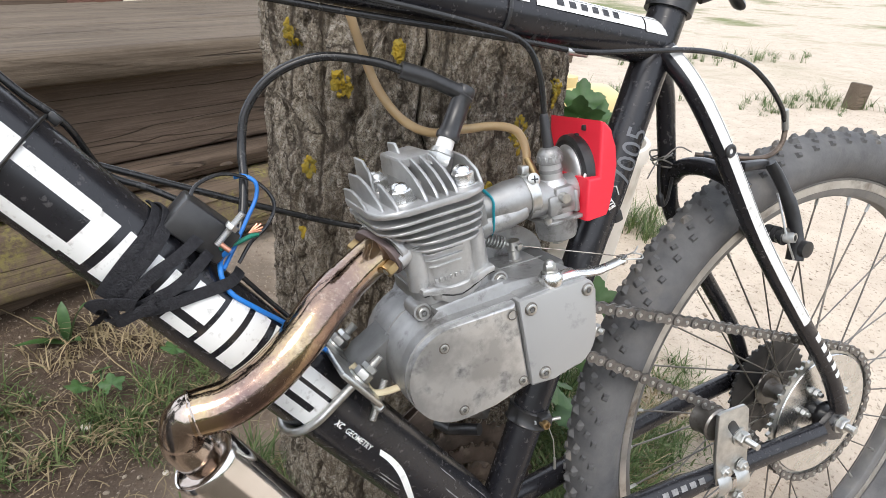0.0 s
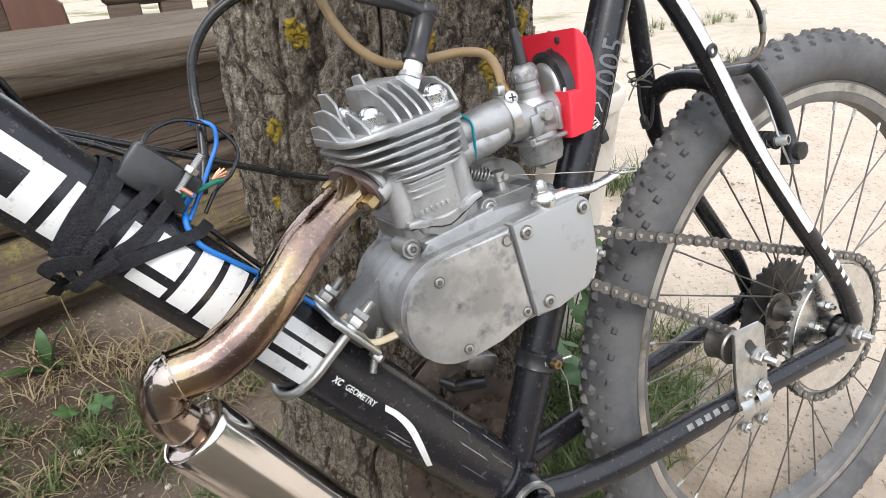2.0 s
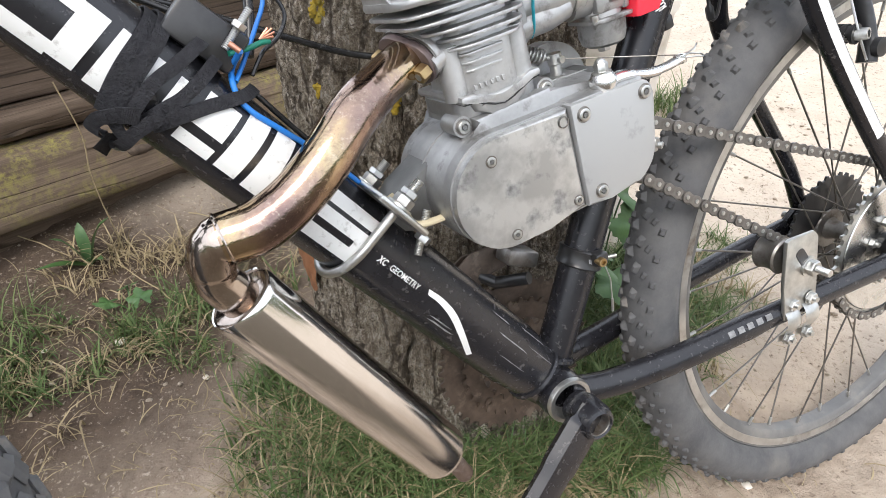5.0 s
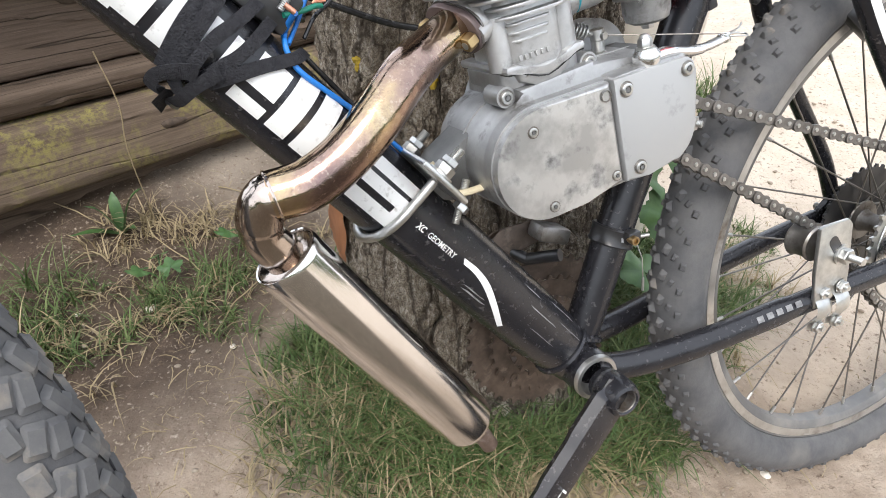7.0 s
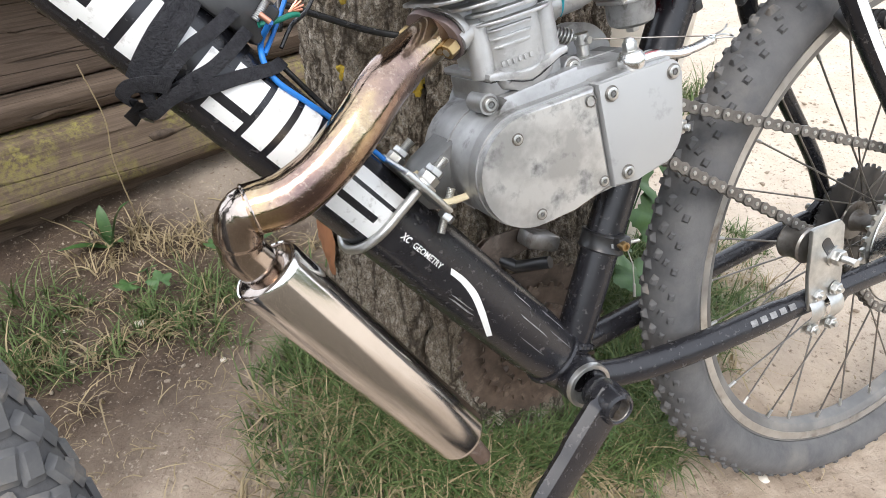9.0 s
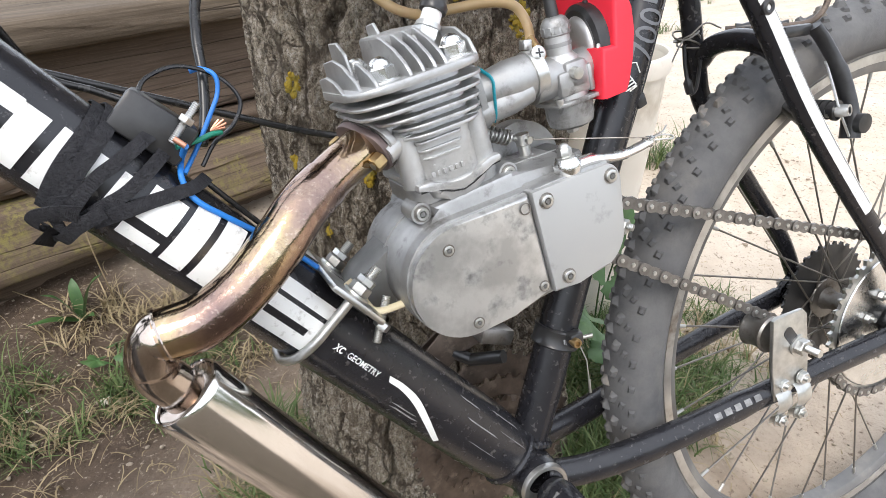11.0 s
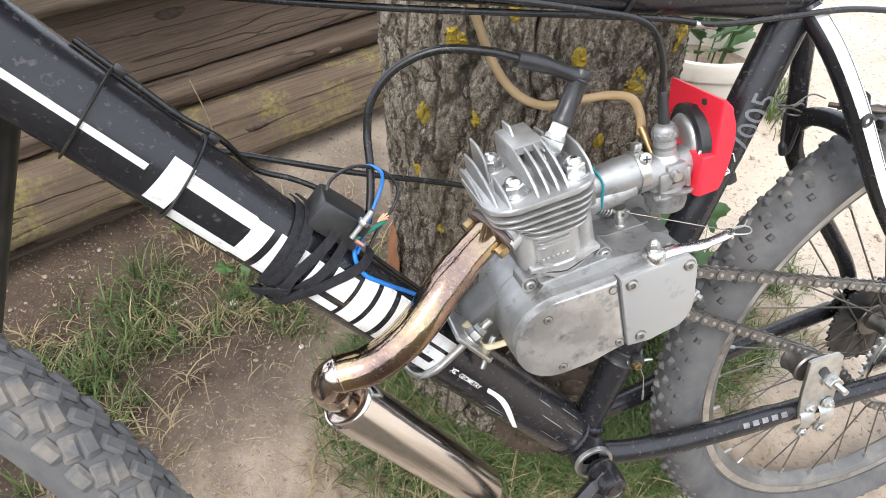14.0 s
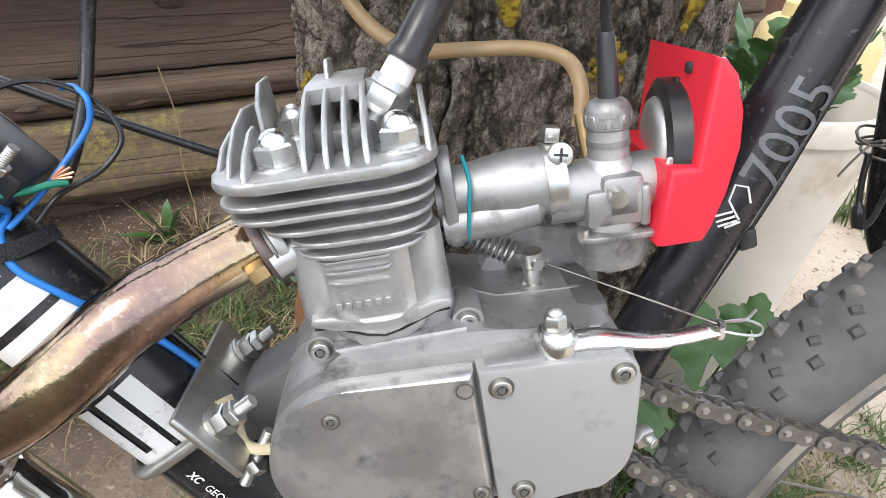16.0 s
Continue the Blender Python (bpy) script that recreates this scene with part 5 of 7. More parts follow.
def path_decal(path, r, i0, i1, t0, t1, name="decal", material=None, fa=0.85, n=18):
    verts, faces = [], []
    for a in range(n + 1):
        for b in range(5):
            verts.append(on_path(path, i0 + (i1 - i0) * a / n, t0 + (t1 - t0) * b / 4, r, fa))
    for a in range(n):
        for b in range(4):
            faces.append((a * 5 + b, a * 5 + b + 1, a * 5 + b + 6, a * 5 + b + 5))
    return raw(name, verts, faces, material or WHITE, frame_ob, angle=180)


# white panel on the top tube, its mark as plain bars, and stripes
path_decal(TT_PATH, 0.0203, 1.6, 7.6, 20, 72, "white_panel")
path_decal(TT_PATH, 0.0203, 0.1, 1.5, 16, 74, "white_panel")
path_decal(TT_PATH, 0.0203, 7.9, 9.4, 22, 68)
path_decal(TT_PATH, 0.0203, 9.7, 16.0, 26, 66)
path_decal(TT_PATH, 0.0208, 0.4, 7.4, 56, 58, "pin_stripe", BLACK)
for k in range(6):
    path_decal(TT_PATH, 0.0208, 6.7 - 0.62 * k, 6.35 - 0.62 * k, 31, 50, "mark_bar", BLACK, n=3)
SS_PATH = spline([(0.168, -0.012, 0.758), (0.182, -0.036, 0.725), (0.2115, -0.0485, 0.672), (0.2635, -0.056, 0.585), (0.3315, -0.060, 0.497), (0.40, -0.065, 0.412), (0.432, -0.067, 0.355)], 6)
path_decal(SS_PATH, 0.0099, 0.5, 25.0, -32, 78, fa=1.0, n=56)
path_decal(SS_PATH, 0.0102, 1.0, 24.8, 22, 27, "pin_stripe", BLACK, fa=1.0, n=56)
for k in range(5):
    path_decal(SS_PATH, 0.0099, 26.2 + 0.95 * k, 26.75 + 0.95 * k, -10, 40, "mark_bar", WHITE, fa=1.0, n=2)
CS_PATH = spline([(0.008, -0.026, 0.298), (0.05, -0.033, 0.294), (0.12, -0.042, 0.298), (0.21, -0.052, 0.311), (0.31, -0.060, 0.322), (0.405, -0.066, 0.330)], 6)
for k in range(5):
    path_decal(CS_PATH, 0.0146, 15.9 + 0.70 * k, 16.35 + 0.70 * k, 24, 50, "mark_bar", DIMMARK, n=2)
ST_D = (ST_TOP - BB).normalized()
ST_N = Vector((-ST_D.z, 0, ST_D.x))


def on_seat_tube(s, th, off=0.0007):
    r = 0.0172 + off
    return BB + ST_D * s + Vector((0, -1, 0)) * r * math.cos(radians(th)) + ST_N * r * math.sin(radians(th))


lettered("lettering", "7005", lambda x, y: on_seat_tube(0.365 + 0.0272 * x, -34 + 104 * y), DULL, frame_ob, "grey lettering")
# pictogram: outline of a folded hand
for pl in (((0.338, -10), (0.346, 20), (0.356, 24), (0.358, 6), (0.350, -12)), ((0.337, -8), (0.329, 14)), ((0.339, -1), (0.331, 20)), ((0.341, 6), (0.334, 26)), ((0.337, -14), (0.330, 4))):
    part("pictogram", tube([on_seat_tube(0.351 + (s - 0.343) * 0.80, t + 8, 0.0004) for s, t in pl], 0.0006, 6), WHITE, frame_ob)

# ---- seat tube fittings ----
clampc = BB + ST_D * 0.127
band = lathe([(0.0174, -0.0085), (0.0200, -0.0085), (0.0212, -0.0070), (0.0202, -0.0050), (0.0202, 0.0050), (0.0212, 0.0070), (0.0200, 0.0085), (0.0174, 0.0085)], 36, aim(clampc, ST_D), True)
fd = part("front_derailleur", band, BOOT, bike, "front derailleur on a black band clamp")
part("clamp_lug", box(0.014, 0.012, 0.013, Matrix.Translation(clampc + Vector((0.004, -0.0215, 0.004))), 0.003), BOOT, fd)
part("clamp_bolt", cap_screw(0.0042, 0.004, aim(clampc + Vector((0.001, -0.0280, 0.004)), (0, -1, 0))), BRASS, fd, "brassy clamp bolt")
part("bolt_end", thread(clampc + Vector((0.008, -0.022, 0.003)), clampc + Vector((0.021, -0.024, 0.003)), 0.002), ZINC, fd)
part("cable_end", tube([clampc + Vector((0.006, -0.026, 0.000)), clampc + Vector((0.011, -0.029, -0.016)), clampc + Vector((0.013, -0.029, -0.038))], 0.0006, 6), ZINC, fd)
part("cable_tip", tube([clampc + Vector((0.013, -0.029, -0.036)), clampc + Vector((0.0135, -0.029, -0.049))], 0.0012, 8), ZINC, fd)
for k in range(6):
    a = radians(-14 + 5.5 * k)
    part("mark_bar", box(0.0012, 0.0004, 0.004, Matrix.Translation(clampc + ST_D * 0.0005) @ Matrix.Rotation(a, 4, ST_D) @ Matrix.Translation((0, -0.0204, 0))), MARK, fd)
part("cage_plate", prism([(-0.075, 0.40), (-0.045, 0.425), (0.015, 0.43), (0.02, 0.41), (-0.03, 0.40), (-0.06, 0.372)], 0.050, 0.053, bevel=0.001), RUST, fd, "worn steel cage plate")
part("cage_plate", prism([(-0.08, 0.395), (-0.045, 0.418), (0.012, 0.422), (0.02, 0.40), (-0.03, 0.388), (-0.062, 0.36)], 0.066, 0.069, bevel=0.001), RUST, fd, "worn steel cage plate")
part("link_arm", box(0.034, 0.026, 0.016, Matrix.Translation((-0.002, 0.036, 0.418)) @ Matrix.Rotation(radians(20), 4, "Y"), 0.004), STEEL, fd)
part("link_arm", tube([(0.0, 0.02, 0.40), (-0.02, 0.048, 0.39), (-0.035, 0.055, 0.40)], 0.006, 12), BOOT, fd)
zt = BB + ST_D * 0.335
part("cable_clip", box(0.010, 0.012, 0.012, Matrix.Translation(zt + Vector((0.019, -0.002, -0.004))) @ Matrix.Rotation(radians(-20), 4, "Y"), 0.002), BOOT, frame_ob)
part("shift_cable", tube(spline([BB + ST_D * 0.45 + Vector((0.020, 0.0, 0)), BB + ST_D * 0.40 + Vector((0.020, -0.002, 0)), zt + Vector((0.020, -0.003, 0)), BB + ST_D * 0.2 + Vector((0.0195, 0.004, 0))], 6), 0.0022, 8), CABLE, frame_ob)
# saddle clamp with its lever, only just in view
sc = part("seat_clamp", lathe([(0.0174, -0.008), (0.0215, -0.008), (0.0215, 0.008), (0.0174, 0.008)], 30, aim(ST_TOP + ST_D * 0.028, ST_D), True), BOOT, bike, "black quick-release seat clamp")
part("clamp_lever", tube(spline([ST_TOP + ST_D * 0.03 + Vector((0.022, -0.012, 0.0)), ST_TOP + ST_D * 0.03 + Vector((0.045, -0.022, 0.006)), ST_TOP + ST_D * 0.03 + Vector((0.065, -0.020, -0.006))], 6), [0.005] * 6 + [0.006] * 6 + [0.004], 10, (1.2, 0.7)), BOOT, sc)

# ---- chainset ----
YB = Matrix.Translation(BB) @ Matrix.Rotation(radians(90), 4, "X")


def ring_gear(r, teeth, inner, y0, y1, depth=0.005, holes=0):
    out = []
    for k in range(teeth):
        for f, rr in ((0.0, r - depth), (0.22, r - depth), (0.40, r), (0.60, r), (0.78, r - depth)):
            a = 2 * math.pi * (k + f) / teeth
            out.append((rr, a))
    bm = bmesh.new()
    rows = []
    for y in (y0, y1):
        rows.append([bm.verts.new((q * math.cos(a), y, q * math.sin(a))) for q, a in out])
        rows.append([bm.verts.new((inner * math.cos(a), y, inner * math.sin(a))) for q, a in out])
    o0, i0, o1, i1 = rows
    n = len(out)
    for k in range(n):
        q = (k + 1) % n
        bm.faces.new((o0[k], o0[q], i0[q], i0[k]))
        bm.faces.new((o1[k], i1[k], i1[q], o1[q]))
        bm.faces.new((o0[k], o1[k], o1[q], o0[q]))
        bm.faces.new((i0[k], i0[q], i1[q], i1[k]))
    return bm


cset = part("chainset", lathe([(0, -0.075), (0.0115, -0.075), (0.0115, 0.0), (0, 0.0)], 20, YB), STEEL, bike, "worn chainset with rusty chainrings")
for r, n, inner, y in ((0.088, 42, 0.060, 0.056), (0.067, 32, 0.045, 0.048), (0.046, 22, 0.028, 0.041)):
    part("chainring", moved(ring_gear(r, n, inner, y, y + 0.0025), Matrix.Translation(BB)), RUST, cset, "rusty toothed chainring")
for k in range(4):
    a = radians(45 + 90 * k)
    part("spider_arm", tube([BB + Vector((0.012 * math.cos(a), 0.062, 0.012 * math.sin(a))), BB + Vector((0.066 * math.cos(a), 0.061, 0.066 * math.sin(a)))], [0.012, 0.009], 12, (1, 0.5)), RUST, cset)
    part("ring_bolt", lathe([(0, 0), (0.005, 0), (0.005, 0.012), (0.0025, 0.012), (0.0025, 0.006), (0, 0.006)], 12, aim(BB + Vector((0.056 * math.cos(a), 0.058, 0.056 * math.sin(a))), (0, -1, 0))), RUST, cset)
# near crank arm, shoulder with the extractor hole, tapering to the pedal
C0, C1 = BB + Vector((0.004, -0.060, -0.004)), BB + Vector((-0.124, -0.088, -0.112))
cd = (C1 - C0).normalized()
arm = [C0 - cd * 0.006, C0 + cd * 0.010, C0 + cd * 0.028, C0 + cd * 0.06, C0 + cd * 0.11, C0 + cd * 0.155, C0 + cd * 0.172]
part("crank_arm", tube(spline(arm, 4), [0.0185] * 4 + [0.0225] * 4 + [0.0225] * 4 + [0.0205] * 4 + [0.0185] * 4 + [0.0190] * 5, 8, (0.50, 1.0)), BLACK, cset, "scratched black crank arm")
part("crank_boss", lathe([(0.0108, 0.0165), (0.0122, 0.0175), (0.0150, 0.0160), (0.0172, 0.010), (0.0175, -0.008), (0.015, -0.018), (0.0108, -0.018)], 32, aim(C0, (0, -1, 0)), True), BLACK, cset)
part("extractor_hole", lathe([(0.0112, 0.0166), (0.0102, 0.0155), (0.0100, 0.002), (0.0062, 0.001), (0.006, 0.004), (0, 0.004)], 24, aim(C0, (0, -1, 0))), STEEL, cset, "threaded extractor hole")
for k in range(3):
    q = C0 + cd * (0.098 + 0.012 * k) + Vector((0, -0.0088, 0))
    part("mark_bar", box(0.009, 0.0006, 0.0028, aim(q, cd) @ Matrix.Rotation(radians(90), 4, "Y")), WHITE, cset)
    part("mark_bar", box(0.0022, 0.0006, 0.010, aim(q, cd) @ Matrix.Rotation(radians(90), 4, "Y") @ Matrix.Translation((0.003, 0, 0))), WHITE, cset)

# ---- rear drive: sprocket, cassette, axle ----
SPR_Y = -0.042
part("sprocket", ring_gear(0.0895, 44, 0.045, SPR_Y - 0.0018, SPR_Y + 0.0018, 0.0055), ZINC, rear, "bright steel drive sprocket")
part("sprocket_plate", lathe([(0.018, -SPR_Y + 0.002), (0.0775, -SPR_Y + 0.002), (0.0785, -SPR_Y + 0.003), (0.0775, -SPR_Y + 0.004), (0.018, -SPR_Y + 0.005)], 64, Matrix.Rotation(radians(90), 4, "X"), True), SATIN, rear, "polished steel plate of the drive sprocket")
part("rubber_disc", lathe([(0.014, -SPR_Y - 0.006), (0.056, -SPR_Y - 0.006), (0.056, -SPR_Y - 0.002), (0.014, -SPR_Y - 0.002)], 40, Matrix.Rotation(radians(90), 4, "X"), True), BOOT, rear)
for k in range(9):
    a = 2 * math.pi * k / 9
    p = Vector((0.040 * math.cos(a), SPR_Y - 0.005, 0.040 * math.sin(a)))
    part("sprocket_bolt", join(hexnut(0.0055, 0.005, aim(p, (0, -1, 0))), lathe([(0.0028, 0), (0.0028, 0.009), (0, 0.009)], 10, aim(p, (0, -1, 0)))), ZINC, rear)
part("dust_cap", lathe([(0.0, 0.026), (0.0125, 0.026), (0.0145, 0.03), (0.0145, 0.058), (0.011, 0.062), (0, 0.062)], 24, Matrix.Rotation(radians(90), 4, "X")), BOOT, rear)
part("axle", thread((0, -0.088, 0), (0, 0.088, 0), 0.0048), ZINC, rear)
for y, s in ((-0.069, -1), (0.069, 1)):
    part("axle_nut", join(hexnut(0.0092, 0.009, aim((0, y, 0), (0, s, 0))), lathe([(0, 0), (0.0115, 0), (0.0115, 0.002), (0, 0.002)], 20, aim((0, y, 0), (0, s, 0)))), ZINC, rear)
for k, r in enumerate((0.069, 0.061, 0.053, 0.046, 0.039, 0.033, 0.027)):
    part("cassette_cog", ring_gear(r, int(r * 495), 0.017, 0.028 + 0.0045 * k, 0.0305 + 0.0045 * k, 0.004), BOOT, rear, "black greasy cassette cog")
part("cassette_core", lathe([(0, -0.028), (0.019, -0.028), (0.019, -0.060), (0, -0.060)], 20, Matrix.Rotation(radians(90), 4, "X")), STEEL, rear)

# ---- drive chain ----
def chain_path():
    s1, s2 = Vector((0.040, 0.528)), Vector((AXLE.x, AXLE.z))
    n_up = Vector((0.335, 0.942)).normalized()
    top0, top1 = s1 + n_up * 0.024, s2 + n_up * 0.0865
    idl = Vector((0.246, 0.392))
    pts = [top0, top1]
    a0, a1 = math.atan2(n_up.y, n_up.x), radians(-140)
    for k in range(1, 41):
        a = a0 + (a1 - a0) * k / 40
        pts.append(s2 + Vector((math.cos(a), math.sin(a))) * 0.0865)
    pts += [Vector((0.305, 0.352)), idl + Vector((0.012, -0.004)), idl + Vector((-0.002, 0.004)), s1 + Vector((0.012, -0.020))]
    a0, a1 = radians(-60), radians(-250)
    for k in range(1, 13):
        a = a0 + (a1 - a0) * k / 12
        pts.append(s1 + Vector((math.cos(a), math.sin(a))) * 0.024)
    return pts + [pts[0]]


def build_chain():
    pts = chain_path()
    seg = [(b - a).length for a, b in zip(pts, pts[1:])]
    total = sum(seg)
    n = 2 * round(total / 0.0127 / 2)
    step = total / n
    pins, acc, i = [], 0.0, 0
    for k in range(n):
        want = k * step
        while acc + seg[i] < want:
            acc += seg[i]
            i += 1
        pins.append(pts[i].lerp(pts[i + 1], (want - acc) / seg[i]))
    chain = part("chain", join(*[tube([(p.x, SPR_Y - 0.0045, p.y), (p.x, SPR_Y + 0.0045, p.y)], 0.0036, 10) for p in pins]), SPOKE, bike, "grey roller drive chain")

    def plates(ys, h):
        bms = []
        for y in ys:
            o = arc(0.00635, 0, h, -90, 90, 6) + [(0.0, h * 0.72)] + arc(-0.00635, 0, h, 90, 270, 6) + [(0.0, -h * 0.72)]
            bms.append(prism(o, y - 0.00055, y + 0.00055))
        b = join(*bms)
        n_plate = len(b.faces)
        for x in (-0.00635, 0.00635):
            b = join(b, lathe([(0.0021, 0), (0.0019, 0.0012), (0, 0.0014)], 8, Matrix.Translation((x, min(ys) - 0.0003, 0)) @ Matrix.Rotation(radians(90), 4, "X")))
        me = bpy.data.meshes.new("link")
        bmesh.ops.recalc_face_normals(b, faces=b.faces)
        b.to_mesh(me)
        b.free()
        me.materials.append(CHAINM)
        me.materials.append(ZINC)
        for p in me.polygons:
            p.material_index = 1 if p.index >= n_plate else 0
        return me

    outer, inner = plates((-0.0048, 0.0048), 0.0052), plates((-0.0034, 0.0034), 0.0050)
    for k in range(n):
        a, b = pins[k], pins[(k + 1) % n]
        c, d = (a + b) / 2, b - a
        m_ = Matrix.Translation((c.x, SPR_Y, c.y)) @ Matrix.Rotation(-math.atan2(d.y, d.x), 4, "Y")
        share("link", outer if k % 2 else inner, m_, chain)
    return chain


build_chain()

# tensioner: slotted plate, roller and two clamps on the chainstay
ten = part("chain_tensioner", prism([(0.2310, 0.4005), (0.2370, 0.4025), (0.2690, 0.4030), (0.2755, 0.3970), (0.2820, 0.345), (0.2850, 0.312), (0.2410, 0.312), (0.2350, 0.350)], -0.067, -0.063, bevel=0.001), ZINC, bike, "zinc chain tensioner clamped to the frame")
# no opening is cut: a thin black slab paints the slot's shade
part("slot", prism(rounded(0.011, 0.040, 0.005, 4, 0, 0), -0.0035, 0.0, Matrix.Translation((0.2610, -0.0640, 0.372)) @ Matrix.Rotation(radians(-38), 4, "Y")), BOOT, ten, "black slab painting the shade of the slot")
part("roller", lathe([(0.004, -0.012), (0.017, -0.012), (0.0185, -0.010), (0.0165, -0.004), (0.0165, 0.004), (0.0185, 0.010), (0.017, 0.012), (0.004, 0.012)], 28, Matrix.Translation((0.246, -0.044, 0.378)) @ Matrix.Rotation(radians(90), 4, "X"), True), STEEL, ten)
part("roller_bolt", thread((0.266, -0.04, 0.3665), (0.266, -0.090, 0.3665), 0.0038), ZINC, ten)
part("roller_nut", join(hexnut(0.0082, 0.0075, aim((0.266, -0.069, 0.3665), (0, -1, 0))), lathe([(0, 0), (0.0105, 0), (0.0105, 0.0018), (0, 0.0018)], 20, aim((0.266, -0.0672, 0.3665), (0, -1, 0)))), ZINC, ten)
for x in (0.2510, 0.2740):
    z = 0.3085 + (x - 0.2510) * 0.08
    yc = -0.0575 - (x - 0.2510) * 0.10
    loop = [(x, yc - 0.0140 * math.cos(radians(a)), z + 0.0158 * math.sin(radians(a))) for a in range(-62, 63, 12)]
    loop = [(x, yc - 0.004, z - 0.024), (x, yc - 0.0055, z - 0.015)] + loop + [(x, yc - 0.0055, z + 0.015), (x, yc - 0.004, z + 0.024)]
    cl = part("clamp", tube(loop, 0.0085, 4, (1.15, 0.22)), ZINC, ten, "bent zinc clamp")
    for dz in (-0.0195, 0.0195):
        part("clamp_bolt", join(hexnut(0.0062, 0.0048, aim((x, yc - 0.0085, z + dz), (0, -1, 0))), lathe([(0, 0.0), (0.0075, 0.0), (0.0075, 0.001), (0, 0.001)], 16, aim((x, yc - 0.0080, z + dz), (0, -1, 0))), lathe([(0.0028, 0), (0.0028, 0.008), (0, 0.008)], 10, aim((x, yc - 0.0085, z + dz), (0, -1, 0)))), ZINC, cl)

# ---- intake, carburettor, filter ----
MAN0, MAN1 = E(0.007, -0.006, 0.1030), Vector((0.0185, -0.020, 0.6430))
md = (MAN1 - MAN0).normalized()
man = part("intake_manifold", tube([MAN0, MAN0.lerp(MAN1, 0.35), MAN0.lerp(MAN1, 0.7), MAN1], [0.0125, 0.0145, 0.0168, 0.0162], 24), CAST, bike, "cast intake manifold")
part("manifold_flange", prism(rounded(0.030, 0.046, 0.010, 4), -0.003, 0.003, aim(MAN0 + md * 0.006, md) @ Matrix.Rotation(radians(90), 4, "X"), 0.001), CAST, man)
part("gasket", tube(spline([MAN0 + md * 0.011 + Vector((0.0, 0.0, 0.018)), MAN0 + md * 0.011 + Vector((0.002, -0.0155, 0.011)), MAN0 + md * 0.0115 + Vector((0.002, -0.0168, 0.0)), MAN0 + md * 0.0115 + Vector((0.003, -0.015, -0.013)), MAN0 + md * 0.0115 + Vector((0.004, -0.010, -0.019))], 6), 0.0009, 8, (1, 1.6)), TEAL, man, "teal gasket squeezed out of the joint")
part("lower_rib", tube([MAN0 + Vector((0.004, -0.006, -0.011)), MAN0.lerp(MAN1, 0.6) + Vector((0, -0.007, -0.011)), MAN1 + Vector((-0.004, -0.007, -0.0095)), MAN1 + Vector((-0.001, -0.007, -0.0095))], [0.0095, 0.0098, 0.0090, 0.006], 18), CAST, man)
part("hose_clamp", lathe([(0.0160, -0.0045), (0.0174, -0.0045), (0.0178, -0.003), (0.0170, 0.0), (0.0178, 0.003), (0.0174, 0.0045), (0.0160, 0.0045)], 30, aim(MAN1 + md * 0.004, md), True), ZINC, man, "zinc clamp ring")
part("clamp_screw", join(lathe([(0, 0), (0.0055, 0), (0.0055, 0.0035), (0.0042, 0.0045), (0.0, 0.0045)], 18, aim(MAN1 + Vector((0.0035, -0.0085, 0.0145)), (-0.1, -1, 0.25))), box(0.004, 0.004, 0.012, aim(MAN1 + Vector((0.0035, -0.0085, 0.0145)), (-0.1, -1, 0.25)) @ Matrix.Translation((0, 0, -0.006)))), ZINC, man, "cross-head clamp screw")
# black bars stand proud of the screw and paint its recess's shade
part("cross_recess", join(box(0.0062, 0.0012, 0.001, aim(MAN1 + Vector((0.0035, -0.0085, 0.0145)), (-0.1, -1, 0.25)) @ Matrix.Translation((0, 0, 0.0042))), box(0.0012, 0.0062, 0.001, aim(MAN1 + Vector((0.0035, -0.0085, 0.0145)), (-0.1, -1, 0.25)) @ Matrix.Translation((0, 0, 0.0042)))), BOOT, man, "dark raised cross painting the shade of the recess")
part("clamp_nut", box(0.007, 0.008, 0.007, Matrix.Translation(MAN1 + Vector((0.001, 0.002, 0.0215))), 0.001), ZINC, man)

CB = Matrix.Translation((0.0500, -0.0190, 0.6395)) @ Matrix.Rotation(radians(-9), 4, "Y")
carb = part("carburettor", lathe([(0, -0.018), (0.0155, -0.018), (0.0165, -0.014), (0.0135, -0.006), (0.0135, 0.008), (0.0125, 0.013), (0.0095, 0.016), (0.0092, 0.034), (0, 0.034)], 26, CB), FINM, bike, "small grey cast carburettor")
part("bore", tube([CB @ Vector((-0.030, 0, 0.001)), CB @ Vector((0.026, 0, 0.001))], [0.0145, 0.0150], 22), CAST, carb)
part("choke_block", box(0.020, 0.026, 0.022, CB @ Matrix.Translation((0.002, -0.004, 0.0)), 0.004), CAST, carb)
part("bowl_rim", prism(rounded(0.044, 0.040, 0.010, 4), -0.0015, 0.0015, CB @ Matrix.Translation((0.001, 0, -0.0175)) @ Matrix.Rotation(radians(90), 4, "X"), 0.0006), CAST, carb)
part("float_bowl", lathe([(0.0185, -0.018), (0.0182, -0.030), (0.0165, -0.036), (0.012, -0.0385), (0.0, -0.039)], 30, CB), CAST, carb, "smooth float bowl")
part("drain_screw", hexnut(0.005, 0.004, CB @ Matrix.Translation((0, 0, -0.043))), ZINC, carb)
cap_t = part("top_cap", lathe([(0, 0.0290), (0.0094, 0.0290), (0.0104, 0.0300), (0.0104, 0.0375), (0.0096, 0.0390), (0.0082, 0.0412), (0.006, 0.0425), (0, 0.0425)], 32, CB), CAST, carb, "knurled cap")
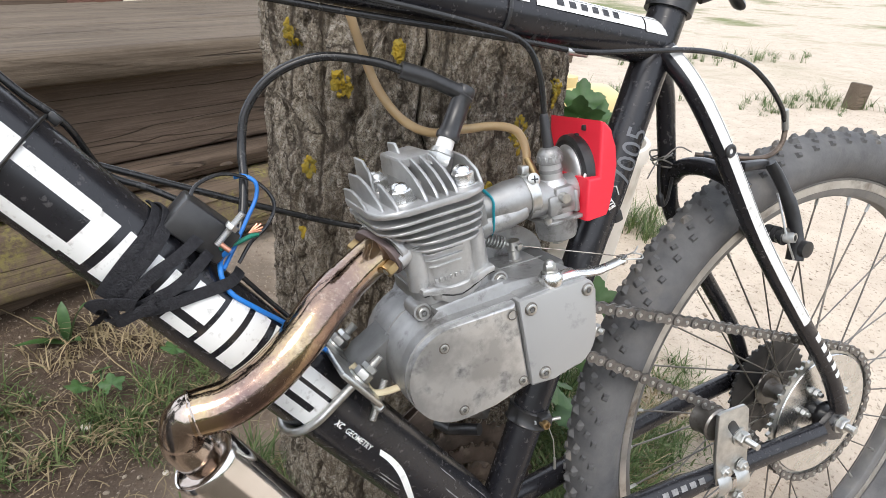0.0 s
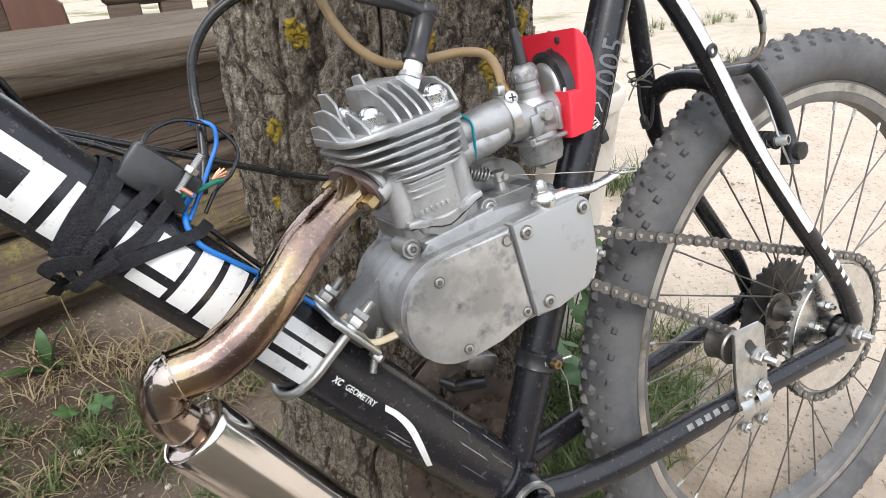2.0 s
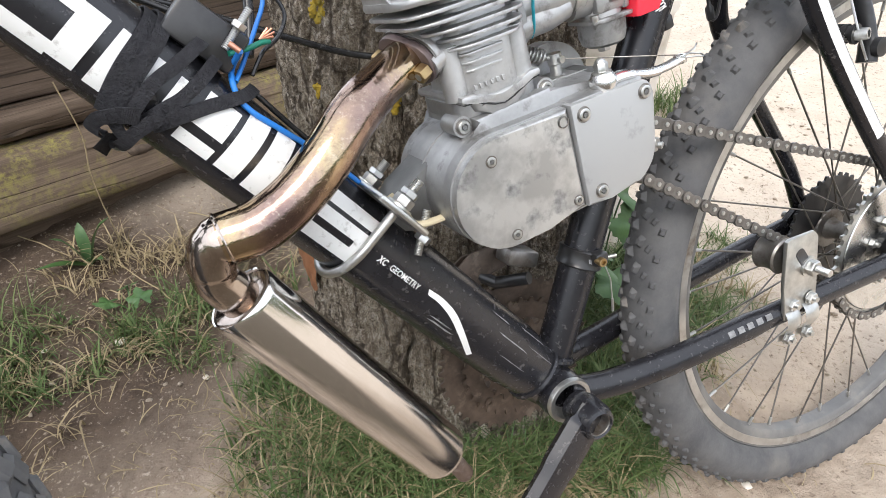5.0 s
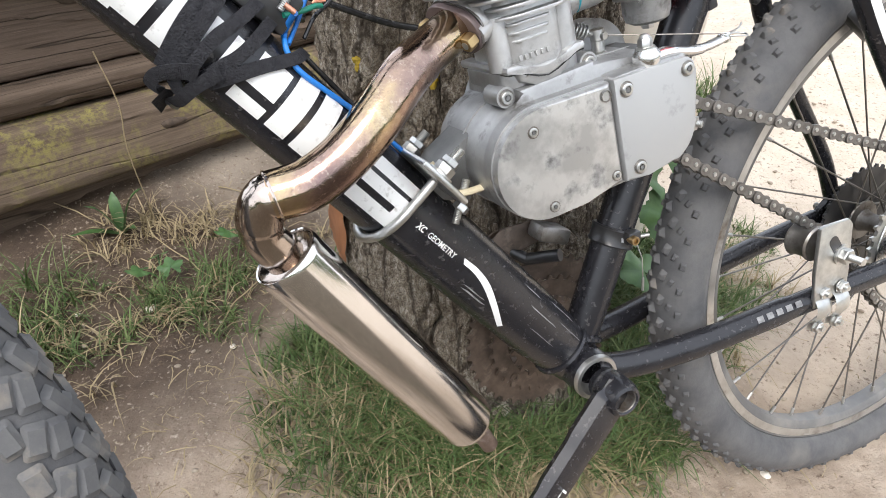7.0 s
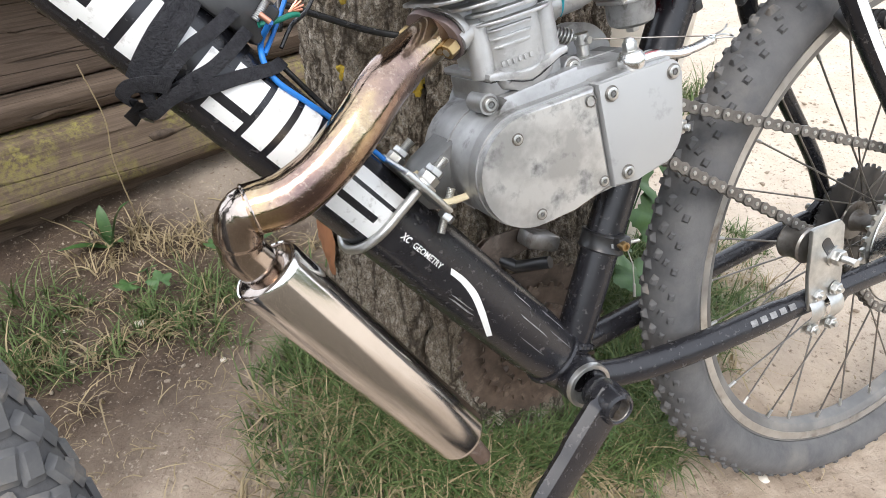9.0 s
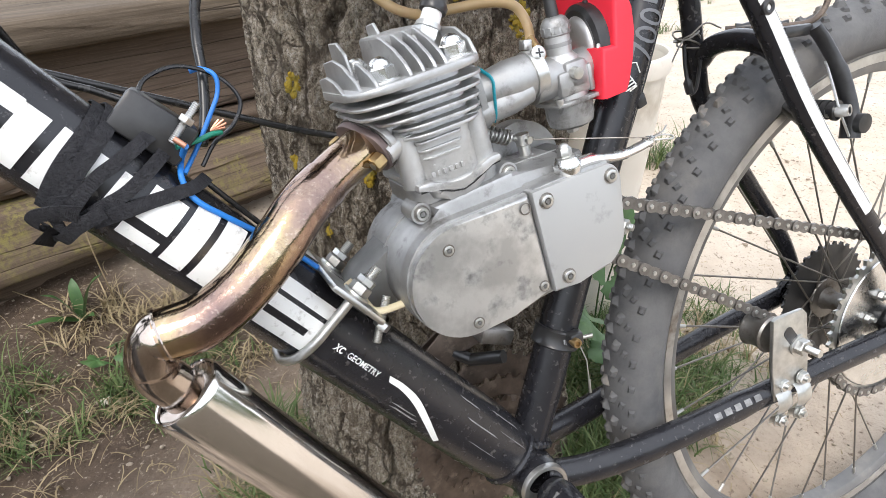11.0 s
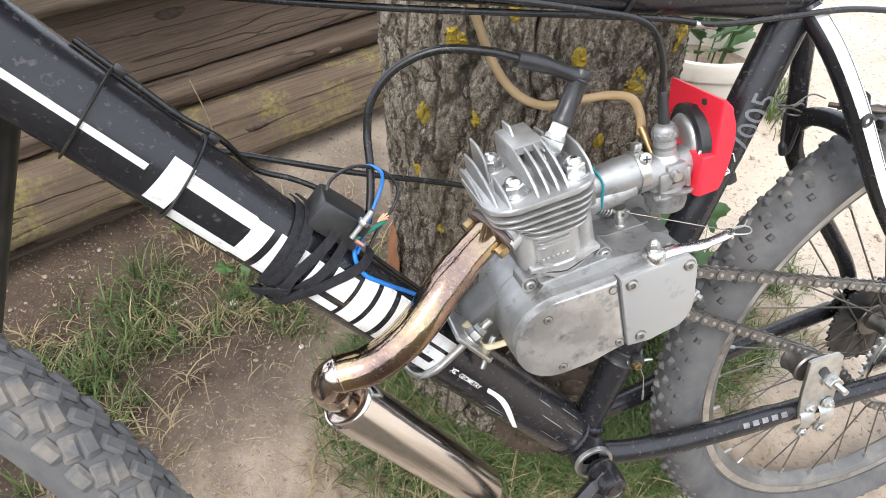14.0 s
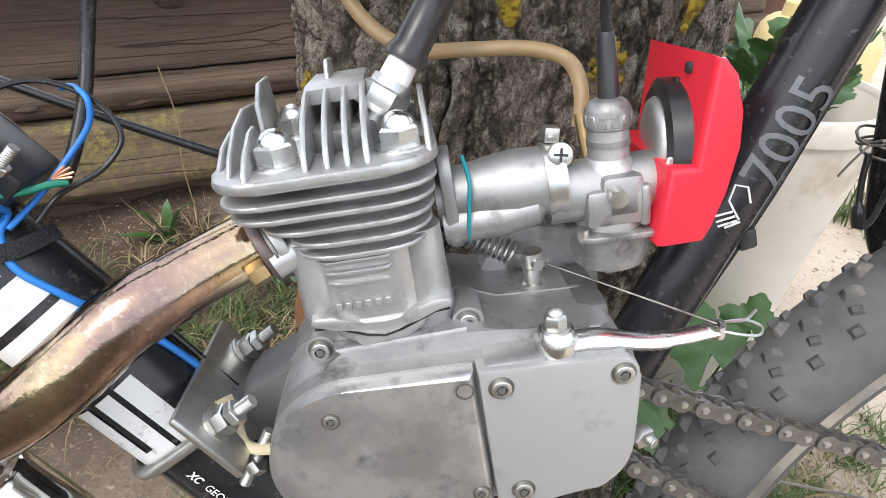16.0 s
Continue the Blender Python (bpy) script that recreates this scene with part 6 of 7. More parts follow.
for k in range(12):
    a = 2 * math.pi * k / 12
    part("knurl", box(0.0036, 0.0012, 0.0055, CB @ Matrix.Rotation(a, 4, "Z") @ Matrix.Translation((0, 0.0102, 0.0335)), 0.0004, 1), CAST, cap_t)
part("neck_ridge", lathe([(0.009, 0.0215), (0.0100, 0.0215), (0.0100, 0.0245), (0.009, 0.0245)], 26, CB, True), CAST, carb)
part("body_rib", box(0.005, 0.034, 0.020, CB @ Matrix.Translation((0.012, -0.001, -0.004)), 0.002), CAST, carb)
part("body_rib", box(0.030, 0.008, 0.018, CB @ Matrix.Translation((0.0, -0.013, -0.004)), 0.003), CAST, carb)
part("choke_lever", box(0.005, 0.002, 0.022, CB @ Matrix.Translation((0.021, -0.017, 0.006)) @ Matrix.Rotation(radians(12), 4, "Y"), 0.0008, 1), ZINC, carb, "thin zinc choke lever")
part("idle_screw", join(lathe([(0, 0), (0.0042, 0), (0.0042, 0.006), (0.0, 0.0065)], 14, CB @ aim((-0.002, -0.017, 0.003), (-0.05, -1, -0.1)))), ZINC, carb)
for x, y in ((-0.017, -0.015), (0.019, -0.015)):
    part("bowl_screw", lathe([(0, 0.003), (0.0032, 0.003), (0.0034, 0.0), (0.0, -0.008)], 12, CB @ Matrix.Translation((x, y, -0.0155))), ZINC, carb)
part("hose_nipple", tube([CB @ Vector((-0.006, 0.010, 0.012)), (0.0405, 0.009, 0.668)], 0.0033, 12), BRASS, carb)
FD = Matrix.Translation((0.0735, -0.005, 0.656)) @ aim((0, 0, 0), (0.97, -0.16, 0.13))
filt = part("air_filter", lathe([(0, -0.0035), (0.012, -0.003), (0.0200, -0.0022), (0.0228, -0.0012), (0.0242, 0.0010), (0.0246, 0.0060), (0, 0.007)], 48, FD), FINM, bike, "air filter in a red plastic cover")
part("filter_ring", lathe([(0.016, 0.0030), (0.0285, 0.0005), (0.0325, 0.0025), (0.0335, 0.014), (0.016, 0.015)], 36, FD, True), BOOT, filt, "black foam ring")


def red_shell():
    """A cup with rounded corners, open towards the carburettor; its upper half is cut back."""
    prof = [(0.0695, 0.6205), (0.0685, 0.6545), (0.0800, 0.6555), (0.0790, 0.7005), (0.0810, 0.7000), (0.0865, 0.6950), (0.0925, 0.6820), (0.0948, 0.6670), (0.0935, 0.6470), (0.0900, 0.6300), (0.0875, 0.6240)]
    bm = prism(prof, -0.042, 0.027)
    bm.normal_update()

    def is_open(f):
        c = f.calc_center_median()
        return f.normal.x < -0.8 or (f.normal.z > 0.8 and c.z < 0.67 and c.x < 0.0800)

    edges = [e for e in bm.edges if len(e.link_faces) == 2 and not any(is_open(f) for f in e.link_faces) and any(abs(f.normal.y) > 0.9 for f in e.link_faces)]
    bmesh.ops.bevel(bm, geom=edges, offset=0.0100, segments=5, profile=0.5, affect="EDGES", clamp_overlap=True)
    bm.normal_update()
    bmesh.ops.delete(bm, geom=[f for f in bm.faces if is_open(f)], context="FACES")
    bmesh.ops.recalc_face_normals(bm, faces=bm.faces)
    bmesh.ops.solidify(bm, geom=bm.faces[:], thickness=-0.0022)
    return bm


part("red_cover", red_shell(), RED, filt, "bright red plastic cover")
for y, z in ((-0.022, 0.048), (-0.012, 0.040)):
    part("tab", box(0.012, 0.005, 0.005, Matrix.Translation((0.081, y, 0.648 + z)), 0.001), BOOT, filt)

# ---- spark plug and lead ----
PD = Vector((0.46, 0.16, 0.87)).normalized()
PB = Vector((-0.0483, -0.0128, 0.6914)) - PD * 0.0285
plug = part("spark_plug", lathe([(0, 0), (0.0075, 0), (0.0075, 0.006), (0.0112, 0.006), (0.0112, 0.0085), (0, 0.0085)], 24, aim(PB, PD)), ZINC, bike, "spark plug with a black boot")
part("plug_hexagon", hexnut(0.0112, 0.009, aim(PB + PD * 0.0085, PD)), ZINC, plug)
part("plug_collar", lathe([(0, 0.0175), (0.0095, 0.0175), (0.0088, 0.0215), (0, 0.0215)], 20, aim(PB, PD)), ZINC, plug)
part("insulator", lathe([(0, 0.021), (0.0072, 0.021), (0.0066, 0.036), (0, 0.036)], 20, aim(PB, PD)), PORCELAIN, plug, "white porcelain insulator")
part("boot", lathe([(0.0055, 0.030), (0.0092, 0.0305), (0.0098, 0.034), (0.0082, 0.037), (0.0079, 0.064), (0.0088, 0.0655), (0.0080, 0.067), (0.0088, 0.0685), (0.0086, 0.0715), (0.008, 0.074), (0, 0.075)], 26, aim(PB, PD)), BOOT, plug, "black rubber boot")
elb = PB + PD * 0.069
part("boot_elbow", tube(spline([elb + Vector((0.004, 0, -0.002)), elb + Vector((-0.010, 0.0, 0.004)), elb + Vector((-0.028, 0.003, 0.012)), elb + Vector((-0.050, 0.006, 0.019))], 6), [0.0072] * 5 + [0.0060] * 7 + [0.0068] * 7, 18), BOOT, plug)
lead = [elb + Vector((-0.048, 0.006, 0.0185)), (-0.102, 0.006, 0.7525), (-0.138, 0.016, 0.7555), (-0.170, 0.025, 0.743), (-0.190, 0.029, 0.720), (-0.1965, 0.028, 0.694), (-0.1985, 0.020, 0.670), (-0.2030, 0.010, 0.646), (-0.209, 0.002, 0.628)]
part("ignition_lead", tube(spline(lead, 8), 0.0034, 14), CABLE, plug, "thick black ignition lead")

# ---- clutch arm and its cable ----
LP = Vector((0.0225, -0.0600, 0.5790))
up_e = ENG.to_3x3() @ Vector((0, 0, 1))
cla = part("clutch_arm", lathe([(0, -0.004), (0.0085, -0.004), (0.0100, 0.0), (0.0100, 0.005), (0.0075, 0.009), (0, 0.009)], 24, aim(LP, up_e)), SATIN, bike, "chrome clutch release arm")
part("arm_nut", acorn(0.0052, 0.0125, aim(LP + up_e * 0.009, up_e)), ZINC, cla)
part("arm", tube(spline([LP + Vector((0.002, -0.001, 0.002)), LP + Vector((0.018, -0.001, 0.004)), LP + Vector((0.040, 0.000, 0.002)), LP + Vector((0.057, 0.000, 0.004)), LP + Vector((0.072, 0.000, 0.008))], 6), [0.0058] * 8 + [0.0050] * 8 + [0.0042] * 9, 14, (1.2, 0.75)), SATIN, cla)
part("arm_end", lathe([(0.0022, -0.003), (0.0045, -0.003), (0.0048, 0), (0.0045, 0.003), (0.0022, 0.003)], 16, aim(LP + Vector((0.072, 0.000, 0.008)), up_e), True), SATIN, cla)
part("wire_loop", tube(spline([LP + Vector((0.071, -0.002, 0.009)), LP + Vector((0.080, -0.006, 0.009)), LP + Vector((0.090, -0.005, 0.008)), LP + Vector((0.094, 0.001, 0.009)), LP + Vector((0.088, 0.005, 0.010)), LP + Vector((0.077, 0.003, 0.010)), LP + Vector((0.083, -0.002, 0.014)), LP + Vector((0.090, 0.002, 0.017))], 6), 0.0007, 6), ZINC, cla)
post = Vector((0.0250, -0.002, 0.5725))
adj = post + up_e * 0.022
part("cable_post", lathe([(0, 0), (0.0062, 0), (0.0062, 0.009), (0.0050, 0.010), (0.0050, 0.018), (0.0058, 0.019), (0.0058, 0.027), (0, 0.027)], 20, aim(post, up_e)), ZINC, cla)
part("post_nut", hexnut(0.0085, 0.006, aim(post, up_e)), ZINC, cla)
part("post_bolt", lathe([(0, 0), (0.0030, 0), (0.0030, 0.008), (0, 0.008)], 14, aim(adj, (0.3, -1, 0))), ZINC, cla)
part("adjuster", thread(adj + Vector((-0.014, 0.0015, 0.004)), adj + Vector((0.008, -0.002, -0.001)), 0.0026), ZINC, cla)
coil = []
cdv = Vector((-0.026, 0.003, 0.009))
c0 = adj + Vector((-0.010, 0.001, 0.003))
cn, cu_ = cdv.normalized().cross(Vector((0, 0, 1))).normalized(), None
cu_ = cn.cross(cdv.normalized())
for k in range(90):
    a = 2 * math.pi * k / 10
    coil.append(c0 + cdv * (k / 89) + cn * 0.0056 * math.cos(a) + cu_ * 0.0056 * math.sin(a))
part("spring", tube(coil, 0.0010, 6), ZINC, cla, "coil spring")
part("inner_cable", tube([adj + Vector((0.004, -0.002, 0)), LP + Vector((0.072, 0.0, 0.011))], 0.0005, 6), STEEL, cla)
part("cable_housing", tube(spline([c0 + cdv, (-0.055, 0.046, 0.603), (-0.115, 0.074, 0.6135), (-0.170, 0.066, 0.634), (-0.228, 0.055, 0.6575), (-0.310, 0.050, 0.690), (-0.345, 0.046, 0.702), (-0.42, 0.03, 0.735)], 8), 0.0027, 10), CABLE, cla, "black cable housing")
part("drum", lathe([(0, 0), (0.030, 0), (0.034, 0.003), (0.034, 0.020), (0, 0.020)], 40, aim((0.031, 0.036, 0.572), (0, -1, 0))), CAST, engine, "round casting behind the cover")
part("drive_boss", box(0.075, 0.05, 0.014, ENG @ Matrix.Translation((0.046, 0.004, 0.035)), 0.004), MOUNTM, engine)
part("cover_top", box(0.064, 0.022, 0.012, ENG @ Matrix.Translation((0.048, -0.0440, 0.0345)), 0.003), CAST, engine)
part("drive_stud", thread(E(0.082, -0.03, -0.018), E(0.094, -0.052, -0.022), 0.003), ZINC, engine)
part("drive_nut", hexnut(0.0062, 0.006, aim(E(0.0885, -0.044, -0.020), (0.4, -1, -0.1))), ZINC, engine)

# ---- front engine mount on the down tube ----
mp_ = lambda s, y, h: BB + DT_DIR * s + DT_UP * h - DT_NEAR * y
mount = part("engine_mount", prism([(-0.10, 0.515), (-0.095, 0.545), (-0.126, 0.524), (-0.142, 0.504), (-0.128, 0.492), (-0.105, 0.488)], -0.020, 0.020, bevel=0.003), MOUNTM, bike, "cast engine mount held to the frame by a U-bolt")
part("saddle_plate", box(0.046, 0.092, 0.005, Matrix.Translation(mp_(0.257, -0.004, 0.0335)) @ Matrix.Rotation(radians(50), 4, "Y"), 0.002), ZINC, mount, "zinc clamp plate")
loop = [mp_(0.2585, -0.0345 * math.cos(radians(a)), -0.0345 * math.sin(radians(a))) for a in range(0, 181, 10)]
part("u_bolt", tube([mp_(0.2585, -0.0345, 0.030)] + loop + [mp_(0.2585, 0.0345, 0.030)], 0.0036, 14), ZINC, mount, "dull zinc U-bolt")
for y in (-0.0345, 0.0300):
    part("u_bolt_thread", thread(mp_(0.2585, y, 0.006), mp_(0.2585, y, 0.060), 0.0037), ZINC, mount)
    part("washer", lathe([(0, 0), (0.0098, 0), (0.0098, 0.0018), (0, 0.0018)], 22, aim(mp_(0.2585, y, 0.0362), DT_UP)), ZINC, mount)
    part("nut", hexnut(0.0078, 0.0068, aim(mp_(0.2585, y, 0.0382), DT_UP)), ZINC, mount)
    part("nut", hexnut(0.0068, 0.0050, aim(mp_(0.2585, y, 0.0455), DT_UP, 20)), ZINC, mount)
part("mount_bolt", thread(mp_(0.222, -0.034, 0.018), mp_(0.236, -0.028, 0.048), 0.0032), ZINC, mount)
part("mount_nut", hexnut(0.0062, 0.006, aim(mp_(0.2265, -0.0320, 0.027), DT_UP, 10)), ZINC, mount)
part("wire_sleeve", tube(spline([mp_(0.262, -0.018, 0.038), mp_(0.248, -0.026, 0.036), mp_(0.236, -0.032, 0.036), E(-0.081, -0.026, -0.012), E(-0.070, -0.030, -0.008)], 6), [0.0042] * 7 + [0.0028] * 18, 10, (1.2, 0.8)), CREAM, mount, "yellowed wire sleeve")
part("grommet", lathe([(0, 0), (0.0085, 0), (0.0085, 0.010), (0.007, 0.012), (0, 0.012)], 20, aim(E(-0.066, -0.030, -0.006), E(-0.081, -0.026, -0.012) - E(-0.066, -0.030, -0.006))), CAST, engine)

# ---- ignition box tied on with a lace ----
cdi = part("ignition_box", box(0.044, 0.036, 0.026, Matrix.Translation((-0.2335, -0.009, 0.6450)) @ Matrix.Rotation(radians(44), 4, "Y"), 0.003), BOOT, bike, "black ignition box tied on with a black lace")
part("ground_stud", thread((-0.226, -0.030, 0.636), (-0.207, -0.030, 0.656), 0.0024), ZINC, cdi, "zinc threaded stud")
part("stud_nut", hexnut(0.0046, 0.004, aim((-0.2165, -0.030, 0.646), (0.7, 0, 0.72))), ZINC, cdi)
part("wire_end", tube([(-0.219, -0.041, 0.634), (-0.224, -0.040, 0.639)], 0.0018, 10), COPPER, cdi)
part("blue_wire", tube(spline([(-0.206, 0.013, 0.673), (-0.199, 0.011, 0.674), (-0.192, 0.007, 0.669), (-0.193, 0.006, 0.658), (-0.201, 0.001, 0.645), (-0.213, -0.010, 0.628), (-0.223, -0.022, 0.616)], 6), 0.0015, 10), BLUE, cdi, "bright blue wire")
part("black_wire", tube(spline([(-0.240, -0.008, 0.660), (-0.232, 0.002, 0.672), (-0.212, 0.008, 0.677), (-0.190, 0.010, 0.668), (-0.180, 0.008, 0.652), (-0.188, 0.0, 0.638), (-0.202, -0.012, 0.630), (-0.212, -0.018, 0.618)], 6), 0.0014, 8), CABLE, cdi)
part("green_wire", tube(spline([(-0.224, -0.028, 0.633), (-0.212, -0.022, 0.634), (-0.203, -0.018, 0.636), (-0.197, -0.014, 0.636)], 6), 0.0017, 10), GREEN, cdi, "green wire")
for k in range(7):
    a = 2 * math.pi * k / 7
    part("copper_strand", tube([(-0.203, -0.016, 0.638), (-0.196 + 0.003 * math.cos(a), -0.015, 0.641 + 0.003 * math.sin(a))], 0.0007, 5), COPPER, cdi)
part("blue_wire", tube(spline([(-0.219, -0.040, 0.634), on_tube(0.3935, 72, 0.008), on_tube(0.3885, 60, 0.004), on_tube(0.3825, 54, 0.002), on_tube(0.3770, 49, 0.0018), on_tube(0.3690, 48, 0.002), on_tube(0.3580, 52, 0.002), on_tube(0.344, 58, 0.002), on_tube(0.325, 68, 0.002), on_tube(0.300, 80, 0.002), on_tube(0.270, 84, 0.003), on_tube(0.255, 84, 0.004)], 6), 0.0019, 10), BLUE, cdi, "bright blue wire along the frame")
part("black_wire", tube(spline([on_tube(0.372, 88, 0.004), on_tube(0.34, 92, 0.003), on_tube(0.30, 95, 0.003), on_tube(0.255, 92, 0.004)], 6), 0.0019, 10), CABLE, cdi)


def lace(points, width, off, name="lace"):
    """A flat woven band over the down tube."""
    p = spline([(s, t, o) for (s, t), o in zip(points, off)], 14)
    verts, faces = [], []
    for i, q in enumerate(p):
        a, b = p[max(0, i - 1)], p[min(len(p) - 1, i + 1)]
        ds, dt = b.x - a.x, (b.y - a.y) * math.pi / 180 * DT_R
        L = math.hypot(ds, dt) or 1
        ns, nt = -dt / L, ds / L
        for k in range(5):
            w = (k / 4 - 0.5) * width
            bulge = 0.0003 * (1 - (k / 2 - 1) ** 2) + 0.00025 * (i % 2)
            verts.append(on_tube(q.x + ns * w, q.y + nt * w / DT_R * 180 / math.pi, q.z + bulge))
    for i in range(len(p) - 1):
        for k in range(4):
            faces.append((i * 5 + k, i * 5 + k + 1, i * 5 + k + 6, i * 5 + k + 5))
    o = raw(name, verts, faces, LACE, cdi, "woven black lace")
    me = o.data
    bm = bmesh.new()
    bm.from_mesh(me)
    bmesh.ops.recalc_face_normals(bm, faces=bm.faces)
    bmesh.ops.solidify(bm, geom=bm.faces[:], thickness=0.0011)
    bm.to_mesh(me)
    bm.free()
    shade(me, 30)
    return o


lace([(0.446, 120), (0.443, 80), (0.4405, 38), (0.4392, 4), (0.4363, -26), (0.4325, -52)], 0.0090, [0.004, 0.002, 0.0015, 0.0015, 0.002, 0.005])
lace([(0.441, 126), (0.437, 84), (0.4335, 40), (0.4315, 2), (0.4295, -22), (0.4275, -48)], 0.0086, [0.008, 0.005, 0.0035, 0.003, 0.003, 0.006])
lace([(0.424, 126), (0.4135, 92), (0.4165, 58), (0.4195, 30), (0.4222, 10), (0.4228, -8), (0.4216, -28)], 0.0078, [0.020, 0.018, 0.011, 0.005, 0.004, 0.005, 0.008])
lace([(0.412, 128), (0.4035, 92), (0.4040, 62), (0.4050, 30), (0.4068, 8), (0.4112, -14), (0.4150, -42)], 0.0078, [0.020, 0.018, 0.010, 0.004, 0.003, 0.004, 0.006])
lace([(0.374, 92), (0.3785, 60), (0.3858, 38), (0.3933, 18), (0.4005, -3), (0.4095, -28)], 0.0080, [0.007, 0.005, 0.003, 0.0025, 0.004, 0.007])
lace([(0.4180, -24), (0.4240, -30), (0.4285, -38), (0.4325, -52), (0.4300, -70), (0.4230, -84)], 0.0080, [0.010, 0.011, 0.011, 0.011, 0.012, 0.011], "knot")
lace([(0.4090, -12), (0.4137, -36), (0.4140, -62), (0.4165, -82), (0.4215, -84), (0.4270, -74)], 0.0080, [0.008, 0.011, 0.012, 0.012, 0.011, 0.009], "knot")
lace([(0.4310, -40), (0.4255, -46), (0.4195, -52), (0.4150, -60)], 0.0074, [0.009, 0.009, 0.010, 0.009], "knot")
part("lace_end", tube([on_tube(0.4165, -82, 0.012), on_tube(0.4120, -98, 0.014), on_tube(0.4085, -108, 0.016)], [0.0024, 0.0016, 0.0014], 8), BOOT, cdi, "stiff tip of the lace")

# ---- cables along the tubes ----
part("fuel_hose", tube(spline([(0.0405, 0.009, 0.662), (0.0410, 0.012, 0.675), (0.0385, 0.0165, 0.6865), (0.0310, 0.0195, 0.6940), (0.0130, 0.0235, 0.6970), (-0.016, 0.0275, 0.6950), (-0.043, 0.0305, 0.6940), (-0.066, 0.036, 0.7060), (-0.083, 0.044, 0.731), (-0.093, 0.055, 0.766), (-0.102, 0.066, 0.81), (-0.110, 0.07, 0.85)], 8), 0.0038, 16), HOSE, bike, "amber fuel hose with a milky wall")
part("throttle_cable", tube(spline([(0.0430, -0.0165, 0.686), (0.0390, -0.017, 0.710), (0.031, -0.020, 0.742), (0.014, -0.021, 0.765), (-0.030, -0.021, 0.778), (-0.12, -0.014, 0.796), (-0.22, -0.012, 0.808), (-0.38, -0.02, 0.83)], 8), 0.0025, 10), CABLE, bike, "black throttle cable")
part("cable_boot", tube([(0.0450, -0.0175, 0.676), (0.0440, -0.0165, 0.684), (0.0395, -0.0165, 0.706), (0.0390, -0.0165, 0.709)], [0.0050, 0.0049, 0.0041, 0.0029], 16), BOOT, carb)
part("brake_cable", tube(spline([(-0.38, -0.006, 0.83), (-0.2, -0.006, 0.797), (0.02, -0.010, 0.766), (0.075, -0.020, 0.757), (0.133, -0.028, 0.7573), (0.185, -0.029, 0.7575), (0.230, -0.029, 0.7520), (0.2594, -0.028, 0.7433), (0.284, -0.027, 0.729), (0.3007, -0.025, 0.7169), (0.319, -0.022, 0.7015), (0.331, -0.019, 0.685)], 8), 0.0025, 10), CABLE, bike, "black rear brake cable")
part("cable_ferrule", tube([(0.060, -0.016, 0.758), (0.078, -0.0185, 0.7555)], 0.0032, 10), ZINC, bike, "short metal ferrule")
part("gear_cable", tube(spline([on_tube(0.62, 100, 0.003), on_tube(0.58, 98, 0.003), on_tube(0.545, 97, 0.003), on_tube(0.515, 106, 0.006), (-0.288, 0.024, 0.682), (-0.262, 0.026, 0.668), (-0.24, 0.022, 0.655), (-0.225, 0.018, 0.640)], 8), 0.0024, 10), CABLE, bike, "black gear cable along the frame")
for s in (0.591, 0.522):
    tie = [on_tube(s + 0.004 * math.sin(radians(t)), t, 0.0016) for t in range(-180, 181, 10)]
    tb = part("cable_tie", tube(tie, 0.0021, 6, (1.0, 0.5)), BOOT, bike, "black plastic cable tie")
    part("tie_lock", box(0.006, 0.005, 0.008, Matrix.Translation(on_tube(s, 96, 0.004)) @ Matrix.Rotation(radians(-40), 4, "Y"), 0.001), BOOT, tb)
tt_t = [on_path(TT_PATH, 8.6, t, 0.0212) for t in range(0, 361, 12)]
part("cable_tie", tube(tt_t, 0.0018, 6), BOOT, bike, "black plastic cable tie")

# ---- rear brake ----
br = part("rear_brake", tube(spline([(0.322, -0.058, 0.552), (0.325, -0.055, 0.572), (0.320, -0.046, 0.607), (0.309, -0.036, 0.636), (0.299, -0.032, 0.650)], 6), [0.0085] * 6 + [0.0070] * 8 + [0.0060] * 11, 14, (0.8, 1.1)), BOOT, bike, "black linear-pull rear brake")
part("brake_arm", tube(spline([(0.316, 0.058, 0.552), (0.320, 0.056, 0.575), (0.320, 0.046, 0.607), (0.310, 0.032, 0.640), (0.300, 0.026, 0.654)], 6), 0.0070, 14, (0.8, 1.1)), BOOT, br)
part("pad_bolt", lathe([(0.0032, 0.004), (0.0050, 0.004), (0.0055, 0), (0.0055, -0.02), (0, -0.02)], 16, aim((0.306, -0.062, 0.579), (0.25, -1, 0.1))), ZINC, br)
for k, (r_, h_) in enumerate(((0.0085, 0.004), (0.0068, 0.004), (0.0090, 0.003))):
    part("pad_spacer", lathe([(0, 0), (r_, 0), (r_, h_), (0, h_)], 18, aim((0.304, -0.045 - 0.0045 * k, 0.579), (0.1, -1, 0))), BOOT, br)
part("pad_washer", lathe([(0, 0), (0.0085, 0), (0.0085, 0.008), (0, 0.008)], 18, aim((0.304, -0.036, 0.579), (0, -1, 0))), BOOT, br)
part("brake_pad", box(0.050, 0.010, 0.011, Matrix.Translation((0.296, -0.022, 0.576)) @ Matrix.Rotation(radians(34), 4, "Y"), 0.002), BOOT, br)
part("pivot_bolt", join(lathe([(0, 0), (0.0085, 0), (0.0085, 0.006), (0.0, 0.007)], 18, aim((0.323, -0.064, 0.566), (0, -1, 0)))), BOOT, br)
part("return_spring", tube(spline([(0.312, -0.064, 0.556), (0.302, -0.060, 0.580), (0.302, -0.048, 0.610), (0.306, -0.040, 0.62)], 6), 0.0011, 6), ZINC, br)
